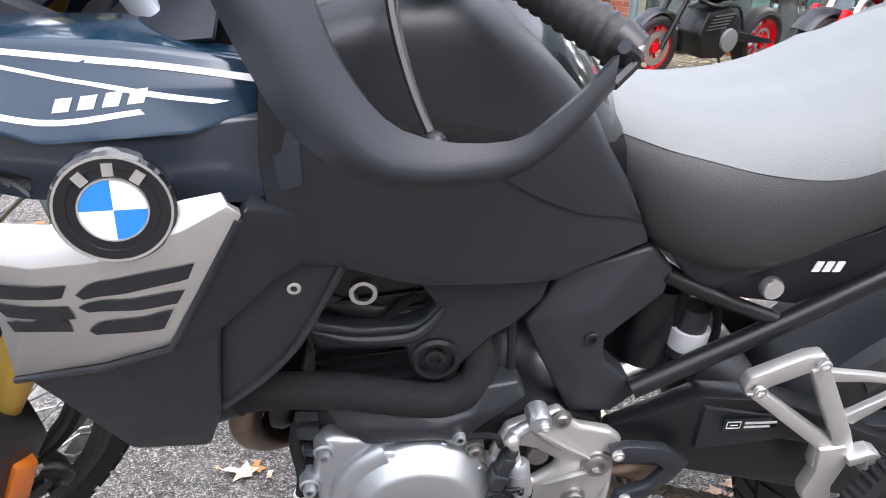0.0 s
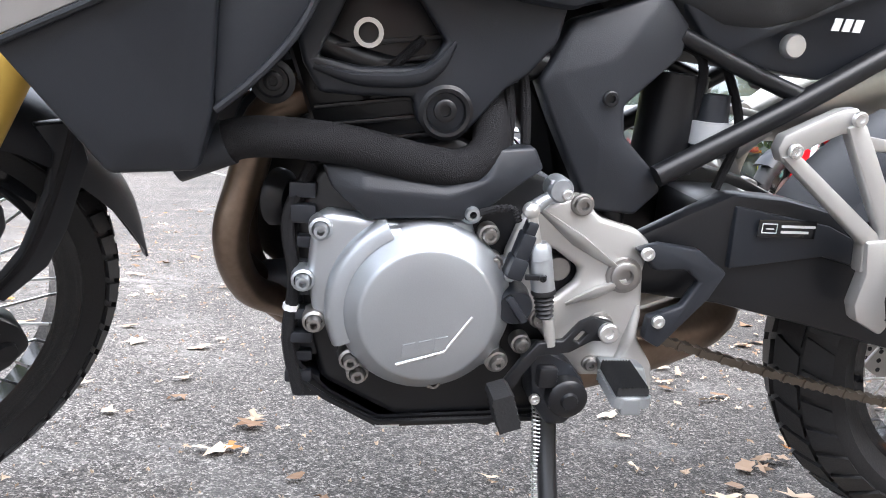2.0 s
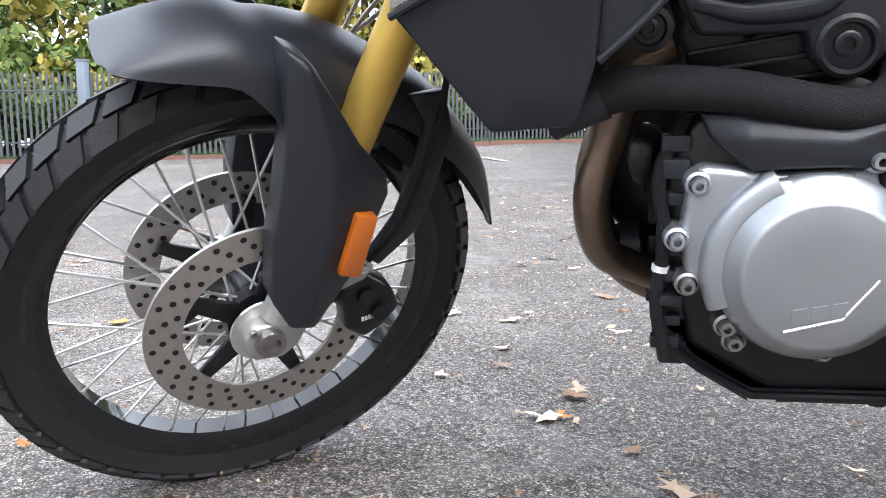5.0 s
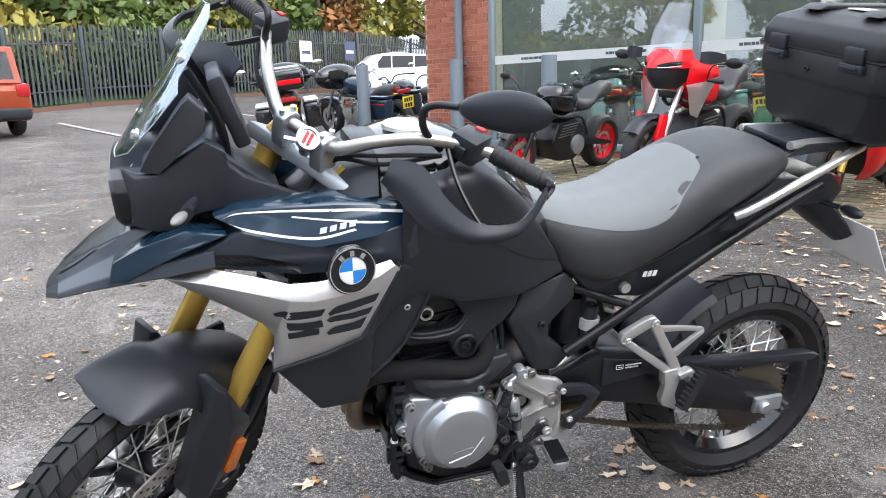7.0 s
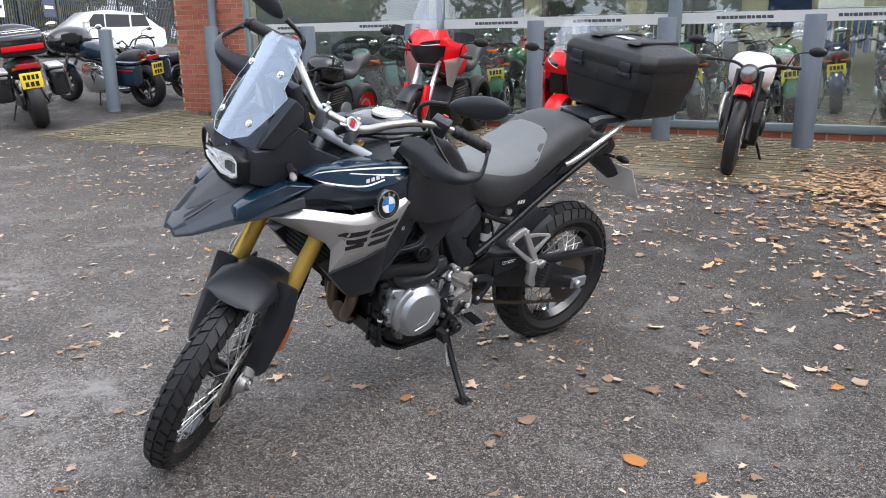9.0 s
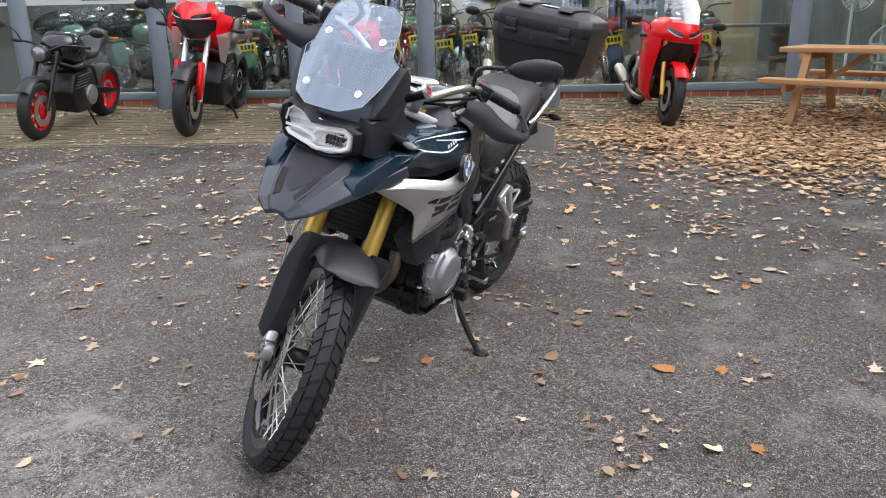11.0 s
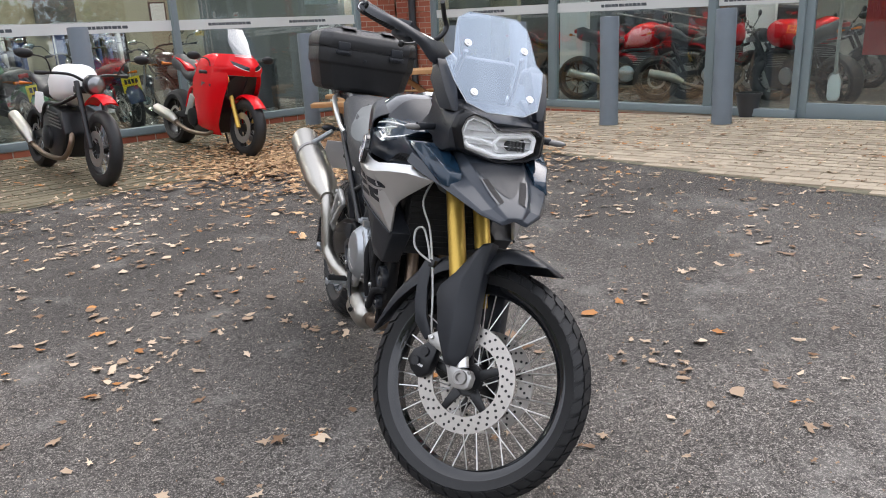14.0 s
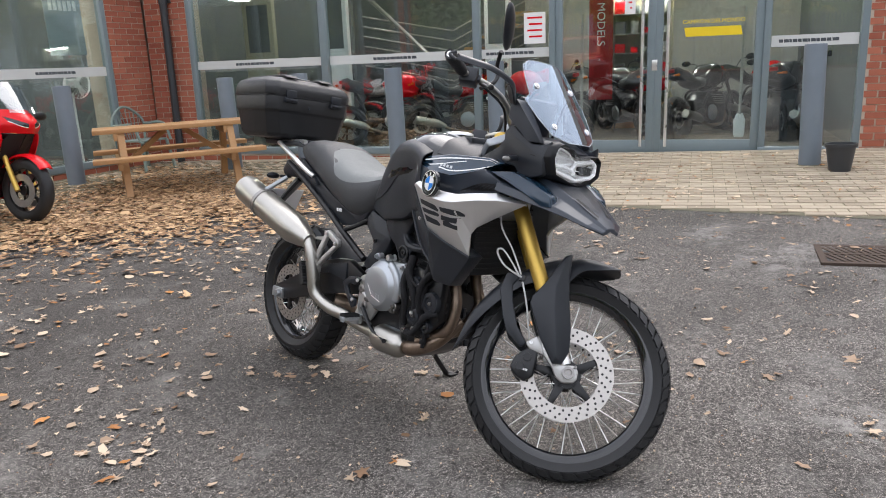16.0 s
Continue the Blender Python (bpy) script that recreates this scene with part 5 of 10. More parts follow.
    ms = part("mirror_stalk", steered(st), BLACKMETAL, bike, "black mirror on a bent stalk")
    MH = Matrix.Translation((-0.350, s * 0.365, 1.335)) @ pose(0, 0, 0, s * 24, 0, 0)
    mb = bmesh.new()
    bmesh.ops.create_uvsphere(mb, u_segments=24, v_segments=14, radius=1, matrix=Matrix.Diagonal((0.022, 0.092, 0.036, 1)))
    for v in mb.verts:
        v.co.x = min(v.co.x, 0.008)
        v.co.z *= 1 + 1.6 * v.co.y * s
    part("mirror_head", steered(join(None, mb, MH)), PLASTIC, ms)
    mg = lathe([(0.0001, 0), (1, 0)], 24, False, None, MH @ pose(0.0095, 0, 0, 0, 0, 90) @ Matrix.Diagonal((0.080, 1, 0.028, 1)))
    part("mirror_glass", steered(mg), CHROME, ms)
for s, dz in ((-1, 0.0), (1, 0.012), (-1, 0.02)):
    cb = tube([BC + Vector((0.03, s * 0.25, 0.03)), BC + Vector((-0.04, s * 0.17, -0.01 + dz)), BC + Vector((-0.06, s * 0.06, -0.06)), Vector((-0.46, s * 0.05, 0.96))], 0.0045, 8)
    part("control_cable", steered(cb), HOSE, bike)

# radiator, frame-mounted nose, lamp and screen
part("radiator", box(-0.445, -0.145, 0.60, -0.40, 0.145, 0.86, 0.006), MESHBLACK, bike, "black radiator behind the forks")
# fins coloured as black as the block, to paint in the shaded void
fin = None
for k in range(13):
    m_ = pose(0, 0, 0.62 + 0.018 * k)
    fin = again(fin, "radiator_fin", bike, m_) if fin else part("radiator_fin", box(-0.451, -0.14, 0, -0.445, 0.14, 0.006), MESHBLACK, bike, at=m_)
NOSE = [(-0.735, 0.121, 1.022), (-0.738, 0.112, 1.052), (-0.741, 0.090, 1.066), (-0.746, 0.041, 1.052), (-0.748, 0.014, 1.030), (-0.742, -0.088, 1.040), (-0.737, -0.112, 1.026), (-0.734, -0.110, 0.978), (-0.733, -0.078, 0.958), (-0.733, 0.004, 0.944), (-0.733, 0.104, 0.972)]


def nose_ring(k, dx):
    c = Vector((0, 0, 1.005))
    return [Vector((x + dx, y * k, c.z + (z - c.z) * k)) for x, y, z in NOSE]


hl = bmesh.new()
rings = [[hl.verts.new(p) for p in nose_ring(k, dx)] for k, dx in ((1.0, 0.012), (1.03, -0.012), (1.15, 0.0), (1.22, 0.05), (1.25, 0.13))]
for A, B in zip(rings, rings[1:]):
    for j in range(11):
        hl.faces.new((A[j], A[(j + 1) % 11], B[(j + 1) % 11], B[j]))
bmesh.ops.recalc_face_normals(hl, faces=hl.faces)
head = part("headlight", bevelled(hl, 0.003, 1), BEZEL, bike, "wide two-lobed headlight with a white light bar", smooth=30)
b = bmesh.new()
b.faces.new([b.verts.new(p) for p in nose_ring(0.99, 0.020)])
part("reflector", b, REFLECTOR, head)


def lamp_span(z):
    """The width of the lamp's opening at height z."""
    ys = []
    for (x0, y0, z0), (x1, y1, z1) in zip(NOSE, NOSE[1:] + NOSE[:1]):
        if (z0 - z) * (z1 - z) < 0:
            ys.append(y0 + (y1 - y0) * (z - z0) / (z1 - z0))
    return min(ys) + 0.006, max(ys) - 0.006


# upturned facets, coloured white to imitate reflected sky
for k in range(6):
    z0, z1 = 0.952 + 0.018 * k, 0.968 + 0.018 * k
    (a0, a1), (b0, b1) = lamp_span(z0), lamp_span(z1)
    n = max(2, round((a1 - a0) / 0.035))
    for q in range(n):
        f0, f1 = q / n, (q + 0.94) / n
        b = bmesh.new()
        va = [b.verts.new((-0.731, a0 + (a1 - a0) * f, z0)) for f in (f0, f1)]
        vm = [b.verts.new((-0.724, (a0 + b0) / 2 + (a1 - a0 + b1 - b0) / 2 * f, (z0 + z1) / 2 - 0.001)) for f in (f0, f1)]
        vb = [b.verts.new((-0.714, b0 + (b1 - b0) * f, z1)) for f in (f0, f1)]
        b.faces.new((va[0], va[1], vm[1], vm[0]))
        b.faces.new((vm[0], vm[1], vb[1], vb[0]))
        part("white_facet", b, LAMPWHITE, head, smooth=60)
low = prism([(-0.012, -0.014), (-0.022, 0.000), (-0.072, 0.008), (-0.080, 0.001), (-0.076, -0.020), (-0.030, -0.028)], 0.0, 0.016, 0.003)
part("lamp_cell", low, MESHBLACK, head, at=pose(-0.728, 0, 1.005, 0, 0, 90) @ Matrix.Diagonal((1, -1, 1, 1)))
for gk, gr_ in (([(0.114, 1.015), (0.106, 1.046), (0.088, 1.056), (0.044, 1.043), (0.018, 1.020), (-0.082, 1.031), (-0.103, 1.018)], 0.0028), ([(0.108, 0.992), (0.098, 0.981), (0.004, 0.959), (-0.074, 0.971), (-0.097, 0.984), (-0.099, 1.014), (-0.082, 1.025), (0.006, 1.013), (0.022, 0.995), (0.010, 0.978)], 0.0068), ([(0.112, 1.003), (0.06, 1.000), (0.018, 0.990)], 0.0045)):
    g = tube([(-0.735, y, z) for y, z in gk], gr_, 8, 1)
    part("light_guide", g, DRL, head, "white light guide")
for k in range(5):
    part("lamp_fin", box(-0.741, -0.072 + 0.011 * k, 0.980, -0.726, -0.0702 + 0.011 * k, 1.008 - 0.002 * abs(k - 2)), LAMPDARK, head)
lens = bmesh.new()
lr = [[lens.verts.new(p) for p in nose_ring(k, dx)] for k, dx in ((1.0, -0.004), (0.6, -0.012))]
for j in range(11):
    lens.faces.new((lr[0][j], lr[0][(j + 1) % 11], lr[1][(j + 1) % 11], lr[1][j]))
lens.faces.new(lr[1])
bmesh.ops.recalc_face_normals(lens, faces=lens.faces)
lo = part("lens", lens, glass_mat("lamp_lens", (0.97, 0.98, 0.98), 0.02, 0.02), head, "clear headlight lens", smooth=60)
lo.visible_shadow = False
# cowl behind the lamp and screen
for s in (-1, 1):
    cw = shell([(-0.726, s * 0.128, 1.075), (-0.714, s * 0.142, 1.014), (-0.716, s * 0.142, 0.968), (-0.675, s * 0.150, 0.955), (-0.626, s * 0.158, 0.962), (-0.606, s * 0.160, 0.988), (-0.556, s * 0.160, 0.996), (-0.455, s * 0.150, 0.990), (-0.405, s * 0.138, 1.000), (-0.515, s * 0.146, 1.050), (-0.542, s * 0.150, 1.075), (-0.545, s * 0.155, 1.101), (-0.579, s * 0.160, 1.122), (-0.667, s * 0.150, 1.066), (-0.70, s * 0.140, 1.060)], s * 0.112, 0.006, 0.0)
    part("nose_cowl", cw, PLASTIC, bike, "black nose side cowl")
    wd = shell([(-0.694, s * 0.138, 1.066), (-0.668, s * 0.158, 1.113), (-0.614, s * 0.172, 1.188), (-0.598, s * 0.170, 1.204), (-0.574, s * 0.172, 1.180), (-0.577, s * 0.178, 1.144), (-0.660, s * 0.168, 1.069)], s * 0.120, 0.004, 0.0)
    part("screen_wing", wd, GREYPLASTIC, bike, "dark grey wind deflector")
    ts = tube([(-0.60, s * 0.14, 1.015), (-0.615, s * 0.18, 1.012), (-0.62, s * 0.21, 1.01)], [0.010, 0.010, 0.012], 10, 3)
    ti = part("turn_signal", ts, PLASTIC, bike, "small clear turn signal")
    tl = bmesh.new()
    bmesh.ops.create_uvsphere(tl, u_segments=14, v_segments=10, radius=1, matrix=Matrix.Translation((-0.632, s * 0.226, 1.008)) @ pose(0, 0, 0, 0, 0, s * 22) @ Matrix.Diagonal((0.011, 0.030, 0.0095, 1)))
    part("signal_lens", tl, mat("signal_lens", (0.20, 0.195, 0.19), 0.15, coat=0.3), ti)
part("nose_core", prism([(-0.70, 1.05), (-0.62, 1.09), (-0.56, 1.10), (-0.44, 1.0), (-0.50, 0.95), (-0.66, 0.95)], -0.115, 0.115, 0.01), PLASTIC, bike)
inst = box(-0.545, -0.09, 1.085, -0.515, 0.09, 1.225, 0.008)
bmesh.ops.rotate(inst, cent=(-0.53, 0, 1.155), matrix=Matrix.Rotation(radians(-20), 3, "Y"), verts=inst.verts)
part("instrument", inst, PLASTIC, bike, "black instrument panel")
for s in (-1, 1):
    part("screen_arm", tube([(-0.54, s * 0.085, 1.05), (-0.55, s * 0.10, 1.14), (-0.60, s * 0.088, 1.235)], 0.012, 8, 4, flat=0.5), BLACKMETAL, bike)
# screen: bowed sheet with a notched outline
sc = bmesh.new()
rows = [(1.075, 0.055), (1.095, 0.108), (1.15, 0.135), (1.205, 0.152), (1.225, 0.128), (1.29, 0.118), (1.325, 0.108), (1.345, 0.075)]
grid = []
for z, hw in rows:
    line = []
    for k in range(9):
        y = hw * (k / 4 - 1)
        x = -0.742 + (z - 1.075) * 0.68 + 1.6 * y * y
        line.append(sc.verts.new((x, y, z)))
    grid.append(line)
for A, B in zip(grid, grid[1:]):
    for k in range(8):
        sc.faces.new((A[k], A[k + 1], B[k + 1], B[k]))
bmesh.ops.recalc_face_normals(sc, faces=sc.faces)
edge_ = [v.co.copy() for v in grid[0]] + [r_[-1].co.copy() for r_ in grid[1:]] + [v.co.copy() for v in reversed(grid[-1][:-1])] + [r_[0].co.copy() for r_ in reversed(grid[:-1])]
scr = part("windscreen", sc, SCREEN, bike, "clear windscreen with four bolts, sky's blue put into its colour", smooth=80)
scr.visible_shadow = False
part("screen_edge", tube(edge_, 0.0013, 6, 1), SCREENEDGE, scr, "pale cut edge of the screen")
for y, z in ((-0.085, 1.124), (0.085, 1.124), (-0.088, 1.256), (0.088, 1.256)):
    x = -0.742 + (z - 1.075) * 0.68 + 1.6 * y * y
    bl = lathe([(0.0001, -0.006), (0.006, -0.006), (0.006, -0.003), (0.011, -0.002), (0.011, 0.004), (0.0001, 0.004)], 16, False)
    bmesh.ops.transform(bl, matrix=Matrix.Translation((x, y, z)) @ pose(0, 0, 0, 0, 34, 0) @ pose(0, 0, 0, 0, 0, -90), verts=bl.verts)
    part("screen_bolt", bl, STEEL, scr)
# beak
bk = bmesh.new()
stations = [(-0.897, 0.042, 0.812, 0.012), (-0.868, 0.090, 0.836, 0.02), (-0.80, 0.135, 0.880, 0.035), (-0.735, 0.165, 0.915, 0.05), (-0.66, 0.195, 0.945, 0.06), (-0.58, 0.215, 0.965, 0.06)]
rr = []
for x, w, z, t in stations:
    rr.append([bk.verts.new((x, y, zz)) for y, zz in ((-w, z - t), (-w * 0.95, z - t * 0.55), (-w * 0.62, z - t * 0.12), (-w * 0.50, z + t * 0.42), (0, z + t * 0.55), (w * 0.50, z + t * 0.42), (w * 0.62, z - t * 0.12), (w * 0.95, z - t * 0.55), (w, z - t), (w * 0.8, z - t - 0.006), (0, z - t * 0.4), (-w * 0.8, z - t - 0.006))])
for A, B in zip(rr, rr[1:]):
    for k in range(12):
        bk.faces.new((A[k], A[(k + 1) % 12], B[(k + 1) % 12], B[k]))
bk.faces.new(rr[0])
bk.faces.new(list(reversed(rr[-1])))
bmesh.ops.recalc_face_normals(bk, faces=bk.faces)
tree_ = BVHTree.FromBMesh(bk)
beak = part("beak", bevelled(bk, 0.002, 1, 20), BEAKPAINT, bike, "blue-grey pointed beak with two vents", smooth=9)
part("beak_centre", front_decal(tree_, [(-0.085, 0.935), (-0.03, 0.940), (0.03, 0.940), (0.085, 0.935)], [(-0.066, 0.912), (-0.016, 0.868), (0.016, 0.868), (0.066, 0.912)], 0.002), PLASTIC, beak, "dark middle panel under the lamp")
for s in (-1, 1):
    vt = part("beak_vent", front_decal(tree_, [(s * 0.048, 0.902), (s * 0.036, 0.880), (s * 0.021, 0.853)], [(s * 0.066, 0.900), (s * 0.054, 0.872), (s * 0.036, 0.846)], 0.0025), MESHBLACK, beak, "dark slanting vent")
    part("vent_lip", front_decal(tree_, [(s * 0.066, 0.903), (s * 0.054, 0.875), (s * 0.036, 0.849)], [(s * 0.071, 0.903), (s * 0.060, 0.873), (s * 0.041, 0.845)], 0.005), BEAKPAINT, vt)
    bs = shell([(-0.768, s * 0.153, 0.867), (-0.758, s * 0.148, 0.903), (-0.708, s * 0.173, 0.936), (-0.627, s * 0.191, 0.970), (-0.554, s * 0.212, 0.964), (-0.627, s * 0.202, 0.933), (-0.692, s * 0.185, 0.899), (-0.737, s * 0.166, 0.869)], s * 0.11, 0.004, 0.002)
    part("beak_side", bs, NAVY, bike, "glossy dark blue beak flank")

# flanks: navy tank wings, dark fins, silver panels with recessed letters, badges, radiator shrouds
for s in (-1, 1):
    nv = shell([(-0.580, s * 0.190, 0.992), (-0.528, s * 0.200, 1.008), (-0.36, s * 0.212, 1.012), (-0.225, s * 0.208, 1.000), (-0.212, s * 0.222, 0.972), (-0.290, s * 0.248, 0.950), (-0.405, s * 0.250, 0.938), (-0.50, s * 0.232, 0.958)], s * 0.13, 0.006, 0.004)
    tree_ = BVHTree.FromBMesh(nv)
    nav = part("tank_wing", nv, NAVY, bike, "dark blue tank side with white outline stripes")
    for up_, lo_ in ((((-0.560, 0.991), (-0.520, 1.001), (-0.36, 1.001), (-0.232, 0.989)), ((-0.566, 0.9885), (-0.520, 0.9985), (-0.36, 0.9960), (-0.232, 0.984))), (((-0.566, 0.986), (-0.500, 0.970), (-0.405, 0.957), (-0.330, 0.966)), ((-0.572, 0.984), (-0.500, 0.966), (-0.404, 0.953), (-0.326, 0.963))), (((-0.440, 0.992), (-0.380, 0.985), (-0.320, 0.977), (-0.262, 0.972)), ((-0.442, 0.9895), (-0.380, 0.982), (-0.320, 0.9735), (-0.275, 0.970)))):
        part("stripe", decal(tree_, s, up_, lo_), WHITE, nav, "white stripe")
    for k in range(4):
        x0 = -0.395 + 0.0185 * k
        z0 = 0.9615 + 0.0024 * k
        part("model_mark", decal(tree_, s, ((x0 + 0.003, z0 + 0.0095), (x0 + 0.009, z0 + 0.0102), (x0 + 0.0155, z0 + 0.011)), ((x0, z0), (x0 + 0.006, z0 + 0.0007), (x0 + 0.0125, z0 + 0.0014)), 3, 0.001), MARKGREY, nav, "silver lettering shown as bars")
    inf = shell([(-0.60, s * 0.198, 0.93), (-0.53, s * 0.222, 0.972), (-0.40, s * 0.243, 0.944), (-0.21, s * 0.235, 0.968), (-0.205, s * 0.236, 0.90), (-0.26, s * 0.240, 0.885), (-0.43, s * 0.226, 0.878), (-0.60, s * 0.188, 0.893)], s * 0.12, 0.005)
    tree_ = BVHTree.FromBMesh(inf)
    flo = part("flank_panel", inf, BEAKPAINT, bike, "satin dark flank panel")
    part("grille", decal(tree_, s, ((-0.592, 0.922), (-0.520, 0.922), (-0.430, 0.895)), ((-0.585, 0.902), (-0.510, 0.896), (-0.430, 0.885)), 5, 0.001), MESHBLACK, flo, "black side grille")
    for k in range(9):
        x = -0.586 + 0.0165 * k
        z = 0.920 - max(0, k - 4) * 0.0055
        part("grille_slat", decal(tree_, s, ((x, z), (x + 0.012, z - 0.006), (x + 0.024, z - 0.013)), ((x, z - 0.004), (x + 0.012, z - 0.0095), (x + 0.024, z - 0.0162)), 2, 0.004), GREYPLASTIC, flo)
    top_ = side(s, [(-0.673, -0.154, 0.869), (-0.587, -0.198, 0.896), (-0.517, -0.233, 0.889), (-0.455, -0.263, 0.880), (-0.403, -0.273, 0.884), (-0.347, -0.273, 0.892), (-0.297, -0.270, 0.906), (-0.269, -0.266, 0.911)])
    mid_ = side(s, [(-0.674, -0.157, 0.867), (-0.597, -0.215, 0.872), (-0.530, -0.250, 0.865), (-0.456, -0.278, 0.852), (-0.417, -0.287, 0.851), (-0.367, -0.287, 0.857), (-0.297, -0.285, 0.886), (-0.263, -0.276, 0.904)])
    low_ = side(s, [(-0.668, -0.156, 0.864), (-0.563, -0.185, 0.807), (-0.504, -0.200, 0.773), (-0.485, -0.205, 0.748), (-0.490, -0.211, 0.675), (-0.391, -0.245, 0.719), (-0.322, -0.263, 0.755), (-0.253, -0.276, 0.895)])
    fb = facets(top_ + mid_ + low_, [(k, k + 1, k + 9, k + 8) for k in range(7)] + [(k + 8, k + 9, k + 17, k + 16) for k in range(7)], None, 0.004, 2)
    tree_ = BVHTree.FromBMesh(fb)
    svo = part("silver_panel", fb, SILVER, bike, "satin silver side panel with dark recessed letters", smooth=60)
    for up_, lo_ in ((((-0.487, 0.814), (-0.466, 0.824), (-0.430, 0.828), (-0.395, 0.831)), ((-0.483, 0.806), (-0.452, 0.807), (-0.425, 0.811), (-0.402, 0.816))), (((-0.470, 0.800), (-0.447, 0.798), (-0.420, 0.801), (-0.401, 0.804)), ((-0.460, 0.780), (-0.445, 0.781), (-0.420, 0.784), (-0.398, 0.788))), (((-0.463, 0.773), (-0.440, 0.777), (-0.428, 0.784), (-0.406, 0.785)), ((-0.461, 0.758), (-0.440, 0.762), (-0.425, 0.765), (-0.405, 0.769))),
                     (((-0.391, 0.819), (-0.373, 0.834), (-0.335, 0.843), (-0.293, 0.851)), ((-0.386, 0.813), (-0.368, 0.818), (-0.335, 0.826), (-0.300, 0.834))), (((-0.393, 0.803), (-0.378, 0.810), (-0.340, 0.816), (-0.304, 0.822)), ((-0.386, 0.796), (-0.370, 0.798), (-0.340, 0.802), (-0.312, 0.807))), (((-0.392, 0.770), (-0.379, 0.782), (-0.345, 0.791), (-0.316, 0.800)), ((-0.387, 0.764), (-0.370, 0.767), (-0.350, 0.771), (-0.327, 0.777)))):
        part("letter_recess", decal(tree_, s, up_, lo_), PLASTIC, svo)
    part("panel_edge", tube([(x, s * y, z) for x, y, z in ((-0.256, 0.274, 0.890), (-0.324, 0.263, 0.750), (-0.392, 0.245, 0.714), (-0.490, 0.210, 0.670))], 0.004, 8, 1), PLASTIC, svo)
    at = pose(-0.347, s * 0.276, 0.905, 0, 0, 0) @ pose(0, 0, 0, s * 6, 0, -s * 8)
    sg = s
    ring = lathe([(0.0001, 0.0), (0.046, 0.0), (0.046, sg * 0.010), (0.043, sg * 0.0135), (0.034, sg * 0.0135), (0.033, sg * 0.012), (0.0001, sg * 0.012)], 40, False)
    bd = part("badge", ring, GLOSS, bike, "round black badge with blue and white quarters", at=at)
    part("badge_ring", lathe([(0.0415, sg * 0.0135), (0.0435, sg * 0.0135), (0.0435, sg * 0.0145), (0.0415, sg * 0.0145)], 40), STEEL, bd)
    part("badge_inner_ring", lathe([(0.0245, sg * 0.012), (0.026, sg * 0.012), (0.026, sg * 0.014), (0.0245, sg * 0.014)], 40), STEEL, bd)
    for q in range(4):
        qd = lathe([(0.0001, sg * 0.0118), (0.0245, sg * 0.0118), (0.0245, sg * 0.0136), (0.0001, sg * 0.0136)], 8, True, None, None, 90 * q, 90 * q + 90)
        part("badge_quarter", qd, WHITE if (q % 2) == (0 if s < 0 else 1) else BLUE, bd)
    for q in (-38, 0, 38):
        mk = box(-0.004, sg * 0.0134, 0.0275, 0.004, sg * 0.0146, 0.0375)
        bmesh.ops.rotate(mk, cent=(0, 0, 0), matrix=Matrix.Rotation(radians(q), 3, "Y"), verts=mk.verts)
        part("badge_mark", mk, STEEL, bd)
    rs = facets(side(s, [(-0.251, -0.268, 0.897), (-0.322, -0.256, 0.752), (-0.392, -0.238, 0.715), (-0.490, -0.204, 0.672), (-0.398, -0.198, 0.556), (-0.315, -0.203, 0.563), (-0.298, -0.216, 0.621), (-0.289, -0.228, 0.740), (-0.231, -0.226, 0.800), (-0.205, -0.220, 0.815), (-0.212, -0.231, 0.872), (-0.309, -0.240, 0.737), (-0.328, -0.218, 0.600), (-0.375, -0.212, 0.588)]),
                [(0, 1, 11, 7, 8), (0, 8, 9, 10), (1, 2, 12, 11), (2, 3, 13, 12), (3, 4, 13), (13, 4, 5, 12), (12, 5, 6), (11, 12, 6, 7)], s * 0.14, 0.005, 3)
    rso = part("radiator_shroud", rs, PLASTIC, bike, "matt black radiator shroud", smooth=30)
    leaf_ = side(s, [(-0.296, -0.206, 0.624), (-0.257, -0.206, 0.658), (-0.224, -0.205, 0.696), (-0.203, -0.204, 0.734), (-0.188, -0.204, 0.766), (-0.173, -0.204, 0.800), (-0.192, -0.206, 0.811), (-0.221, -0.210, 0.807)])
    part("shroud_leaf", shell(leaf_ + side(s, [(-0.289, -0.214, 0.745), (-0.298, -0.206, 0.64)]), s * 0.176, 0.003), PLASTIC, rso, "recessed dark inner panel of the shroud")
    part("shroud_edge", tube(leaf_[:6], 0.0045, 8, 4), GREYPLASTIC, rso)
    part("shroud_screw", bolt_mesh(0.007, 0.004, None, pose(-0.219, s * 0.205, 0.776, 0, 0, 0 if s < 0 else 180)), STEEL, rso)
    # smooth cover between tank and engine, and the tank side above it
    low_ = [(-0.225, -0.218, 0.808), (-0.171, -0.203, 0.796), (-0.106, -0.188, 0.768), (-0.049, -0.176, 0.757), (0.050, -0.153, 0.746), (0.085, -0.143, 0.752), (0.168, -0.118, 0.775)]
    und_ = [(x + 0.004, y + 0.035, z - 0.004) for x, y, z in low_]
    mid_ = [(-0.228, -0.231, 0.838), (-0.165, -0.213, 0.838), (-0.115, -0.201, 0.820), (-0.053, -0.186, 0.800), (0.010, -0.171, 0.786), (0.078, -0.150, 0.772), (0.166, -0.121, 0.783)]
    hi_ = [(-0.236, -0.240, 0.885), (-0.168, -0.219, 0.895), (-0.098, -0.205, 0.875), (-0.028, -0.186, 0.842), (0.040, -0.165, 0.815), (0.098, -0.146, 0.797), (0.160, -0.124, 0.795)]
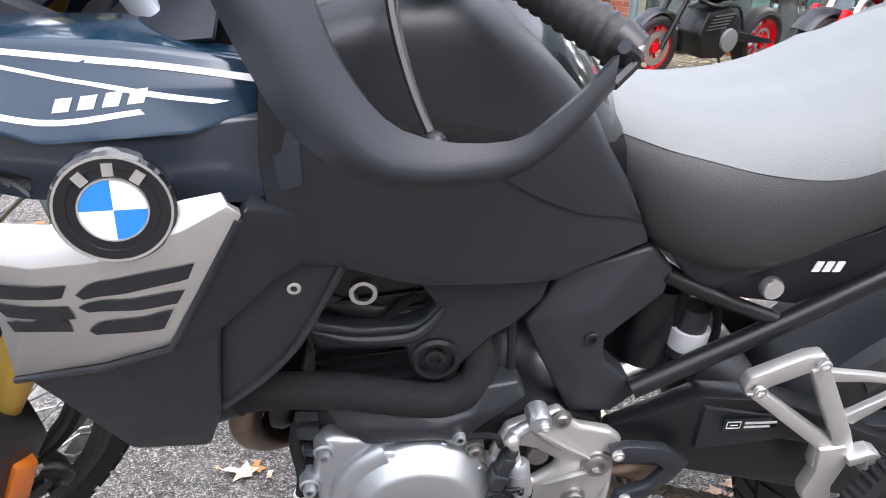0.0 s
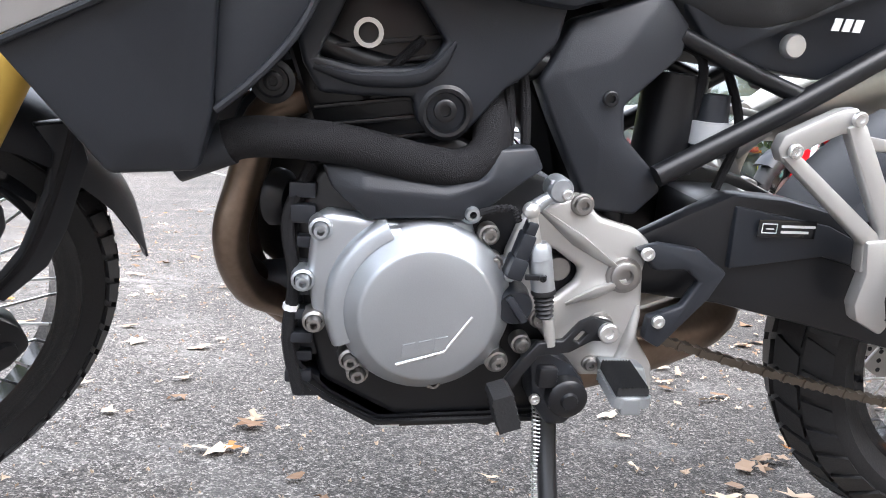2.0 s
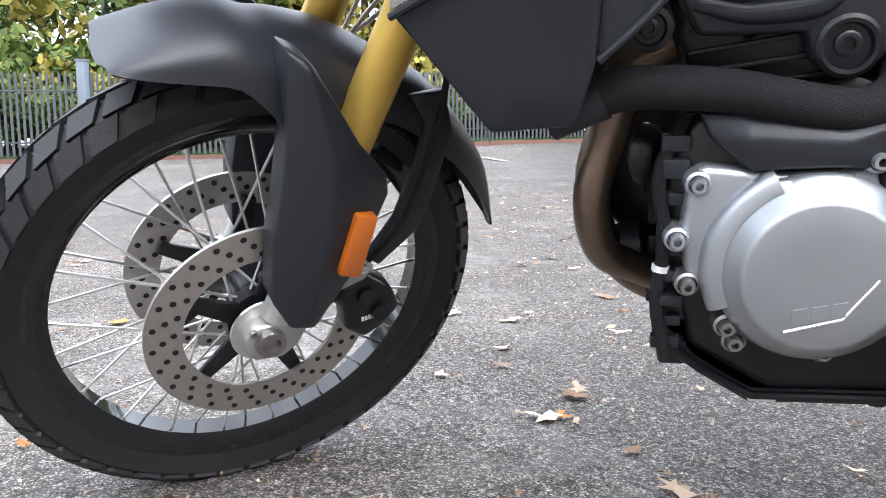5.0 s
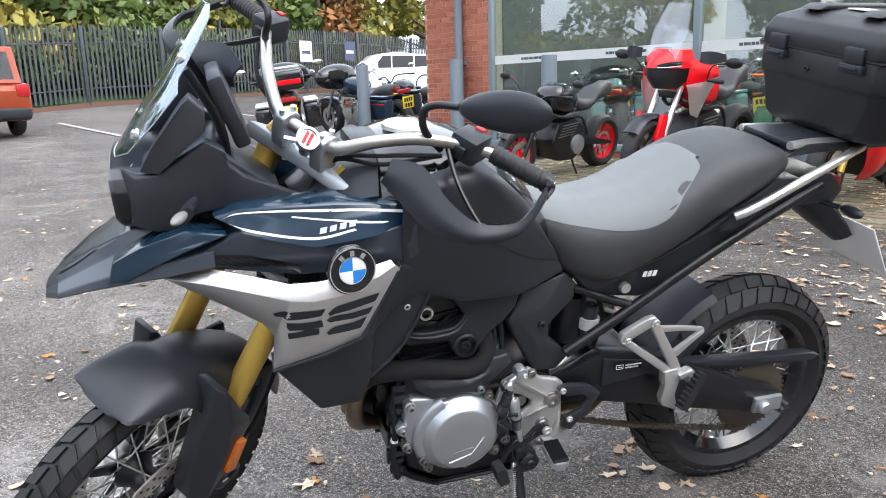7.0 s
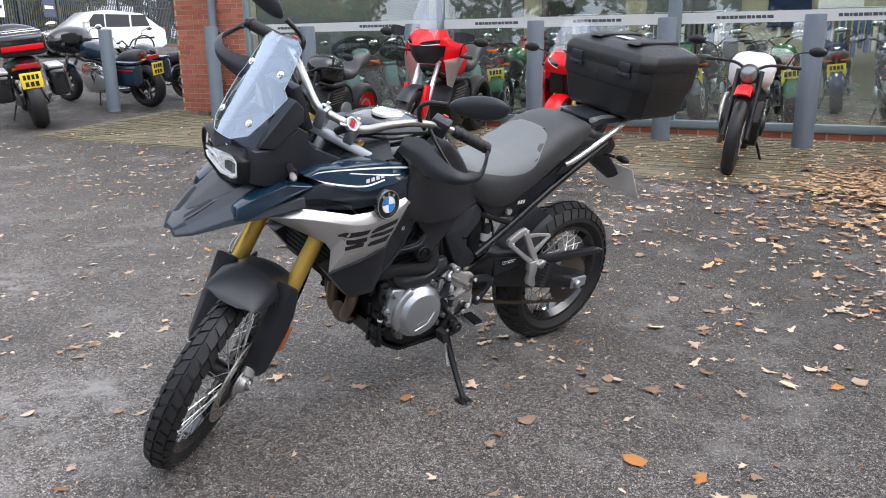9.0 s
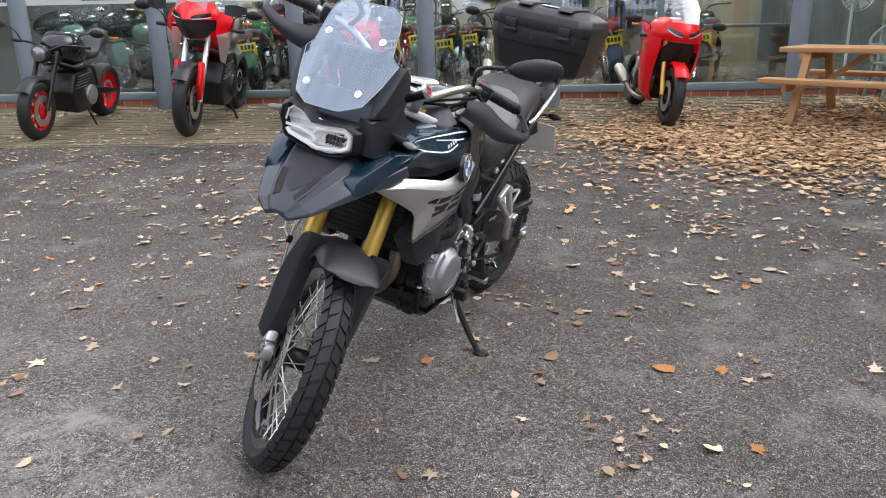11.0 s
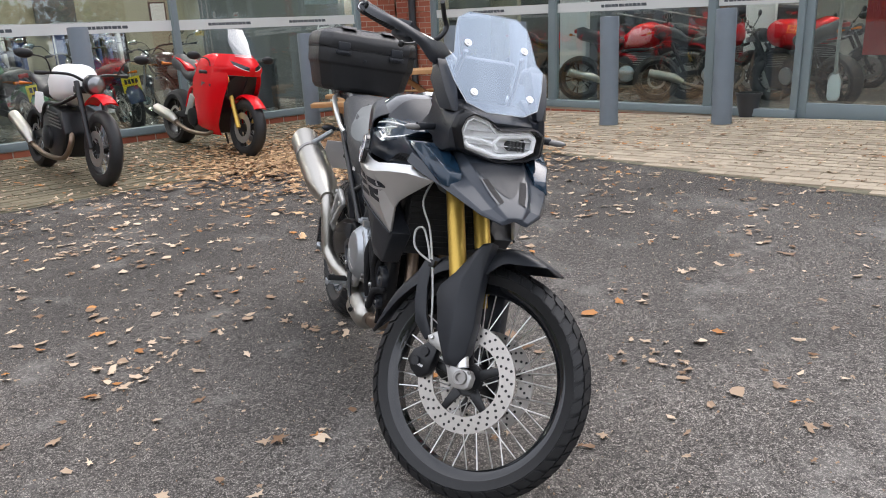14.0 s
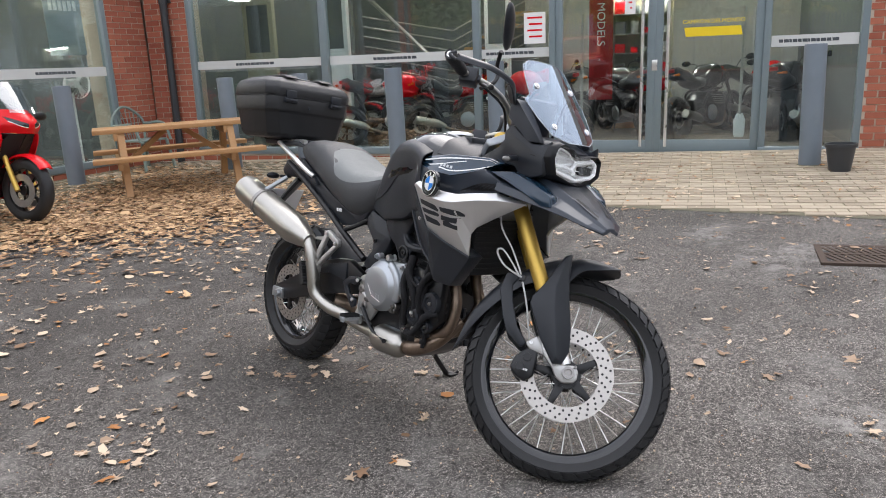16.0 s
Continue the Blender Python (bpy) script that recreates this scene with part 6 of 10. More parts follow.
    top_ = [(-0.240, -0.240, 0.925), (-0.176, -0.216, 0.950), (-0.077, -0.202, 0.925), (0.005, -0.178, 0.869), (0.073, -0.155, 0.833), (0.122, -0.138, 0.820), (0.152, -0.126, 0.806)]
    fc = sheet([side(s, r_) for r_ in (und_, low_, mid_, hi_, top_)], 0.004, 4)
    fco = part("tank_flank", fc, PLASTIC, bike, "matt black lower tank cover", smooth=28)
    crest_ = [(-0.238, -0.226, 1.000), (-0.176, -0.214, 1.030), (-0.075, -0.196, 1.040), (0.005, -0.176, 0.992), (0.062, -0.155, 0.940), (0.098, -0.140, 0.890), (0.138, -0.126, 0.835)]
    belly_ = [tuple(Vector(a).lerp(Vector(c), 0.5) + Vector((0, -0.006, 0))) for a, c in zip(top_, crest_)]
    roof_ = [(x, y + 0.06, z + 0.025) for x, y, z in crest_]
    part("knee_panel", sheet([side(s, [(x, y - 0.003, z) for x, y, z in r_]) for r_ in (top_, belly_, crest_, roof_)], 0.004, 4), GREYPLASTIC, fco, "satin tank side panel", smooth=40)
    # main frame rails
    fr = tube([(-0.42, s * 0.05, 0.92), (-0.30, s * 0.085, 0.80), (-0.20, s * 0.095, 0.69), (-0.06, s * 0.095, 0.66), (0.06, s * 0.095, 0.68), (0.13, s * 0.09, 0.60), (0.165, s * 0.09, 0.46)], 0.018, 12, 6)
    fro = part("frame_rail", fr, BLACKMETAL, bike, "black pressed steel frame rail")
    part("frame_plate", pierced([(-0.225, 0.700), (-0.217, 0.669), (-0.199, 0.639), (-0.157, 0.638), (-0.100, 0.640), (-0.093, 0.612), (-0.063, 0.597), (-0.034, 0.610), (0.001, 0.654), (0.026, 0.672), (0.054, 0.706), (0.066, 0.765), (-0.050, 0.785), (-0.120, 0.800), (-0.195, 0.808), (-0.222, 0.760)], [[(-0.202, 0.676), (-0.157, 0.668), (-0.095, 0.672), (-0.082, 0.680), (-0.067, 0.700), (-0.099, 0.743), (-0.135, 0.764), (-0.161, 0.764), (-0.183, 0.715)]], s * 0.104, s * 0.136, 0.006), PLASTIC, fro, "black frame casting with a three-cornered opening", smooth=50)
    part("slot_rim", tube([(-0.206, s * 0.136, 0.666), (-0.157, s * 0.139, 0.656), (-0.098, s * 0.139, 0.660), (-0.074, s * 0.138, 0.676), (-0.058, s * 0.136, 0.700)], [0.004, 0.009, 0.011, 0.009, 0.003], 10, 4, flat=0.7), GREYPLASTIC, fro)
    part("frame_bolt", join(lathe([(0.029, s * 0.0), (0.030, s * 0.007), (0.026, s * 0.010), (0.022, s * 0.009), (0.020, s * 0.001), (0.0001, s * 0.001)], 28, False, None, Matrix.Translation((-0.064, s * 0.134, 0.626))), bmesh.new()), BLACKMETAL, fro, "large black boss")
    part("bolt_head", bolt_mesh(0.0125, 0.007, None, pose(-0.065, s * 0.137, 0.628, 0, 0, 0 if s < 0 else 180)), BLACKMETAL, fro)
    part("frame_bolt", join(lathe([(0.022, 0.0), (0.023, s * 0.005), (0.017, s * 0.007), (0.015, s * 0.001), (0.0001, s * 0.001)], 24, False, None, Matrix.Translation((-0.247, s * 0.134, 0.648))), bolt_mesh(0.010, 0.006, None, pose(-0.247, s * 0.134, 0.648, 0, 0, 0 if s < 0 else 180))), BLACKMETAL, fro)
    part("frame_sleeve", lathe([(0.011, s * 0.10), (0.016, s * 0.10), (0.016, s * 0.115), (0.011, s * 0.115)], 20, True, None, Matrix.Translation((-0.149, 0, 0.703))), STEEL, fro)
    # swingarm-pivot side cover with a bolt
    sp = facets(side(s, [(0.041, -0.122, 0.664), (0.075, -0.120, 0.733), (0.179, -0.118, 0.769), (0.212, -0.116, 0.735), (0.207, -0.118, 0.702), (0.142, -0.128, 0.643), (0.147, -0.128, 0.609), (0.188, -0.124, 0.572), (0.204, -0.122, 0.546), (0.176, -0.120, 0.515), (0.118, -0.122, 0.519), (0.061, -0.122, 0.622), (0.124, -0.136, 0.694), (0.112, -0.136, 0.600), (0.060, -0.128, 0.672)]),
                [(0, 1, 14), (1, 2, 12, 14), (2, 3, 4, 12), (4, 5, 12), (5, 6, 13, 14, 12), (6, 7, 13), (7, 8, 9, 13), (9, 10, 13), (10, 11, 14, 13), (11, 0, 14)], s * 0.085, 0.005, 3)
    spo = part("pivot_cover", sp, GREYPLASTIC, bike, "angular dark grey pivot cover", smooth=30)
    part("cover_bolt", bolt_mesh(0.009, 0.006, None, pose(0.121, s * 0.134, 0.651, 0, 0, 0 if s < 0 else 180)), BLACKMETAL, spo)
    # rear subframe tubes
    part("subframe_tube", tube([(0.19, s * 0.132, 0.565), (0.35, s * 0.128, 0.655), (0.48, s * 0.125, 0.735), (0.65, s * 0.12, 0.83), (0.86, s * 0.11, 0.93)], 0.0135, 12, 4), BLACKMETAL, bike, "black steel subframe tube")
    part("subframe_brace", tube([(0.205, s * 0.11, 0.725), (0.29, s * 0.118, 0.69), (0.37, s * 0.124, 0.662)], 0.0105, 10, 3), BLACKMETAL, bike)
    # passenger foot peg bracket, triangular, silver
    pb = prism([(0.302, 0.612), (0.307, 0.627), (0.370, 0.659), (0.390, 0.662), (0.402, 0.650), (0.396, 0.634), (0.378, 0.632), (0.335, 0.611), (0.326, 0.597), (0.309, 0.597)], s * 0.168, s * 0.187, 0.004)
    pb = prism([(0.306, 0.604), (0.330, 0.606), (0.448, 0.520), (0.462, 0.500), (0.462, 0.480), (0.436, 0.470), (0.432, 0.506)], s * 0.170, s * 0.190, 0.004, bm=pb)
    pb = prism([(0.378, 0.640), (0.400, 0.646), (0.470, 0.535), (0.488, 0.500), (0.480, 0.470), (0.450, 0.480), (0.450, 0.520)], s * 0.172, s * 0.192, 0.004, bm=pb)
    pb = prism([(0.432, 0.510), (0.470, 0.515), (0.482, 0.490), (0.474, 0.440), (0.486, 0.404), (0.478, 0.394), (0.442, 0.412), (0.434, 0.432), (0.440, 0.470)], s * 0.174, s * 0.196, 0.004, bm=pb)
    pb = prism([(0.404, 0.632), (0.470, 0.624), (0.535, 0.612), (0.535, 0.603), (0.470, 0.612), (0.416, 0.614)], s * 0.171, s * 0.183, 0.003, bm=pb)
    pb = prism([(0.452, 0.556), (0.500, 0.588), (0.533, 0.611), (0.537, 0.600), (0.505, 0.574), (0.470, 0.542)], s * 0.173, s * 0.185, 0.003, bm=pb)
    pb = prism([(0.470, 0.500), (0.500, 0.512), (0.516, 0.505), (0.510, 0.470), (0.500, 0.470), (0.500, 0.496), (0.476, 0.486)], s * 0.180, s * 0.205, 0.003, bm=pb)
    pbo = part("passenger_bracket", pb, PLATE, bike, "silver triangular passenger peg bracket")
    for x, z in ((0.320, 0.611), (0.389, 0.650)):
        part("bracket_bolt", bolt_mesh(0.0085, 0.006, None, pose(x, s * 0.190, z, 0, 0, 0 if s < 0 else 180)), STEEL, pbo)
    teeth = [(0.013 - (0.004 if k % 4 > 1 else 0.0), 0.0032 * k) for k in range(33)]
    pg = prism(teeth + [(-x, z) for x, z in reversed(teeth)], -0.012, 0.012, 0.0)
    bmesh.ops.transform(pg, matrix=pose(0.478, s * 0.222, 0.415, s * 6, 28, 0), verts=pg.verts)
    part("passenger_peg", pg, RUBBER, pbo, "folded ribbed passenger peg")
    # heel plate over the swingarm pivot
    hp = pierced([(0.015, 0.442), (0.017, 0.472), (0.032, 0.516), (0.063, 0.530), (0.098, 0.545), (0.125, 0.516), (0.172, 0.504), (0.191, 0.488), (0.187, 0.453), (0.193, 0.395), (0.192, 0.366), (0.218, 0.328), (0.222, 0.292), (0.187, 0.297), (0.154, 0.316), (0.125, 0.316), (0.098, 0.335), (0.064, 0.379), (0.031, 0.400)], [[(0.054, 0.482), (0.076, 0.476), (0.108, 0.454), (0.106, 0.438), (0.080, 0.415), (0.061, 0.421)]], s * 0.128, s * 0.146, 0.006)
    hpo = part("heel_plate", hp, PLATE, bike, "satin aluminium frame plate", smooth=50)
    part("window_boss", lathe([(0.0001, s * 0.135), (0.014, s * 0.135), (0.017, s * 0.130), (0.017, s * 0.12)], 18, False, None, Matrix.Translation((0.085, 0, 0.45))), DARKSTEEL, hpo)
    part("plate_rib", tube([(0.05, s * 0.146, 0.525), (0.10, s * 0.150, 0.49), (0.155, s * 0.148, 0.455)], [0.004, 0.012, 0.004], 8, 4, flat=0.5), PLATE, hpo)
    part("plate_rib", tube([(0.095, s * 0.146, 0.41), (0.13, s * 0.150, 0.428), (0.165, s * 0.148, 0.44)], [0.004, 0.012, 0.006], 8, 4, flat=0.5), PLATE, hpo)
    part("plate_rib", tube([(0.185, s * 0.146, 0.41), (0.178, s * 0.150, 0.37), (0.165, s * 0.147, 0.335)], [0.003, 0.008, 0.003], 8, 4, flat=0.5), PLATE, hpo)
    for x, z, r in ((0.162, 0.448, 0.018), (0.100, 0.532, 0.011), (0.140, 0.384, 0.014), (0.134, 0.334, 0.008), (0.064, 0.392, 0.010)):
        bo = lathe([(r * 1.25, 0), (r * 1.2, -0.004), (r, -0.005)], 18, False)
        bo = bolt_mesh(r, 0.010, bo)
        bmesh.ops.transform(bo, matrix=pose(x, s * 0.146, z, 0, 0, 0 if s < 0 else 180), verts=bo.verts)
        part("plate_bolt", bo, DARKSTEEL, hpo)
    hg = prism([(0.168, 0.484), (0.195, 0.492), (0.245, 0.486), (0.285, 0.458), (0.268, 0.425), (0.213, 0.360), (0.192, 0.372), (0.195, 0.40), (0.235, 0.415), (0.252, 0.445), (0.235, 0.46), (0.195, 0.458)], s * 0.146, s * 0.162, 0.004)
    hgo = part("heel_guard", hg, PLASTIC, bike, "black heel guard")
    for x, z in ((0.180, 0.480), (0.206, 0.396)):
        part("guard_bolt", bolt_mesh(0.008, 0.006, None, pose(x, s * 0.162, z, 0, 0, 0 if s < 0 else 180)), STEEL, hgo)
    # rider peg
    ribs_ = [(0.137 + 0.044 * (k / 20), 0.349 if k % 2 else 0.3455) for k in range(21)]
    pe = prism([(0.136, 0.337)] + ribs_ + [(0.182, 0.337)], s * 0.168, s * 0.266, 0.0)
    for v in pe.verts:
        v.co.y = s * (0.168 + (abs(v.co.y) - 0.168) * 0.78)
        v.co.x = 0.159 + (v.co.x - 0.159) * 0.82
        v.co.x -= 0.12 * (abs(v.co.y) - 0.168)
        v.co.z += 0.04 * (abs(v.co.y) - 0.168)
    peo = part("rider_peg", pe, RUBBER, bike, "ribbed rider foot peg on a steel base")
    edge_ = [(0.131 if k % 2 else 0.134, 0.168 + 0.0055 * k) for k in range(19)]
    rim_ = edge_ + [(0.140, 0.272), (0.178, 0.272)] + [(0.187 if k % 2 else 0.184, 0.168 + 0.0055 * k) for k in reversed(range(19))]
    pb_m = prism([(x, y) for x, y in rim_], 0.0, 0.012, 0.0)
    for v in pb_m.verts:
        out = 0.168 + (v.co.z - 0.168) * 0.78
        v.co = Vector((0.159 + (v.co.x - 0.159) * 0.82 - 0.12 * (out - 0.168), s * out, 0.336 - v.co.y + 0.04 * (out - 0.168)))
    pb_m = box(0.136, min(s * 0.241, s * 0.250), 0.319, 0.160, max(s * 0.241, s * 0.250), 0.340, 0.003, pb_m)
    pb_m = prism([(0.140, 0.345), (0.195, 0.340), (0.205, 0.310), (0.190, 0.296), (0.150, 0.305)], s * 0.146, s * 0.172, 0.004, bm=pb_m)
    bmesh.ops.recalc_face_normals(pb_m, faces=pb_m.faces)
    part("peg_base", pb_m, CAST, peo, "toothed cast peg base", smooth=20)

# tank top, filler cap, seat, tail
tt = bmesh.new()
st = [(-0.40, 0.10, 0.995, 0.93), (-0.32, 0.165, 1.045, 0.92), (-0.20, 0.205, 1.093, 0.90), (-0.08, 0.20, 1.092, 0.88), (0.03, 0.17, 1.030, 0.86), (0.10, 0.13, 0.955, 0.84), (0.14, 0.10, 0.905, 0.82)]
rr = []
for x, w, zt, zb in st:
    rr.append([tt.verts.new((x, y, z)) for y, z in ((-w * 0.9, zb), (-w, zb + (zt - zb) * 0.55), (-w * 0.72, zt - 0.022), (-w * 0.35, zt - 0.004), (0, zt), (w * 0.35, zt - 0.004), (w * 0.72, zt - 0.022), (w, zb + (zt - zb) * 0.55), (w * 0.9, zb))])
for A, B in zip(rr, rr[1:]):
    for k in range(9):
        tt.faces.new((A[k], A[(k + 1) % 9], B[(k + 1) % 9], B[k]))
tt.faces.new(rr[0])
tt.faces.new(list(reversed(rr[-1])))
bmesh.ops.recalc_face_normals(tt, faces=tt.faces)
bmesh.ops.subdivide_edges(tt, edges=tt.edges[:], cuts=1, smooth=0.6, use_grid_fill=True)
tank = part("fuel_tank", tt, GLOSS, bike, "glossy black fuel tank", smooth=60)
rows = []
for x, w, zt, zb in ((-0.425, 0.085, 0.985, 0.93), (-0.39, 0.112, 1.006, 0.93), (-0.32, 0.172, 1.052, 0.92), (-0.262, 0.198, 1.083, 0.91)):
    half = [(x, 0.0, zt), (x, w * 0.36, zt - 0.002), (x - 0.006, w * 0.73, zt - 0.018), (x - 0.014, w * 1.01, zb + (zt - zb) * 0.60)]
    rows.append([(px, -py, pz) for px, py, pz in reversed(half[1:])] + half)
part("tank_cover", sheet(rows, 0.004, 3), PLASTIC, tank, "matt black cover over the front of the tank", smooth=40)
part("filler_cap", lathe([(0.0001, 0.012), (0.02, 0.013), (0.05, 0.012), (0.056, 0.008), (0.058, 0.0), (0.0001, 0.0)], 36, False, None, pose(-0.165, 0, 1.09, 0, 3, 0) @ pose(0, 0, 0, 90, 0, 0)), STEEL, tank, "round silver filler cap")
part("tank_pad", box(-0.30, -0.06, 1.045, -0.235, 0.06, 1.085, 0.008), PLASTIC, tank)


def saddle(stations, lift=0.0):
    b = bmesh.new()
    rr = []
    for x, w, zt, zb in stations:
        rr.append([b.verts.new((x, y, z)) for y, z in ((-w * 0.82, zb), (-w, zb + (zt - zb) * 0.35), (-w * 0.93, zb + (zt - zb) * 0.78), (-w * 0.6, zt - 0.006 + lift), (0, zt + lift), (w * 0.6, zt - 0.006 + lift), (w * 0.93, zb + (zt - zb) * 0.78), (w, zb + (zt - zb) * 0.35), (w * 0.82, zb))])
    for A, B in zip(rr, rr[1:]):
        for k in range(9):
            b.faces.new((A[k], A[(k + 1) % 9], B[(k + 1) % 9], B[k]))
    b.faces.new(rr[0])
    b.faces.new(list(reversed(rr[-1])))
    bmesh.ops.recalc_face_normals(b, faces=b.faces)
    bmesh.ops.subdivide_edges(b, edges=b.edges[:], cuts=1, smooth=0.7, use_grid_fill=True)
    return b


SEAT = [(0.098, 0.095, 0.928, 0.885), (0.13, 0.118, 0.925, 0.82), (0.21, 0.142, 0.908, 0.755), (0.29, 0.154, 0.912, 0.738), (0.38, 0.160, 0.936, 0.775), (0.47, 0.158, 0.980, 0.82), (0.55, 0.148, 1.022, 0.865), (0.64, 0.140, 1.042, 0.91), (0.72, 0.125, 1.035, 0.955), (0.755, 0.10, 1.005, 0.975)]
sb = saddle(SEAT)
tree_ = BVHTree.FromBMesh(sb)
seat = part("seat", sb, SEATBLACK, bike, "long black stepped seat with a pale grey rider insert", smooth=70)
gi = bmesh.new()
gr = []
for x, _, ze in curve([(0.105, 0, 0.905), (0.125, 0, 0.900), (0.165, 0, 0.890), (0.215, 0, 0.880), (0.265, 0, 0.873), (0.315, 0, 0.871), (0.355, 0, 0.876), (0.390, 0, 0.888), (0.415, 0, 0.905), (0.440, 0, 0.935), (0.470, 0, 0.965), (0.505, 0, 0.992), (0.520, 0, 1.010)], 4):
    line = []
    for s in (-1, 1):
        e_ = tree_.ray_cast(Vector((x, s * 0.6, ze)), Vector((0, -s, 0)))[0] or Vector((x, s * 0.07, ze))
        line.append(e_)
    a, c = line
    ring = []
    for k in range(15):
        if k in (0, 14):
            q = (a, c)[k // 14] + Vector((0, (-1, 1)[k // 14] * 0.0015, 0))
        else:
            u = radians(-82 + 164 * k / 14)
            o_ = Vector((x, 0, ze - 0.02))
            way = Vector((0, math.sin(u), math.cos(u)))
            h_, n_, _, _ = tree_.ray_cast(o_ + way * 0.5, -way)
            q = (h_ if h_ else o_ + way * 0.1) + way * 0.0065
            q = Vector((x, q.y, max(q.z, ze + 0.0005)))
        ring.append(gi.verts.new(q))
    gr.append(ring)
for A, B in zip(gr, gr[1:]):
    for k in range(14):
        gi.faces.new((A[k], A[k + 1], B[k + 1], B[k]))
bmesh.ops.recalc_face_normals(gi, faces=gi.faces)
bmesh.ops.solidify(gi, geom=gi.faces[:], thickness=0.004)
part("seat_insert", gi, SEATGREY, seat, "pale grey seat insert", smooth=70)
for s in (-1, 1):
    tp = shell([(0.20, s * 0.118, 0.76), (0.30, s * 0.128, 0.742), (0.44, s * 0.132, 0.80), (0.60, s * 0.13, 0.885), (0.72, s * 0.122, 0.955), (0.80, s * 0.11, 0.95), (0.70, s * 0.118, 0.865), (0.50, s * 0.122, 0.755), (0.38, s * 0.12, 0.685), (0.25, s * 0.115, 0.70)], s * 0.05, 0.005, 0.0)
    tpo = part("tail_cover", tp, PLASTIC, bike, "black tail side cover")
    part("tail_mark", bars_text(0.372, 0.412, 0.742, 0.756, s * 0.1305, 3, 0.003), WHITE, tpo)
    part("grab_rail", tube([(0.598, s * 0.138, 0.878), (0.64, s * 0.150, 0.90), (0.78, s * 0.15, 0.965), (0.90, s * 0.135, 1.012), (0.98, s * 0.09, 1.02), (0.86, s * 0.08, 1.03), (0.76, s * 0.09, 1.028)], 0.011, 10, 6), STEEL, bike, "silver grab rail")
    part("rail_mount", prism([(0.56, 0.84), (0.60, 0.885), (0.66, 0.905), (0.655, 0.875), (0.60, 0.845)], s * 0.118, s * 0.142, 0.005), PLASTIC, bike)
    rs_ = tube([(0.93, s * 0.05, 0.86), (0.95, s * 0.10, 0.86)], 0.007, 8, 1)
    rso_ = part("rear_signal", rs_, PLASTIC, bike, "small rear turn signal")
    tl = bmesh.new()
    bmesh.ops.create_uvsphere(tl, u_segments=12, v_segments=8, radius=1, matrix=Matrix.Translation((0.955, s * 0.135, 0.86)) @ Matrix.Diagonal((0.016, 0.036, 0.015, 1)))
    part("signal_body", tl, PLASTIC, rso_)
part("seat_lock", lathe([(0.0001, -0.012), (0.012, -0.012), (0.014, -0.008), (0.014, 0.0)], 18, False, None, Matrix.Translation((0.328, -0.13, 0.722))), STEEL, bike, "steel seat lock")
part("tail_unit", prism([(0.70, 0.95), (0.93, 0.945), (0.98, 0.90), (0.96, 0.865), (0.85, 0.86), (0.70, 0.86)], -0.075, 0.075, 0.012), PLASTIC, bike, "black tail section")
part("tail_light", box(0.955, -0.05, 0.885, 0.99, 0.05, 0.925, 0.008), REDDARK, bike, "dark red tail light")
ph = tube([(0.90, 0, 0.87), (1.0, 0, 0.80), (1.09, 0, 0.73)], [0.05, 0.045, 0.03], 10, 4, flat=0.45)
pho = part("plate_holder", ph, PLASTIC, bike, "black number plate holder")
pl = box(-0.002, -0.115, -0.085, 0.002, 0.115, 0.085, 0.001)
bmesh.ops.transform(pl, matrix=pose(1.115, 0, 0.72, 0, -32, 0), verts=pl.verts)
part("number_plate", pl, WHITE, pho, "pale number plate seen from behind")
part("rack", join(box(0.76, -0.085, 1.02, 1.14, 0.085, 1.038, 0.006), prism([(0.74, 1.0), (0.80, 1.03), (1.12, 1.03), (1.10, 1.012), (0.84, 1.008)], -0.10, 0.10, 0.005)), PLASTIC, bike, "black luggage rack")

# top case
CX0, CX1, CW = 0.862, 1.235, 0.232
cb_ = bmesh.new()
rr = []
for z, k, f in ((1.042, 0.80, 0.035), (1.06, 0.86, 0.02), (1.158, 0.955, 0.010), (1.166, 0.982, 0.003), (1.232, 1.0, 0.0)):
    x0, x1, w = CX0 + f, CX1 - f, CW * k
    c = 0.045
    rr.append([cb_.verts.new(p) for p in ((x0 + c, -w, z), (x1 - c, -w, z), (x1, -w + c, z), (x1, w - c, z), (x1 - c, w, z), (x0 + c, w, z), (x0, w - c, z), (x0, -w + c, z))])
for A, B in zip(rr, rr[1:]):
    for k in range(8):
        cb_.faces.new((A[k], A[(k + 1) % 8], B[(k + 1) % 8], B[k]))
cb_.faces.new(rr[0])
cb_.faces.new(rr[-1])
bmesh.ops.recalc_face_normals(cb_, faces=cb_.faces)
case = part("top_case", bevelled(cb_, 0.006, 2, 15), CASEBLACK, bike, "large black plastic top case, worn and dusty", smooth=30)
ld = bmesh.new()
rr = []
for z, k, f in ((1.236, 1.012, -0.004), (1.272, 1.012, -0.003), (1.300, 0.97, 0.012), (1.322, 0.80, 0.06), (1.330, 0.5, 0.12)):
    x0, x1, w = CX0 + f, CX1 - f, CW * k
    c = 0.048
    rr.append([ld.verts.new(p) for p in ((x0 + c, -w, z), (x1 - c, -w, z), (x1, -w + c, z), (x1, w - c, z), (x1 - c, w, z), (x0 + c, w, z), (x0, w - c, z), (x0, -w + c, z))])
for A, B in zip(rr, rr[1:]):
    for k in range(8):
        ld.faces.new((A[k], A[(k + 1) % 8], B[(k + 1) % 8], B[k]))
ld.faces.new(rr[0])
ld.faces.new(rr[-1])
bmesh.ops.recalc_face_normals(ld, faces=ld.faces)
lid = part("lid", bevelled(ld, 0.006, 2, 12), CASEBLACK, case, "raised black lid")
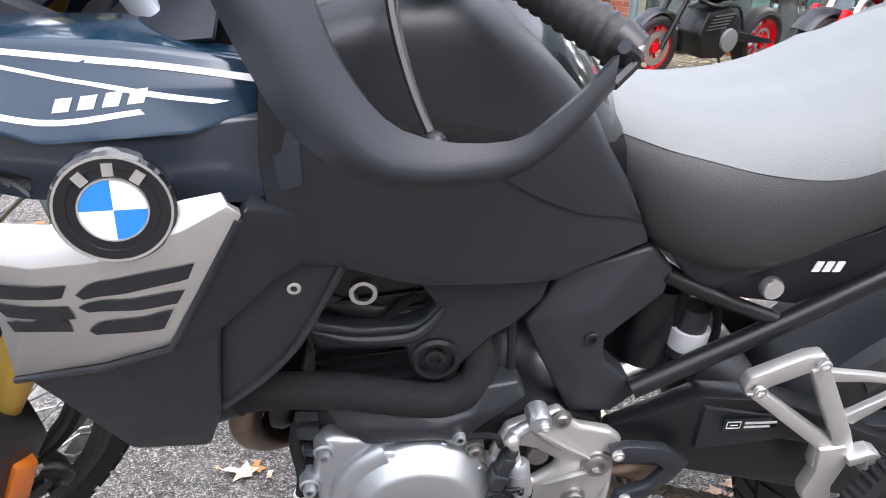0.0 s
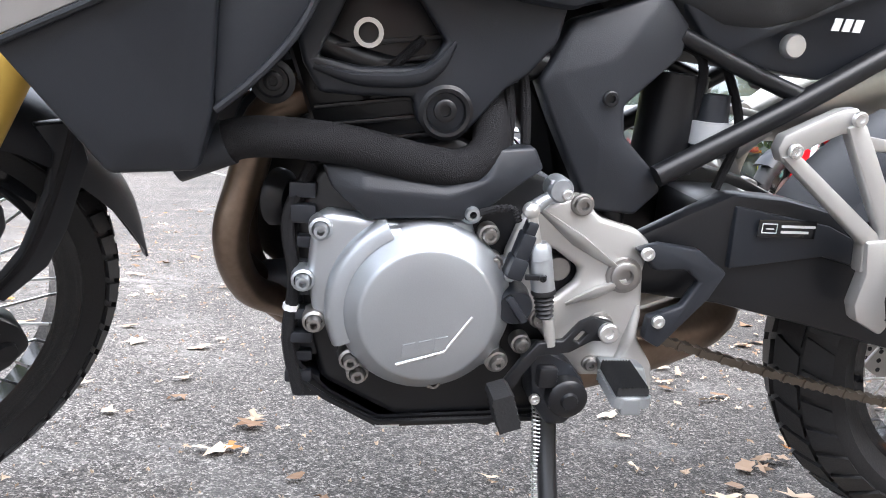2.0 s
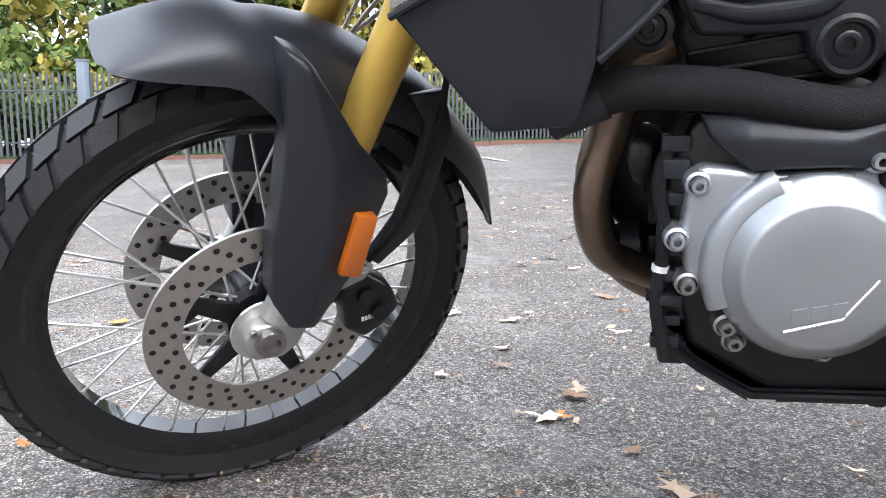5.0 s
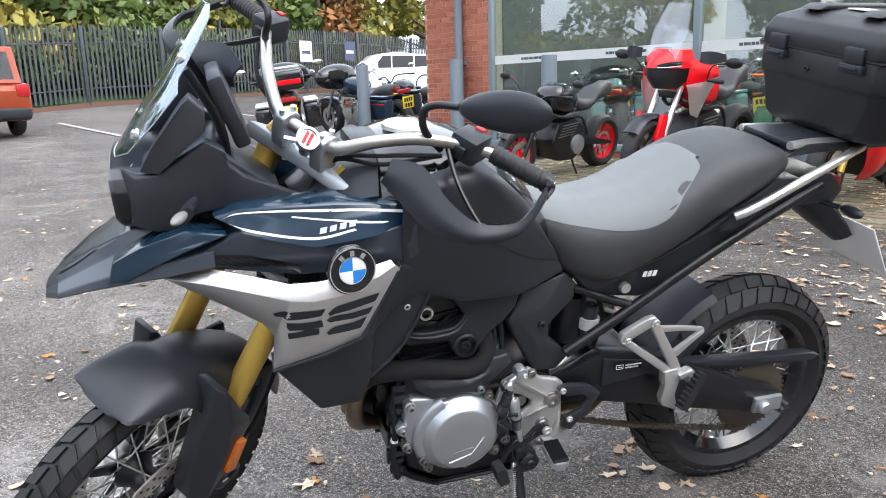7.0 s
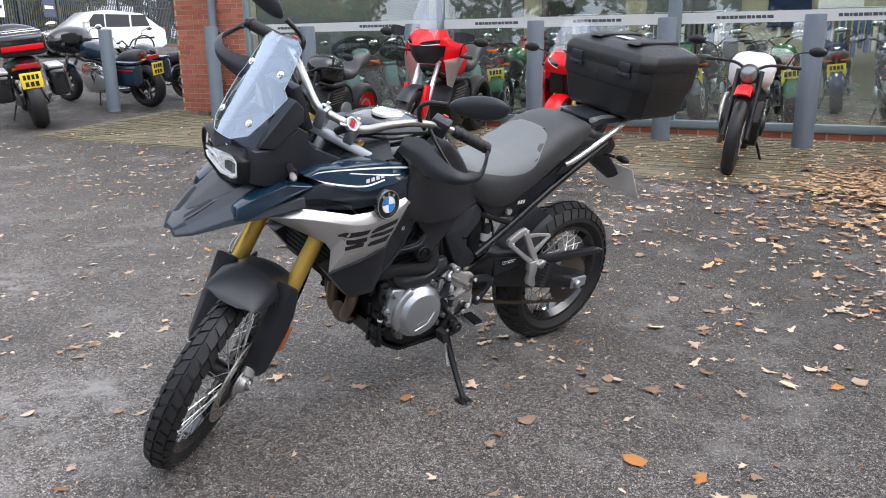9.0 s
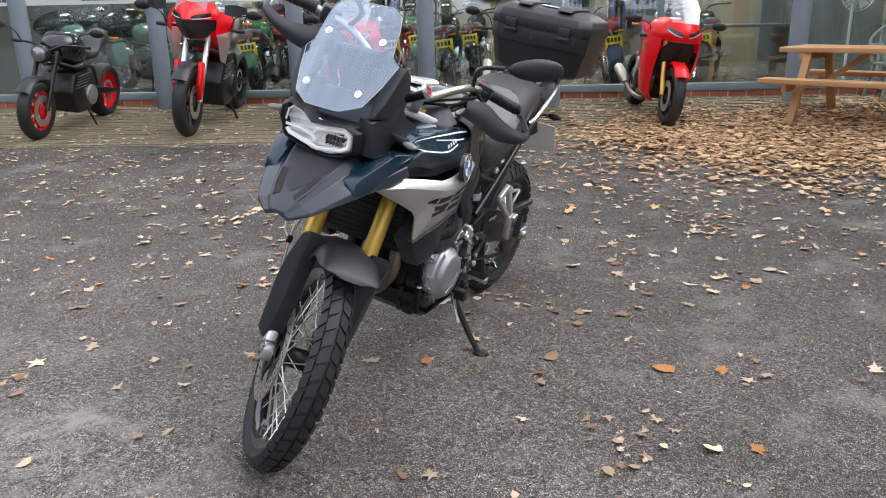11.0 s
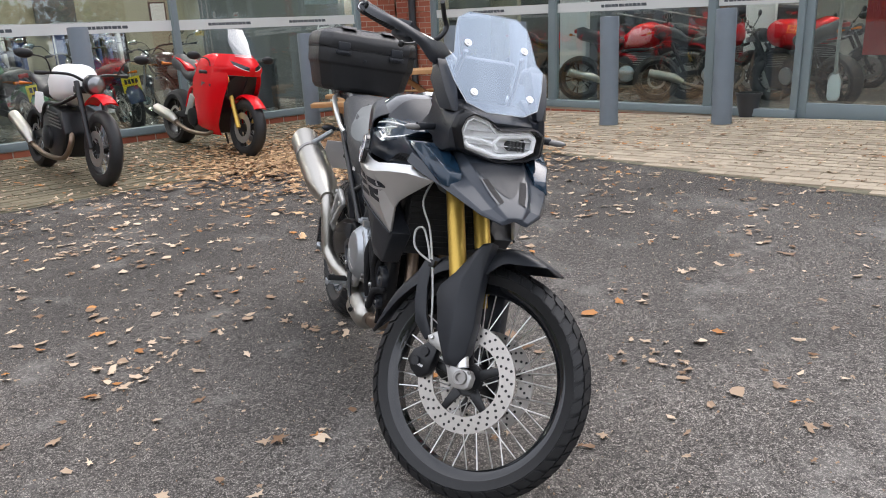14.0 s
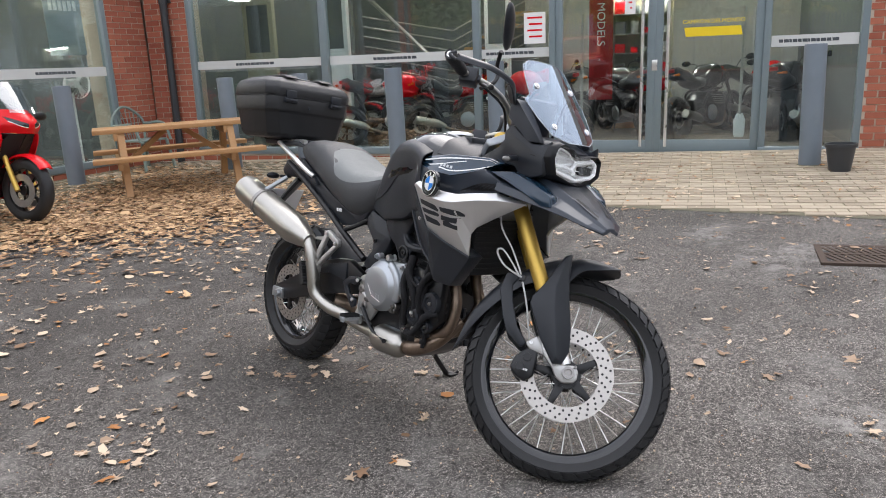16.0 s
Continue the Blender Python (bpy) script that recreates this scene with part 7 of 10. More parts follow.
part("lid_rib", join(prism([(0.90, 1.325), (0.93, 1.338), (1.16, 1.338), (1.19, 1.325)], -0.13, -0.06, 0.006), prism([(0.90, 1.325), (0.93, 1.338), (1.16, 1.338), (1.19, 1.325)], 0.06, 0.13, 0.006)), CASEBLACK, lid)
part("lid_mark", box(0.965, -0.035, 1.331, 1.01, 0.035, 1.3335, 0.0006), WHITE, lid, "pale maker's mark as a plain bar")
part("rubber_seam", join(box(CX0 - 0.002, -CW + 0.03, 1.2325, CX1 + 0.002, CW - 0.03, 1.237), box(CX0 + 0.03, -CW - 0.002, 1.2325, CX1 - 0.03, CW + 0.002, 1.237)), RUBBER, case)
for y in (-0.125, 0.125):
    la = box(CX0 - 0.014, y - 0.034, 1.205, CX0 + 0.004, y + 0.034, 1.225, 0.003)
    la = box(CX0 - 0.012, y - 0.028, 1.225, CX0 + 0.002, y + 0.028, 1.262, 0.004, la)
    la = box(CX0 - 0.020, y - 0.024, 1.212, CX0 - 0.010, y + 0.024, 1.219, 0.002, la)
    part("latch", la, PLASTIC, case, "black hinge latch")
part("case_rivet", bolt_mesh(0.008, 0.006, None, pose(CX0 + 0.004, 0.02, 1.19, 0, 0, -90)), PLASTIC, case)

# engine, exhaust, drive and stand
blk = prism([(-0.225, 0.50), (-0.20, 0.56), (-0.05, 0.60), (0.06, 0.56), (0.16, 0.50), (0.20, 0.42), (0.14, 0.33), (0.08, 0.255), (-0.10, 0.25), (-0.19, 0.30), (-0.215, 0.40)], -0.125, 0.125, 0.012)
eng = part("engine_block", blk, BLACKMETAL, bike, "black engine block")
cyl = prism([(-0.19, 0.55), (-0.24, 0.70), (-0.16, 0.78), (-0.02, 0.74), (0.02, 0.57)], -0.105, 0.105, 0.014)
part("cylinder_head", cyl, BLACKMETAL, eng, "black cylinder head")
for k in range(7):
    part("casing_rib", prism([(-0.205, 0.555 + 0.021 * k), (-0.01, 0.585 + 0.021 * k), (-0.01, 0.590 + 0.021 * k), (-0.205, 0.560 + 0.021 * k)], -0.112, 0.112, 0.001), BLACKMETAL, eng)
for s in (-1, 1):
    for z in (0.275, 0.33, 0.385):
        part("casing_lug", join(box(-0.222, s * 0.10 - 0.02, z, -0.19, s * 0.10 + 0.02, z + 0.03, 0.005), box(-0.225, s * 0.065 - 0.008, z + 0.005, -0.205, s * 0.065 + 0.008, z + 0.045, 0.003)), PLASTIC, eng)
# clutch side cover (left) and its right-hand counterpart
for s in (-1, 1):
    cov = shell([(x, s * 0.153, z) for x, z in ((-0.203, 0.500), (-0.191, 0.515), (-0.168, 0.512), (-0.108, 0.507), (-0.028, 0.513), (-0.020, 0.488), (0.002, 0.465), (0.007, 0.439), (0.021, 0.398), (0.020, 0.341), (-0.006, 0.328), (-0.072, 0.318), (-0.137, 0.334), (-0.154, 0.355), (-0.173, 0.372), (-0.201, 0.395), (-0.208, 0.447))], s * 0.118, 0.010, 0.0, 3)
    co = part("engine_cover", cov, CAST, bike, "cast aluminium engine side cover", at=pose(0.10, 0, 0.075) if s > 0 else None)
    part("round_cover", lathe([(0.100, s * 0.148), (0.0995, s * 0.160), (0.0975, s * 0.1645), (0.094, s * 0.168), (0.079, s * 0.186), (0.0765, s * 0.1885), (0.073, s * 0.190), (0.04, s * 0.1915), (0.0001, s * 0.192)], 72, False, None, Matrix.Translation((-0.075, 0, 0.409))), CAST, co, "domed clutch cover", smooth=32)
    shd = lathe([(0.092, s * 0.150), (0.092, s * 0.172), (0.104, s * 0.170), (0.111, s * 0.165), (0.1135, s * 0.158), (0.1135, s * 0.148)], 26, True, None, Matrix.Translation((-0.075, 0, 0.409)), 116, 205)
    bmesh.ops.holes_fill(shd, edges=[e for e in shd.edges if e.is_boundary], sides=0)
    part("cover_shoulder", shd, CAST, co, smooth=50)
    for rb_ in (((-0.141, 0.158, 0.497), (-0.133, 0.172, 0.463), (-0.102, 0.181, 0.474), (-0.108, 0.166, 0.503)), ((-0.092, 0.162, 0.505), (-0.082, 0.178, 0.484), (-0.066, 0.180, 0.482), (-0.058, 0.164, 0.506)), ((-0.050, 0.158, 0.508), (-0.054, 0.174, 0.482), (-0.036, 0.172, 0.474), (-0.026, 0.158, 0.494))):
        part("cover_rib", shell([(x, s * y, z) for x, y, z in rb_], s * 0.14, 0.003, 0.0), CAST, co)
    mk = bars_text(-0.106, -0.050, 0.366, 0.381, s * 0.1908, 3, 0.004, thick=0.0018)
    bmesh.ops.rotate(mk, cent=(-0.079, 0, 0.37), matrix=Matrix.Rotation(radians(-12), 3, "Y"), verts=mk.verts)
    part("cast_mark", mk, CAST, co, "raised cast lettering as bars")
    part("cast_line", tube([(-0.108, s * 0.1908, 0.352), (-0.055, s * 0.191, 0.368), (-0.026, s * 0.191, 0.410)], 0.0018, 6, 1), STEEL, co)
    for x, z in ((-0.194, 0.496), (-0.212, 0.437), (-0.199, 0.388), (-0.157, 0.342), (-0.06, 0.318), (0.014, 0.34), (0.018, 0.452), (-0.03, 0.52), (-0.148, 0.325)):
        bb = lathe([(0.014, 0.012), (0.013, -0.012), (0.010, -0.014)], 16, False)
        bb = bolt_mesh(0.0085, 0.018, bb, pose(0, -0.006, 0))
        bmesh.ops.transform(bb, matrix=pose(x, s * 0.145, z, 0, 0, 0 if s < 0 else 180), verts=bb.verts)
        part("cover_bolt", bb, CAST if z > 0.4 else DARKSTEEL, co)
# pumps, hoses and oil housing in front of the cover on the right
blk = part("pump_block", prism([(-0.300, 0.560), (-0.150, 0.590), (-0.090, 0.520), (-0.060, 0.400), (-0.070, 0.330), (-0.200, 0.320), (-0.290, 0.400)], 0.10, 0.138, 0.010), BLACKMETAL, bike, "black engine side with pumps and hoses")
for x, z, r in ((-0.255, 0.465, 0.040), (-0.165, 0.405, 0.034), (-0.160, 0.520, 0.030), (-0.240, 0.375, 0.022)):
    part("pump_cover", lathe([(r * 1.1, 0.136), (r * 1.08, 0.150), (r, 0.156), (r * 0.62, 0.158), (r * 0.55, 0.151), (0.0001, 0.151)], 28, False, None, Matrix.Translation((x, 0, z))), PLASTIC, blk)
    part("pump_bolt", bolt_mesh(0.007, 0.008, None, pose(x, 0.151, z, 0, 0, 180)), DARKSTEEL, blk)
for hs in ([(-0.30, 0.13, 0.60), (-0.24, 0.165, 0.56), (-0.205, 0.165, 0.49), (-0.20, 0.150, 0.42)], [(-0.12, 0.14, 0.60), (-0.115, 0.168, 0.53), (-0.13, 0.168, 0.46), (-0.115, 0.150, 0.36)], [(-0.29, 0.14, 0.43), (-0.25, 0.168, 0.415), (-0.19, 0.165, 0.345), (-0.12, 0.145, 0.335)]):
    part("coolant_hose", tube(hs, 0.012, 10, 5), HOSE, blk)
part("oil_housing", join(prism([(-0.075, 0.325), (0.030, 0.330), (0.048, 0.300), (0.030, 0.268), (-0.060, 0.262), (-0.082, 0.290)], 0.09, 0.150, 0.012), bmesh.new()), CAST, bike, "cast silver oil housing")
# filler cap, actuator and shift linkage on the left
oc = lathe([(0.0001, -0.180), (0.019, -0.180), (0.021, -0.176), (0.021, -0.160), (0.024, -0.150), (0.024, -0.14)], 20, False)
oc = box(-0.0045, -0.189, -0.018, 0.0045, -0.179, 0.018, 0.002, oc)
bmesh.ops.rotate(oc, cent=(0, 0, 0), matrix=Matrix.Rotation(radians(-35), 3, "Y"), verts=oc.verts)
part("oil_cap", oc, PLASTIC, bike, "black oil filler cap", at=pose(0.025, 0, 0.417))
TOPC = facets([(-0.195, -0.146, 0.566), (-0.150, -0.150, 0.567), (-0.087, -0.152, 0.557), (-0.029, -0.152, 0.552), (-0.004, -0.150, 0.591), (0.039, -0.146, 0.594), (0.051, -0.146, 0.570), (0.025, -0.152, 0.553), (-0.005, -0.156, 0.530), (-0.022, -0.158, 0.510), (-0.066, -0.160, 0.513), (-0.114, -0.160, 0.511), (-0.144, -0.158, 0.508), (-0.183, -0.150, 0.540), (-0.150, -0.163, 0.543), (-0.060, -0.165, 0.538), (-0.010, -0.162, 0.560)],
              [(0, 1, 14, 13), (1, 2, 15, 14), (2, 3, 16, 15), (3, 4, 16), (4, 5, 6, 7, 16), (7, 8, 9, 15, 16), (9, 10, 11, 14, 15), (11, 12, 13, 14)], -0.115, 0.004)
part("cylinder_cover", TOPC, GREYPLASTIC, bike, "dark grey plastic cover above the clutch")
part("coolant_hose", tube([(-0.34, -0.145, 0.565), (-0.30, -0.148, 0.582), (-0.26, -0.15, 0.592), (-0.175, -0.148, 0.588), (-0.085, -0.145, 0.570), (-0.04, -0.14, 0.567), (-0.01, -0.13, 0.590), (-0.008, -0.10, 0.64)], 0.022, 16, 6), HOSE, bike, "thick black sleeved hose")
part("coolant_hose_end", tube([(-0.345, -0.143, 0.562), (-0.29, -0.148, 0.585)], 0.024, 16, 1), PLASTIC, bike)
lk = tube([(0.032, -0.180, 0.528), (0.041, -0.180, 0.494)], 0.0062, 10, 1)
bmesh.ops.create_uvsphere(lk, u_segments=14, v_segments=10, radius=0.0098, matrix=Matrix.Translation((0.031, -0.180, 0.531)))
lko = part("shift_rod", lk, STEEL, bike, "gear shift rod with a sensor")
part("lower_rod", tube([(0.064, -0.180, 0.406), (0.071, -0.180, 0.372)], 0.0065, 10, 1), STEEL, lko)
part("shift_sensor", join(tube([(0.0435, -0.180, 0.495), (0.0445, -0.180, 0.489), (0.0545, -0.180, 0.440)], [0.009, 0.0135, 0.0135], 20, 1), tube([(0.046, -0.180, 0.478), (0.0465, -0.180, 0.4755)], 0.0140, 20, 1)), CAST, lko, "silver cylinder")
part("sensor_clamp", join(box(0.028, -0.197, 0.456, 0.052, -0.192, 0.462, 0.001), bolt_mesh(0.004, 0.004, None, pose(0.047, -0.197, 0.459))), BLACKMETAL, lko)
bp0 = Vector((0.0545, -0.180, 0.441))
bl = tube([bp0 + Vector((0.00045, 0, -0.0027)) * k for k in range(14)], [0.0140, 0.0145, 0.0140] + [(0.0122 if k % 2 else 0.0092) - 0.0002 * k for k in range(11)], 14, 1)
part("sensor_boot", bl, RUBBER, lko)
plg = box(-0.008, -0.012, -0.014, 0.008, 0.012, 0.016, 0.003)
plg = box(-0.010, -0.014, -0.038, 0.010, 0.014, -0.012, 0.004, plg)
plg = box(-0.006, -0.010, 0.014, 0.006, 0.010, 0.030, 0.003, plg)
part("sensor_plug", plg, PLASTIC, lko, at=pose(0.027, -0.178, 0.490, 0, 16, 0))
wp = curve([(0.020, -0.176, 0.516), (0.013, -0.172, 0.529), (-0.006, -0.168, 0.528), (-0.030, -0.162, 0.518)], 9)
part("sensor_wire", tube(wp, [0.0046 if k % 2 else 0.0036 for k in range(len(wp))], 8, 1), HOSE, lko, "corrugated black sleeve")
sl = tube([(0.035, -0.170, 0.530), (0.050, -0.168, 0.541), (0.064, -0.166, 0.546)], [0.009, 0.0075, 0.0085], 10, 4)
sl = lathe([(0.0001, -0.178), (0.012, -0.178), (0.0145, -0.174), (0.0145, -0.150), (0.0001, -0.150)], 18, False, sl, Matrix.Translation((0.064, 0, 0.553)))
sl = box(0.050, -0.176, 0.552, 0.066, -0.155, 0.565, 0.004, sl)
part("shift_lever_arm", sl, CAST, lko)
part("arm_bolt", bolt_mesh(0.006, 0.005, None, pose(0.070, -0.178, 0.549)), STEEL, lko)
gl = pierced([(0.016, 0.322), (0.035, 0.351), (0.055, 0.376), (0.085, 0.379), (0.103, 0.401), (0.118, 0.408), (0.142, 0.402), (0.148, 0.390), (0.141, 0.378), (0.120, 0.379), (0.094, 0.364), (0.058, 0.360), (0.042, 0.337), (0.028, 0.312)], [[(0.096, 0.380), (0.106, 0.392), (0.113, 0.388), (0.104, 0.376)]], -0.184, -0.174, 0.002)
glo = part("gear_lever", gl, BLACKMETAL, bike, "black gear lever")
part("lever_pivot", bolt_mesh(0.012, 0.008, None, pose(0.136, -0.184, 0.391)), STEEL, glo)
gt = prism([(-0.0125, -0.022), (0.0125, -0.022)] + [(0.0135 if k % 2 else 0.0115, -0.019 + 0.0042 * k) for k in range(10)] + [(0.010, 0.022), (-0.010, 0.022)] + [(-0.0135 if k % 2 else -0.0115, 0.019 - 0.0042 * k) for k in range(10)], -0.222, -0.180, 0.0)
part("gear_toe_peg", gt, RUBBER, glo, "ribbed rubber toe peg", at=pose(0.016, 0, 0.306, 0, -18, 0))
for x, z in ((0.042, 0.364), (0.016, 0.342), (-0.008, 0.496), (-0.001, 0.463)):
    part("casing_bolt", bolt_mesh(0.0085, 0.010, lathe([(0.0125, 0.014), (0.012, -0.002), (0.0095, -0.003)], 16, False), pose(0, 0, 0)), DARKSTEEL, bike, at=pose(x, -0.158, z))
part("brake_pedal", tube([(0.13, 0.165, 0.38), (0.05, 0.175, 0.31), (-0.03, 0.18, 0.285), (-0.06, 0.195, 0.285)], [0.01, 0.008, 0.007, 0.009], 8, 4), BLACKMETAL, bike)
# side stand
sd = tube([(0.092, -0.135, 0.32), (0.088, -0.150, 0.25), (0.084, -0.215, 0.155), (0.078, -0.292, 0.064)], [0.014, 0.013, 0.0115, 0.0115], 12, 5)
sdo = part("side_stand", sd, BLACKMETAL, bike, "black side stand, folded out")
smt = part("stand_mount", prism([(0.050, 0.352), (0.075, 0.358), (0.102, 0.345), (0.124, 0.318), (0.122, 0.290), (0.106, 0.262), (0.080, 0.262), (0.060, 0.290)], -0.172, -0.118, 0.008), PLASTIC, sdo)
part("stand_sensor", lathe([(0.0001, -0.196), (0.009, -0.196), (0.011, -0.192), (0.020, -0.191), (0.024, -0.187), (0.025, -0.165)], 24, False, None, Matrix.Translation((0.098, 0, 0.306))), BLACKMETAL, smt, "round black stand switch")
part("sensor_lug", box(0.060, -0.186, 0.318, 0.084, -0.160, 0.345, 0.005), BLACKMETAL, smt)
part("lug_bolt", bolt_mesh(0.0065, 0.006, None, pose(0.060, -0.176, 0.302)), STEEL, smt)
part("stand_foot", join(box(0.045, -0.335, 0.058, 0.098, -0.285, 0.068, 0.003), tube([(0.08, -0.290, 0.065), (0.066, -0.33, 0.062), (0.062, -0.345, 0.075)], 0.007, 8, 3)), BLACKMETAL, sdo)
pts = []
for i in range(150):
    u = i / 149
    c = Vector((0.075, -0.14, 0.285)).lerp(Vector((0.073, -0.195, 0.155)), u)
    pts.append(c + Vector((math.cos(i * 1.26), math.sin(i * 1.26) * 0.9, 0)) * 0.0062)
part("stand_spring", tube(pts, 0.0012, 5, 1), STEEL, sdo, "steel return spring")
part("stand_spring", tube([p + Vector((0.013, 0.004, 0)) for p in pts], 0.0012, 5, 1), STEEL, sdo)
# skid plate
sk = bmesh.new()
prof = [(-0.222, 0.36), (-0.216, 0.30), (-0.18, 0.265), (-0.12, 0.230), (0.09, 0.236)]
rows_ = []
for x, z in prof:
    rows_.append([sk.verts.new((x, y, zz)) for y, zz in ((-0.128, z + 0.022), (-0.12, z + 0.004), (-0.08, z - 0.004), (0.08, z - 0.004), (0.12, z + 0.004), (0.128, z + 0.022))])
for A, B in zip(rows_, rows_[1:]):
    for k in range(5):
        sk.faces.new((A[k], A[k + 1], B[k + 1], B[k]))
bmesh.ops.recalc_face_normals(sk, faces=sk.faces)
bmesh.ops.solidify(sk, geom=sk.faces[:], thickness=0.004)
sko = part("skid_plate", sk, BLACKMETAL, bike, "black skid plate under the engine")
part("skid_lip", tube([(-0.223, -0.126, 0.372), (-0.217, -0.129, 0.305), (-0.18, -0.13, 0.278), (-0.12, -0.13, 0.246), (0.09, -0.13, 0.252)], 0.004, 6, 1), BLACKMETAL, sko)
part("skid_slot", box(-0.122, -0.1275, 0.238, -0.092, -0.1245, 0.246, 0.001), WHITE, sko, "pale drain slot")
for x, y, z in ((-0.05, -0.10, 0.27), (0.02, -0.10, 0.26)):
    part("sump_stay", tube([(x, y, z - 0.03), (x, y, z + 0.05)], 0.012, 10, 1), PLASTIC, sko)
# exhaust: two headers, box, link pipe, silencer on the right
for y0, y1 in ((-0.055, 0.02), (0.055, 0.07)):
    hd = tube([(-0.215, y0, 0.63), (-0.262, y0, 0.60), (-0.282, y0, 0.53), (-0.300, y0 * 1.1, 0.455), (-0.285, (y0 + y1) / 2 + 0.01, 0.375), (-0.235, y1 + 0.02, 0.335), (-0.16, y1 + 0.04, 0.30)], 0.0215, 16, 6)
    part("exhaust_header", hd, HEADER, bike, "heat-tinted steel header pipe")
part("exhaust_collector", tube([(-0.30, 0.02, 0.40), (-0.24, 0.085, 0.315), (-0.14, 0.115, 0.268), (-0.06, 0.122, 0.272)], [0.02, 0.027, 0.029, 0.03], 16, 6), HEADER, bike)
cat = tube([(-0.115, 0.132, 0.268), (-0.085, 0.134, 0.270), (0.03, 0.134, 0.276), (0.065, 0.128, 0.278)], [0.03, 0.052, 0.054, 0.03], 20, 3)
part("exhaust_box", cat, STAINLESS, bike, "bright steel exhaust box")
part("exhaust_link", tube([(0.06, 0.118, 0.278), (0.16, 0.12, 0.285), (0.28, 0.14, 0.315), (0.37, 0.165, 0.335), (0.44, 0.19, 0.385), (0.455, 0.20, 0.47), (0.475, 0.205, 0.56), (0.52, 0.205, 0.625)], 0.026, 16, 6), STAINLESS, bike, "steel link pipe")
part("collector_pipe", tube([(0.09, -0.05, 0.285), (0.22, -0.04, 0.31), (0.36, 0.02, 0.33), (0.42, 0.10, 0.345)], 0.045, 16, 5), HEADER, bike, "brown heat-tinted silencer under the swingarm")
MA_, MB_ = Vector((0.49, 0.205, 0.60)), Vector((1.02, 0.235, 0.79))
dm = (MB_ - MA_).normalized()
muf = tube([MA_, MA_ + dm * 0.05, MA_ + dm * 0.12, MB_ - dm * 0.02, MB_], [0.032, 0.048, 0.066, 0.066, 0.060], 28, 1)
mfo = part("silencer", muf, STAINLESS, bike, "brushed stainless silencer")
part("silencer_cap", tube([MB_ - dm * 0.004, MB_ + dm * 0.012], [0.060, 0.048], 28, 1), BLACKMETAL, mfo)
part("silencer_band", tube([MA_ + dm * 0.38, MA_ + dm * 0.40], 0.069, 28, 1), DARKSTEEL, mfo)
part("silencer_hanger", tube([MA_ + dm * 0.39 + Vector((0, 0, 0.06)), Vector((0.80, 0.15, 0.86))], 0.011, 8, 1), CAST, mfo)
# swingarm, chain, hugger, shock
for s in (-1, 1):
    sa = shell([(0.175, s * 0.120, 0.485), (0.25, s * 0.128, 0.525), (0.292, s * 0.135, 0.548), (0.36, s * 0.138, 0.545), (0.43, s * 0.140, 0.530), (0.56, s * 0.142, 0.475), (0.80, s * 0.140, 0.372), (0.87, s * 0.138, 0.345), (0.87, s * 0.138, 0.295), (0.80, s * 0.138, 0.288), (0.60, s * 0.138, 0.335), (0.42, s * 0.134, 0.380), (0.30, s * 0.128, 0.405), (0.19, s * 0.120, 0.415)], s * 0.095, 0.008, 0.004)
    sao = part("swingarm", sa, BLACKMETAL, bike, "black box-section swingarm")
    part("swingarm_rib", shell([(0.295, s * 0.139, 0.535), (0.42, s * 0.144, 0.515), (0.56, s * 0.146, 0.455), (0.56, s * 0.145, 0.44), (0.42, s * 0.142, 0.475), (0.30, s * 0.137, 0.455)], s * 0.12, 0.004), PLASTIC, sao)
    part("axle_block", join(box(0.775, s * 0.138 - 0.012, 0.295, 0.865, s * 0.138 + 0.012, 0.342, 0.006), lathe([(0.0001, s * 0.168), (0.014, s * 0.168), (0.019, s * 0.162), (0.019, s * 0.148), (0.024, s * 0.148)], 18, False, None, Matrix.Translation((0.80, 0, 0.318)))), CAST, sao, "silver axle block and nut")
part("swingarm_bridge", box(0.30, -0.10, 0.44, 0.42, 0.10, 0.52, 0.015), BLACKMETAL, bike)
wl = part("warning_label", box(0.322, -0.1475, 0.500, 0.398, -0.1462, 0.522, 0.0004), GLOSS, bike, "small black label with white marks")
for z_, x1_ in ((0.513, 0.396), (0.506, 0.388)):
    part("label_mark", box(0.352, -0.1487, z_, x1_, -0.1475, z_ + 0.003), WHITE, wl, "line of small print as a bar")
part("label_icon", join(tube([(0.327, -0.148, 0.506), (0.346, -0.148, 0.506), (0.346, -0.148, 0.517), (0.327, -0.148, 0.517), (0.327, -0.148, 0.506)], 0.0008, 5, 1), tube([(0.332, -0.148, 0.511), (0.342, -0.148, 0.511)], 0.0008, 5, 1)), WHITE, wl)
FS, RS = Vector((0.19, -0.098, 0.40)), Vector((0.80, -0.098, 0.318))
links = []
for (a, b) in ((FS + Vector((0.0, 0, 0.038)), RS + Vector((0, 0, 0.105))), (FS + Vector((0, 0, -0.038)), RS + Vector((0, 0, -0.105)))):
    n = 38
    sag = -0.012 if a.z < 0.40 else 0
    for k in range(n):
        u = k / n
        c = a.lerp(b, (k + 0.5) / n) + Vector((0, 0, sag * math.sin(math.pi * u)))
        ang = math.degrees(math.atan2(b.z - a.z, b.x - a.x))
        links.append((c, ang, k % 2))
ch = None
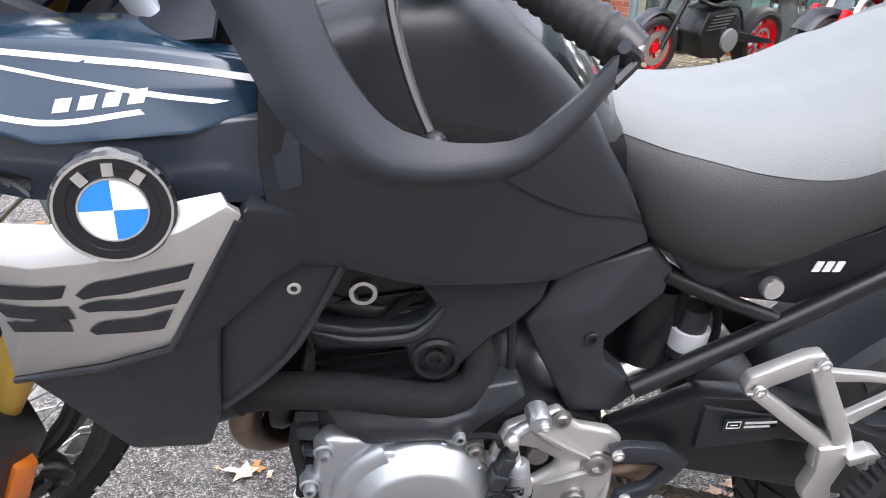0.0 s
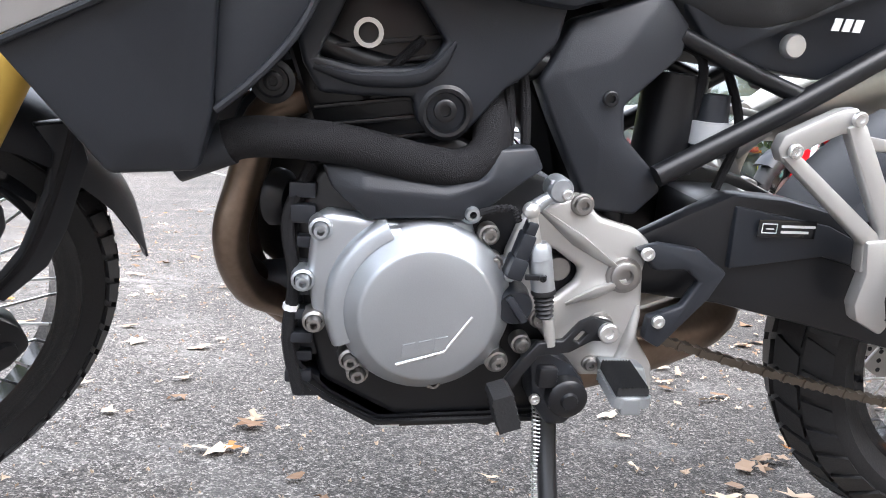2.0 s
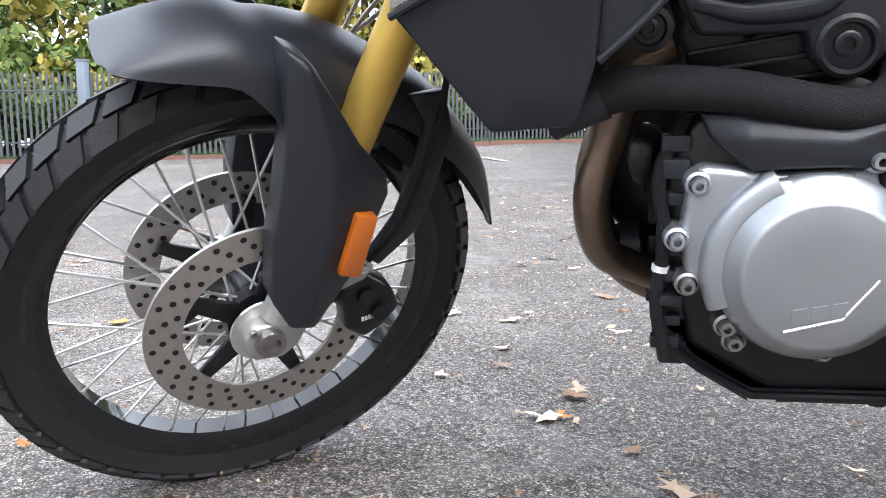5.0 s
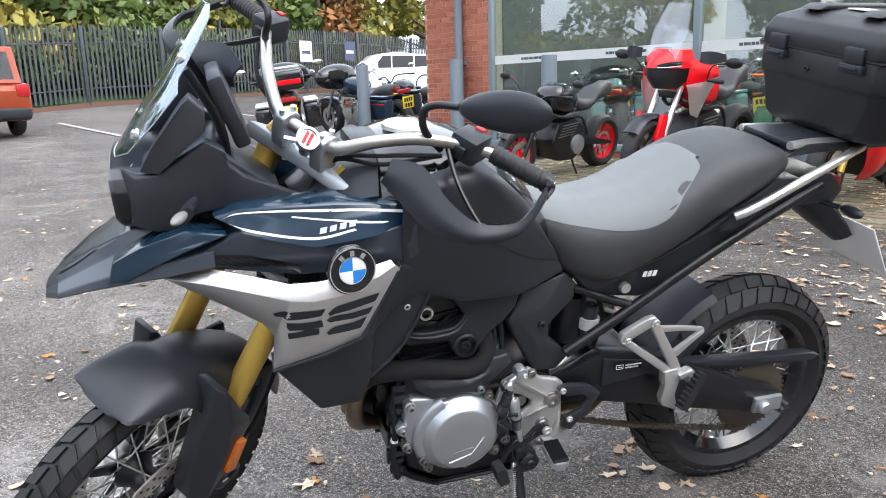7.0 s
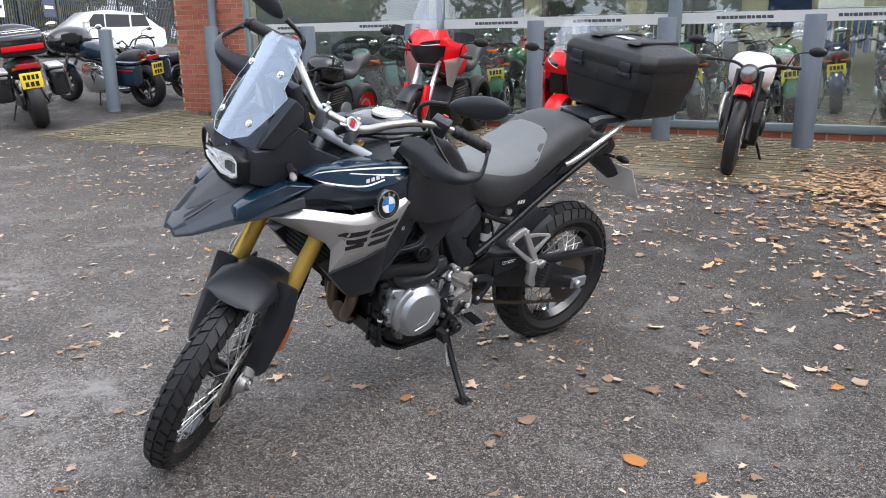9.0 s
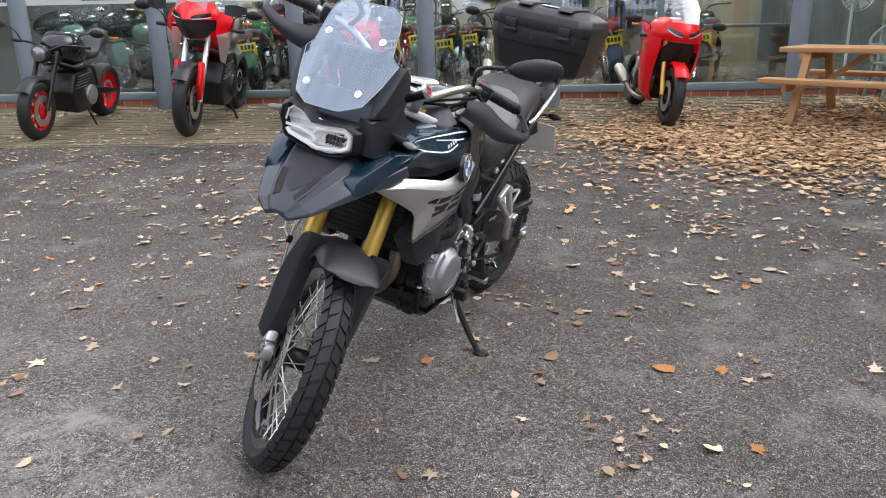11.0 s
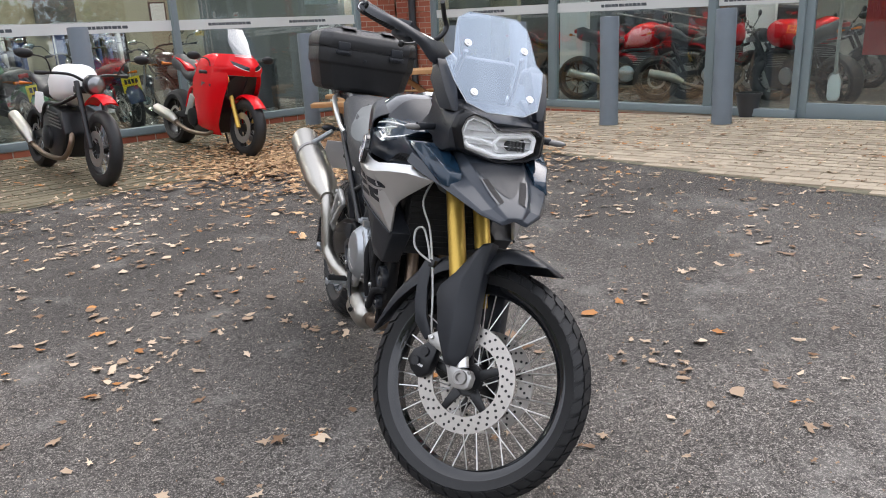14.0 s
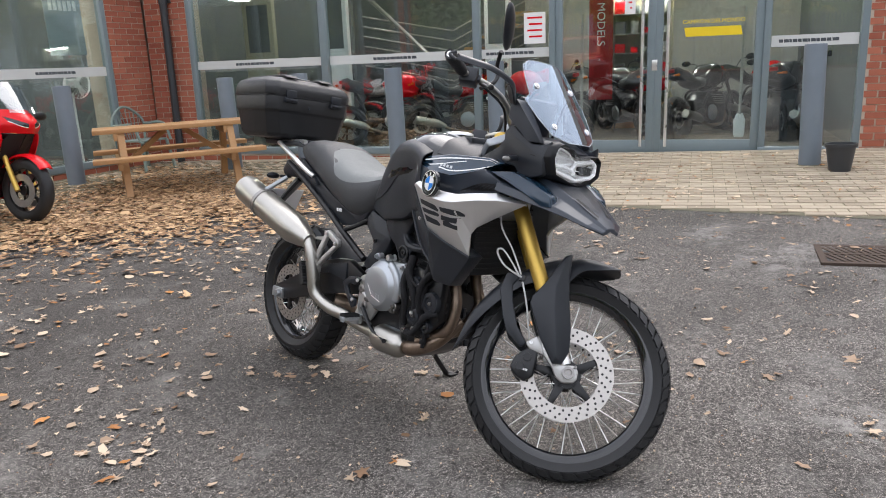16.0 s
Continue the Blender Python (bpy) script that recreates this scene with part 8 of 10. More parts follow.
for c, ang, odd in links:
    b = prism([(-0.0095, -0.0035), (-0.0065, -0.0065), (-0.003, -0.0045), (0.003, -0.0045), (0.0065, -0.0065), (0.0095, -0.0035), (0.0095, 0.0035), (0.0065, 0.0065), (0.003, 0.0045), (-0.003, 0.0045), (-0.0065, 0.0065), (-0.0095, 0.0035)], -0.008 if odd else -0.006, 0.008 if odd else 0.006, 0)
    bmesh.ops.transform(b, matrix=Matrix.Translation(c) @ pose(0, 0, 0, 0, -ang, 0), verts=b.verts)
    if ch is None:
        cho = part("chain", b, CHAIN, bike, "dull greasy drive chain")
        ch = True
    else:
        part("chain_link", b, CHAIN, cho)
part("chain_guard", shell([(0.38, -0.118, 0.50), (0.60, -0.122, 0.47), (0.96, -0.118, 0.44), (1.0, -0.112, 0.425), (0.97, -0.115, 0.415), (0.62, -0.118, 0.435), (0.40, -0.115, 0.455)], -0.085, 0.004), PLASTIC, bike, "long black chain guard")
hug = strip_arc(0.80, 0.318, [(0.352, -0.095), (0.368, -0.08), (0.375, 0.0), (0.368, 0.08), (0.352, 0.095), (0.348, 0.09), (0.36, 0.076), (0.367, 0.0), (0.36, -0.076), (0.348, -0.09)], 118, 172, 12)
part("rear_hugger", hug, PLASTIC, bike, "black rear wheel hugger")
part("shock_body", tube([(0.23, -0.05, 0.56), (0.235, -0.05, 0.68)], 0.040, 18, 1), BLACKMETAL, bike, "black rear shock")
part("shock_reservoir", tube([(0.272, -0.085, 0.585), (0.272, -0.085, 0.66)], [0.024, 0.026, 0.018], 16, 1), PLASTIC, bike)
part("reservoir_label", tube([(0.272, -0.0855, 0.60), (0.272, -0.0855, 0.628)], 0.0262, 16, 1), MARKGREY, bike)
for a, b, c in (((0.20, -0.06, 0.72), (0.245, -0.09, 0.70), (0.25, -0.08, 0.62)), ((0.285, -0.07, 0.70), (0.31, -0.085, 0.62), (0.29, -0.09, 0.545)), ((0.02, -0.10, 0.70), (0.03, -0.115, 0.64), (0.035, -0.12, 0.56)), ((0.0, -0.105, 0.70), (0.012, -0.12, 0.63), (0.01, -0.125, 0.57)), ((-0.16, -0.09, 0.62), (-0.13, -0.115, 0.66), (-0.09, -0.11, 0.70)), ((-0.19, -0.10, 0.56), (-0.215, -0.12, 0.53), (-0.22, -0.115, 0.47))):
    part("cable", tube([a, b, c], 0.006, 8, 5), HOSE, bike)
part("horn", lathe([(0.0001, -0.012), (0.022, -0.014), (0.032, -0.004), (0.034, 0.006), (0.022, 0.014), (0.0001, 0.014)], 24, False, None, pose(-0.240, -0.088, 0.514, 0, 0, 62)), BLACKMETAL, bike, "round black horn")
part("starter_motor", tube([(-0.20, 0.03, 0.44), (-0.20, 0.13, 0.44)], 0.033, 18, 1), BLACKMETAL, bike)
part("water_pump", lathe([(0.0001, 0.150), (0.02, 0.152), (0.034, 0.146), (0.036, 0.11)], 20, False, None, Matrix.Translation((-0.19, 0, 0.395))), BLACKMETAL, bike)
part("right_hose", tube([(-0.12, 0.13, 0.62), (-0.13, 0.155, 0.56), (-0.165, 0.155, 0.49), (-0.17, 0.145, 0.43)], 0.016, 12, 5), HOSE, bike)
part("frame_knob", lathe([(0.0001, 0.17), (0.012, 0.17), (0.014, 0.155), (0.010, 0.145), (0.014, 0.135)], 16, False, None, Matrix.Translation((-0.01, 0, 0.60))), STEEL, bike)
part("right_head_shield", tube([(-0.30, 0.10, 0.56), (-0.28, 0.11, 0.60), (-0.22, 0.12, 0.62)], 0.018, 10, 4), PLASTIC, bike)

rl = random.Random(31)
for s in (-1, 1):
    for k in range(9):
        z = 0.30 + 0.028 * k
        part("loom_clip", box(-0.226 + rl.uniform(-0.006, 0.006), s * (0.128 + rl.uniform(-0.01, 0.01)) - 0.011, z, -0.200, s * 0.128 + 0.011, z + rl.uniform(0.012, 0.022), 0.003), PLASTIC, eng)
    part("loom", tube([(-0.215, s * 0.135, 0.29), (-0.228, s * 0.138, 0.36), (-0.222, s * 0.136, 0.43), (-0.230, s * 0.130, 0.50), (-0.205, s * 0.12, 0.56)], 0.0075, 8, 5), HOSE, bike, "black wiring loom")
    part("loom_tie", tube([(-0.2255, s * 0.136, 0.395), (-0.2245, s * 0.136, 0.402)], 0.0095, 8, 1), WHITE, bike)
for k, (x, z, r) in enumerate(((-0.155, 0.47, 0.012), (-0.12, 0.34, 0.010), (-0.175, 0.355, 0.010), (-0.19, 0.52, 0.010))):
    part("casing_bolt", bolt_mesh(r, 0.010, None, pose(x, 0.150, z, 0, 0, 180)), DARKSTEEL, bike)
part("right_coolant_pipe", tube([(-0.245, 0.12, 0.66), (-0.225, 0.145, 0.58), (-0.215, 0.15, 0.49), (-0.20, 0.14, 0.42)], 0.014, 10, 5), HOSE, bike)

for k, (x, z, r) in enumerate(((-0.20, 0.46, 0.030), (-0.165, 0.415, 0.022), (-0.225, 0.40, 0.018))):
    part("engine_boss", lathe([(0.0001, 0.158), (r * 0.5, 0.158), (r * 0.9, 0.154), (r, 0.148), (r, 0.11)], 20, False, None, Matrix.Translation((x, 0, z))), BLACKMETAL, eng)
    part("boss_bolt", bolt_mesh(0.007, 0.008, None, pose(x, 0.158, z, 0, 0, 180)), STEEL, eng)
for k in range(8):
    u = 0.8 * k
    part("casing_bolt", bolt_mesh(0.0065, 0.008, None, pose(-0.155 + 0.055 * math.cos(u), 0.146, 0.47 + 0.06 * math.sin(u), 0, 0, 180)), DARKSTEEL, eng)
part("right_wire", tube([(-0.25, 0.10, 0.60), (-0.24, 0.148, 0.54), (-0.19, 0.165, 0.52), (-0.14, 0.16, 0.56), (-0.10, 0.13, 0.62)], 0.006, 8, 5), HOSE, bike)
part("oil_filter", tube([(-0.235, 0.06, 0.36), (-0.275, 0.06, 0.355)], 0.033, 18, 1), PLASTIC, bike, "black oil filter")

# ---- parked and showroom motorcycles ----
def street_bike(m, label, paint, style="naked", wheel_mat=None, group="", plate=None, paint2=None, name="motorcycle"):
    """Simpler motorcycles: front to -x, wheels on z = 0. Styles: sport, naked, adventure, scrambler, tourer, cruiser."""
    e = root(name, m, label, "motorcycle", group)
    wm = wheel_mat or BLACKMETAL
    wb = {"cruiser": 0.80, "tourer": 0.81, "adventure": 0.79}.get(style, 0.735)
    rf, rr_ = {"scrambler": (0.33, 0.315), "adventure": (0.315, 0.315)}.get(style, (0.30, 0.31))
    wf, wr = {"cruiser": (0.12, 0.17), "tourer": (0.13, 0.18), "scrambler": (0.11, 0.16)}.get(style, (0.12, 0.19))
    p2 = paint2 or paint

    def wheel(nm, x, r, w):
        h = part(nm, lathe([(0.0001, -w * 0.45), (0.045, -w * 0.45), (0.045, w * 0.45), (0.0001, w * 0.45)], 18, False), wm, e, at=pose(x, 0, r))
        pr = [(r - 0.10, -w * 0.40), (r - 0.06, -w * 0.5), (r - 0.025, -w * 0.42), (r, -w * 0.14), (r, w * 0.14), (r - 0.025, w * 0.42), (r - 0.06, w * 0.5), (r - 0.10, w * 0.40)]
        part("tyre", lathe(pr, 40), RUBBER, h)
        part("rim", lathe([(r - 0.085, -w * 0.40), (r - 0.105, -w * 0.36), (r - 0.112, 0), (r - 0.105, w * 0.36), (r - 0.085, w * 0.40)], 40), wm, h)
        n = 20 if style == "scrambler" else 10
        pair = []
        for k in range(n):
            tw_ = (0.35 if k % 2 else -0.35) * (0.8 if n == 20 else 0.5)
            if k < 2:
                sp = tube([(0.04, 0.03 * (-1) ** k, 0), ((r - 0.105) * math.cos(tw_), 0.01 * (-1) ** k, (r - 0.105) * math.sin(tw_))], 0.0038 if n == 20 else 0.012, 6, 1)
                pair.append(part("spoke", sp, CAST if n == 20 else wm, h))
            else:
                again(pair[k % 2], "spoke", h, pose(0, 0, 0, 0, -360 / n * (k - k % 2), 0) @ pose(0, 0, 0, 0, 0, 0))
        for s in (-1, 1):
            part("brake_disc", lathe([(0.09, s * 0.06), (0.155 if nm == "front_wheel" else 0.12, s * 0.06), (0.155 if nm == "front_wheel" else 0.12, s * 0.065), (0.09, s * 0.065)], 30), DISC, h)
        return h

    wheel("front_wheel", -wb, rf, wf)
    wheel("rear_wheel", wb, rr_, wr)
    rake = Vector((0.44, 0, 0.90))
    top = 0.62 if style != "cruiser" else 0.66
    fmat = GOLD if style in ("sport", "naked2") else (BLACKMETAL if style in ("naked", "scrambler") else CHROME if style in ("cruiser", "tourer") else STEEL)
    for s in (-1, 1):
        a = Vector((-wb + 0.02, s * 0.095, rf))
        part("fork_leg", tube([a, a + rake * top], 0.024, 12, 1), fmat, e)
    hx, hz = -wb + 0.02 + 0.44 * top, rf + 0.90 * top
    part("steering_head", box(hx - 0.05, -0.11, hz - 0.10, hx + 0.06, 0.11, hz - 0.04, 0.012), BLACKMETAL, e)
    wide, rise, back = {"sport": (0.33, -0.02, 0.10), "cruiser": (0.44, 0.12, 0.22), "tourer": (0.44, 0.08, 0.22)}.get(style, (0.40, 0.06, 0.10))
    part("handlebar", tube([(hx + back, -wide, hz + rise), (hx + 0.02, -0.15, hz + rise), (hx, 0, hz), (hx + 0.02, 0.15, hz + rise), (hx + back, wide, hz + rise)], 0.013, 10, 5), BLACKMETAL, e)
    for s in (-1, 1):
        part("grip", tube([(hx + back * 0.85, s * wide * 0.8, hz + rise), (hx + back, s * wide, hz + rise)], 0.018, 10, 1), RUBBER, e)
        mi = part("mirror", tube([(hx + 0.05, s * wide * 0.7, hz + rise), (hx + 0.0, s * wide * 0.85, hz + rise + 0.12), (hx + 0.02, s * (wide + 0.06), hz + rise + 0.15)], 0.006, 8, 4), BLACKMETAL, e)
        hd = bmesh.new()
        bmesh.ops.create_uvsphere(hd, u_segments=14, v_segments=8, radius=1, matrix=Matrix.Translation((hx + 0.02, s * (wide + 0.10), hz + rise + 0.155)) @ Matrix.Diagonal((0.02, 0.075, 0.042, 1)))
        part("mirror_head", hd, BLACKMETAL if style not in ("tourer", "cruiser") else CHROME, mi)
    # engine and frame
    en = prism([(-0.33, 0.42), (-0.25, 0.62), (0.02, 0.66), (0.22, 0.55), (0.24, 0.32), (0.05, 0.19), (-0.22, 0.20)], -0.17, 0.17, 0.02)
    eo = part("engine", en, CHROME if style in ("cruiser", "tourer") else BLACKMETAL, e, "engine block")
    for s in (-1, 1):
        part("engine_cover", lathe([(0.11, s * 0.17), (0.105, s * 0.195), (0.06, s * 0.205), (0.0001, s * 0.207)], 24, False, None, Matrix.Translation((0.08, 0, 0.36))), CAST if style in ("cruiser", "tourer", "naked") else BLACKMETAL, eo)
        part("frame_tube", tube([(hx + 0.05, s * 0.08, hz - 0.12), (-0.2, s * 0.16, 0.68), (0.12, s * 0.17, 0.66), (0.28, s * 0.15, 0.45)], 0.018, 8, 4), RED if style == "sport" and paint is RED else BLACKMETAL, e)
        part("swingarm", prism([(0.18, 0.44), (wb, rr_ + 0.03), (wb + 0.05, rr_ + 0.02), (wb + 0.05, rr_ - 0.02), (0.18, 0.34)], s * 0.13, s * 0.15, 0.008), BLACKMETAL, e)
        for k in range(5):
            part("cylinder_fin", prism([(-0.26 + 0.02 * k, 0.46 + 0.03 * k), (0.0 + 0.02 * k, 0.48 + 0.03 * k), (0.0 + 0.02 * k, 0.488 + 0.03 * k), (-0.26 + 0.02 * k, 0.468 + 0.03 * k)], s * 0.12, s * 0.185, 0), DARKSTEEL, eo)
    # exhaust
    ex = tube([(-0.24, 0.10, 0.48), (-0.34, 0.12, 0.36), (-0.22, 0.15, 0.20), (0.15, 0.18, 0.19), (0.42, 0.20, 0.26), (0.50, 0.21, 0.30)], 0.024, 12, 5)
    part("exhaust_pipe", ex, CHROME if style in ("cruiser", "tourer") else HEADER, e)
    lift = {"sport": 0.05, "naked": 0.05, "adventure": 0.18, "scrambler": 0.16}.get(style, 0.0)
    part("silencer", tube([(0.42, 0.21, 0.27), (0.55, 0.22, 0.30 + lift * 0.5), (0.85, 0.225, 0.34 + lift)], [0.035, 0.058, 0.055], 18, 3), CHROME if style in ("cruiser", "tourer") else STAINLESS, e)
    # tank, seat, tail
    if style in ("cruiser", "tourer"):
        tk = saddle([(-0.36, 0.05, 0.86, 0.78), (-0.28, 0.13, 0.92, 0.72), (-0.12, 0.16, 0.95, 0.70), (0.05, 0.13, 0.90, 0.70), (0.14, 0.07, 0.83, 0.72)])
        sto = [(0.10, 0.10, 0.78, 0.68), (0.22, 0.17, 0.74, 0.62), (0.42, 0.19, 0.74, 0.60), (0.52, 0.17, 0.82, 0.64), (0.72, 0.15, 0.84, 0.68), (0.80, 0.10, 0.82, 0.70)]
    else:
        tk = saddle([(-0.34, 0.08, 0.92, 0.80), (-0.26, 0.17, 1.00, 0.76), (-0.08, 0.19, 1.02, 0.72), (0.08, 0.14, 0.92, 0.72), (0.15, 0.09, 0.84, 0.74)])
        hi = 0.10 if style in ("sport", "naked", "adventure") else 0.02
        sto = [(0.10, 0.11, 0.85, 0.76), (0.24, 0.15, 0.83, 0.72), (0.38, 0.15, 0.85, 0.76), (0.46, 0.13, 0.86 + hi * 0.7, 0.80), (0.62, 0.11, 0.88 + hi, 0.84), (0.78, 0.06, 0.90 + hi, 0.88)]
    part("fuel_tank", tk, paint, e, smooth=70)
    part("seat", saddle(sto), SEATBLACK, e, smooth=70)
    tz = sto[-1][2]
    part("tail_light", box(sto[-1][0], -0.05, tz - 0.07, sto[-1][0] + 0.04, 0.05, tz - 0.02, 0.006), REDDARK, e)
    if plate is not None:
        po = part("number_plate", box(wb + rr_ - 0.06, -0.115, 0.50, wb + rr_ - 0.055, 0.115, 0.68, 0.001), plate, e, "yellow number plate with dark bars")
        part("plate_mark", join(bars_text(-0.09, 0.09, 0.60, 0.655, 0.0, 4), bars_text(-0.08, 0.08, 0.52, 0.575, 0.0, 3)), MESHBLACK, po, smooth=0, at=pose(wb + rr_ - 0.052, 0, 0, 0, 0, 90))
        part("plate_bracket", tube([(sto[-1][0], 0, tz - 0.06), (wb + rr_ - 0.10, 0, 0.66)], 0.02, 8, 1), PLASTIC, e)
    for s in (-1, 1):
        part("rear_signal", tube([(wb + 0.10, s * 0.05, tz - 0.10), (wb + 0.12, s * 0.16, tz - 0.10)], [0.008, 0.02], 10, 1), ORANGE, e)
    part("side_stand", tube([(0.0, -0.14, 0.26), (0.05, -0.24, 0.02)], 0.012, 8, 1), BLACKMETAL, e)
    part("front_mudguard", strip_arc(-wb, rf, [(rf + 0.012, -wf * 0.6), (rf + 0.035, -wf * 0.4), (rf + 0.04, 0), (rf + 0.035, wf * 0.4), (rf + 0.012, wf * 0.6), (rf + 0.008, wf * 0.55), (rf + 0.03, 0), (rf + 0.008, -wf * 0.55)], 40, 140 if style != "scrambler" else 150, 14) if style != "scrambler" else
         strip_arc(-wb, rf + 0.10, [(rf + 0.012, -wf * 0.6), (rf + 0.035, -wf * 0.4), (rf + 0.04, 0), (rf + 0.035, wf * 0.4), (rf + 0.012, wf * 0.6), (rf + 0.008, wf * 0.55), (rf + 0.03, 0), (rf + 0.008, -wf * 0.55)], 48, 124, 14), p2 if style not in ("naked", "adventure") else PLASTIC, e)
    # front end by style
    if style in ("sport", "adventure"):
        up = 0.0 if style == "sport" else 0.08
        def across(z, pts):
            return [(x, -y, z) for x, y in reversed(pts[1:])] + [(x, y, z) for x, y in pts]

        if style == "sport":
            rows_ = [across(1.03, ((-0.70, 0), (-0.68, 0.07), (-0.60, 0.13), (-0.46, 0.17))), across(0.955, ((-0.79, 0), (-0.75, 0.09), (-0.66, 0.17), (-0.48, 0.225))), across(0.89, ((-0.825, 0), (-0.78, 0.10), (-0.69, 0.195), (-0.50, 0.255))), across(0.82, ((-0.80, 0), (-0.755, 0.09), (-0.67, 0.18), (-0.50, 0.25)))]
        else:
            rows_ = [across(1.17, ((-0.70, 0), (-0.67, 0.08), (-0.60, 0.13), (-0.50, 0.15))), across(1.09, ((-0.82, 0), (-0.76, 0.085), (-0.66, 0.16), (-0.52, 0.20))), across(1.03, ((-0.88, 0), (-0.80, 0.075), (-0.68, 0.165), (-0.50, 0.235)))]
            part("lower_nose", sheet([across(1.028, ((-0.872, 0), (-0.79, 0.072), (-0.67, 0.155), (-0.50, 0.23))), across(0.95, ((-0.85, 0), (-0.77, 0.075), (-0.66, 0.135), (-0.52, 0.17))), across(0.86, ((-0.74, 0), (-0.70, 0.05), (-0.64, 0.08), (-0.56, 0.10)))], 0.006, 4), PLASTIC, e, "dark grey lower nose", smooth=50)
        fb_ = sheet(rows_, 0.006, 4)
        tree_ = BVHTree.FromBMesh(fb_)
        fo = part("fairing", fb_, paint, e, "pointed nose fairing", smooth=60)
        for s in (-1, 1):
            if style == "sport":
                hu, hd_ = ((s * 0.030, 0.905), (s * 0.095, 0.930), (s * 0.165, 0.965)), ((s * 0.035, 0.872), (s * 0.095, 0.888), (s * 0.160, 0.925))
            else:
                hu, hd_ = ((s * 0.040, 1.050), (s * 0.095, 1.072), (s * 0.165, 1.085)), ((s * 0.050, 1.034), (s * 0.100, 1.038), (s * 0.170, 1.052))
            hlo = part("headlight", front_decal(tree_, hu, hd_), GLOSS, fo, "dark slanting headlight")
            part("light_guide", front_decal(tree_, hd_, [(y, z - 0.005) for y, z in hd_], 0.004), DRL, hlo)
            if style == "sport":
                sp = sheet([[(x, s * y, z) for x, y in q] for z, q in ((0.90, ((-0.64, 0.205), (-0.45, 0.255), (-0.26, 0.245), (-0.12, 0.215))), (0.76, ((-0.67, 0.190), (-0.48, 0.265), (-0.25, 0.255), (0.02, 0.210))), (0.60, ((-0.60, 0.195), (-0.45, 0.260), (-0.22, 0.250), (0.03, 0.205))), (0.45, ((-0.52, 0.185), (-0.40, 0.245), (-0.20, 0.235), (0.0, 0.195))), (0.30, ((-0.42, 0.155), (-0.32, 0.205), (-0.15, 0.200), (0.06, 0.165))), (0.19, ((-0.36, 0.09), (-0.25, 0.13), (-0.10, 0.13), (0.12, 0.11))))], 0.006, 4)
                part("side_fairing", sp, paint, e, "swept side fairing", smooth=60)
                part("air_intake", shell([(-0.745, s * 0.012, 0.815), (-0.70, s * 0.125, 0.815), (-0.62, s * 0.165, 0.74), (-0.56, s * 0.140, 0.58), (-0.56, s * 0.012, 0.56)], s * 0.004, 0.004), MESHBLACK, e)
                part("fairing_scoop", shell([(-0.02, s * 0.215, 0.56), (0.10, s * 0.21, 0.60), (0.26, s * 0.19, 0.36), (0.10, s * 0.195, 0.40)], s * 0.14, 0.006), SILVER, e, "silver scoop")
                part("fairing_vent", shell([(-0.46, s * 0.272, 0.72), (-0.26, s * 0.262, 0.74), (-0.20, s * 0.246, 0.64), (-0.42, s * 0.252, 0.60)], s * 0.22, 0.004), PLASTIC, e)
                part("tail_fairing", shell([(0.30, s * 0.12, 0.86), (0.55, s * 0.115, 0.96), (0.80, s * 0.07, 0.99), (0.78, s * 0.06, 0.93), (0.40, s * 0.11, 0.79)], s * 0.03, 0.006), paint, e)
            else:
                low_ = [(-0.62, s * 0.20, 0.90), (-0.46, s * 0.285, 0.93), (-0.28, s * 0.27, 0.95), (-0.10, s * 0.22, 0.95)]
                part("side_fairing", sheet([[(-0.55, s * 0.19, 1.10), (-0.42, s * 0.26, 1.08), (-0.27, s * 0.255, 1.05), (-0.12, s * 0.21, 1.02)], [(-0.60, s * 0.20, 1.00), (-0.45, s * 0.285, 1.00), (-0.27, s * 0.275, 0.99), (-0.10, s * 0.22, 0.97)], low_], 0.006, 4), paint, e, smooth=60)
                part("side_wing", sheet([low_, [(-0.60, s * 0.21, 0.86), (-0.48, s * 0.28, 0.85), (-0.36, s * 0.265, 0.84), (-0.25, s * 0.23, 0.84)], [(-0.52, s * 0.215, 0.66), (-0.47, s * 0.235, 0.64), (-0.42, s * 0.23, 0.63), (-0.38, s * 0.21, 0.63)]], 0.006, 4), p2, e, "silver lower side panel", smooth=60)
                part("guard", sheet([[(-0.56, s * 0.26, 1.16), (-0.57, s * 0.36, 1.17), (-0.50, s * 0.44, 1.15)], [(-0.57, s * 0.26, 1.08), (-0.58, s * 0.36, 1.07), (-0.50, s * 0.45, 1.10)]], 0.008, 4), PLASTIC, e, "black hand guard", smooth=60)
                part("fork_cover", prism([(-wb - 0.02, rf + 0.02), (-wb - 0.06, rf + 0.16), (-wb + 0.02, rf + 0.36), (-wb + 0.10, rf + 0.34), (-wb + 0.06, rf + 0.1)], s * 0.085, s * 0.125, 0.01), paint, e)
        sw = bmesh.new()
        zt = 1.28 if style == "sport" else 1.52
        g = []
        for z, hw, x in ((1.0 + up, 0.13, -0.74), ((1.0 + up + zt) / 2, 0.15, -0.64), (zt, 0.10, -0.52)):
            g.append([sw.verts.new((x + 1.5 * y * y, y, z)) for y in (-hw, -hw * 0.5, 0, hw * 0.5, hw)])
        for A, B in zip(g, g[1:]):
            for k in range(4):
                sw.faces.new((A[k], A[k + 1], B[k + 1], B[k]))
        w_ = part("windscreen", sw, CLEARSCREEN, e, "clear windscreen", smooth=80)
        w_.visible_shadow = False
    elif style == "tourer":
        f = bmesh.new()
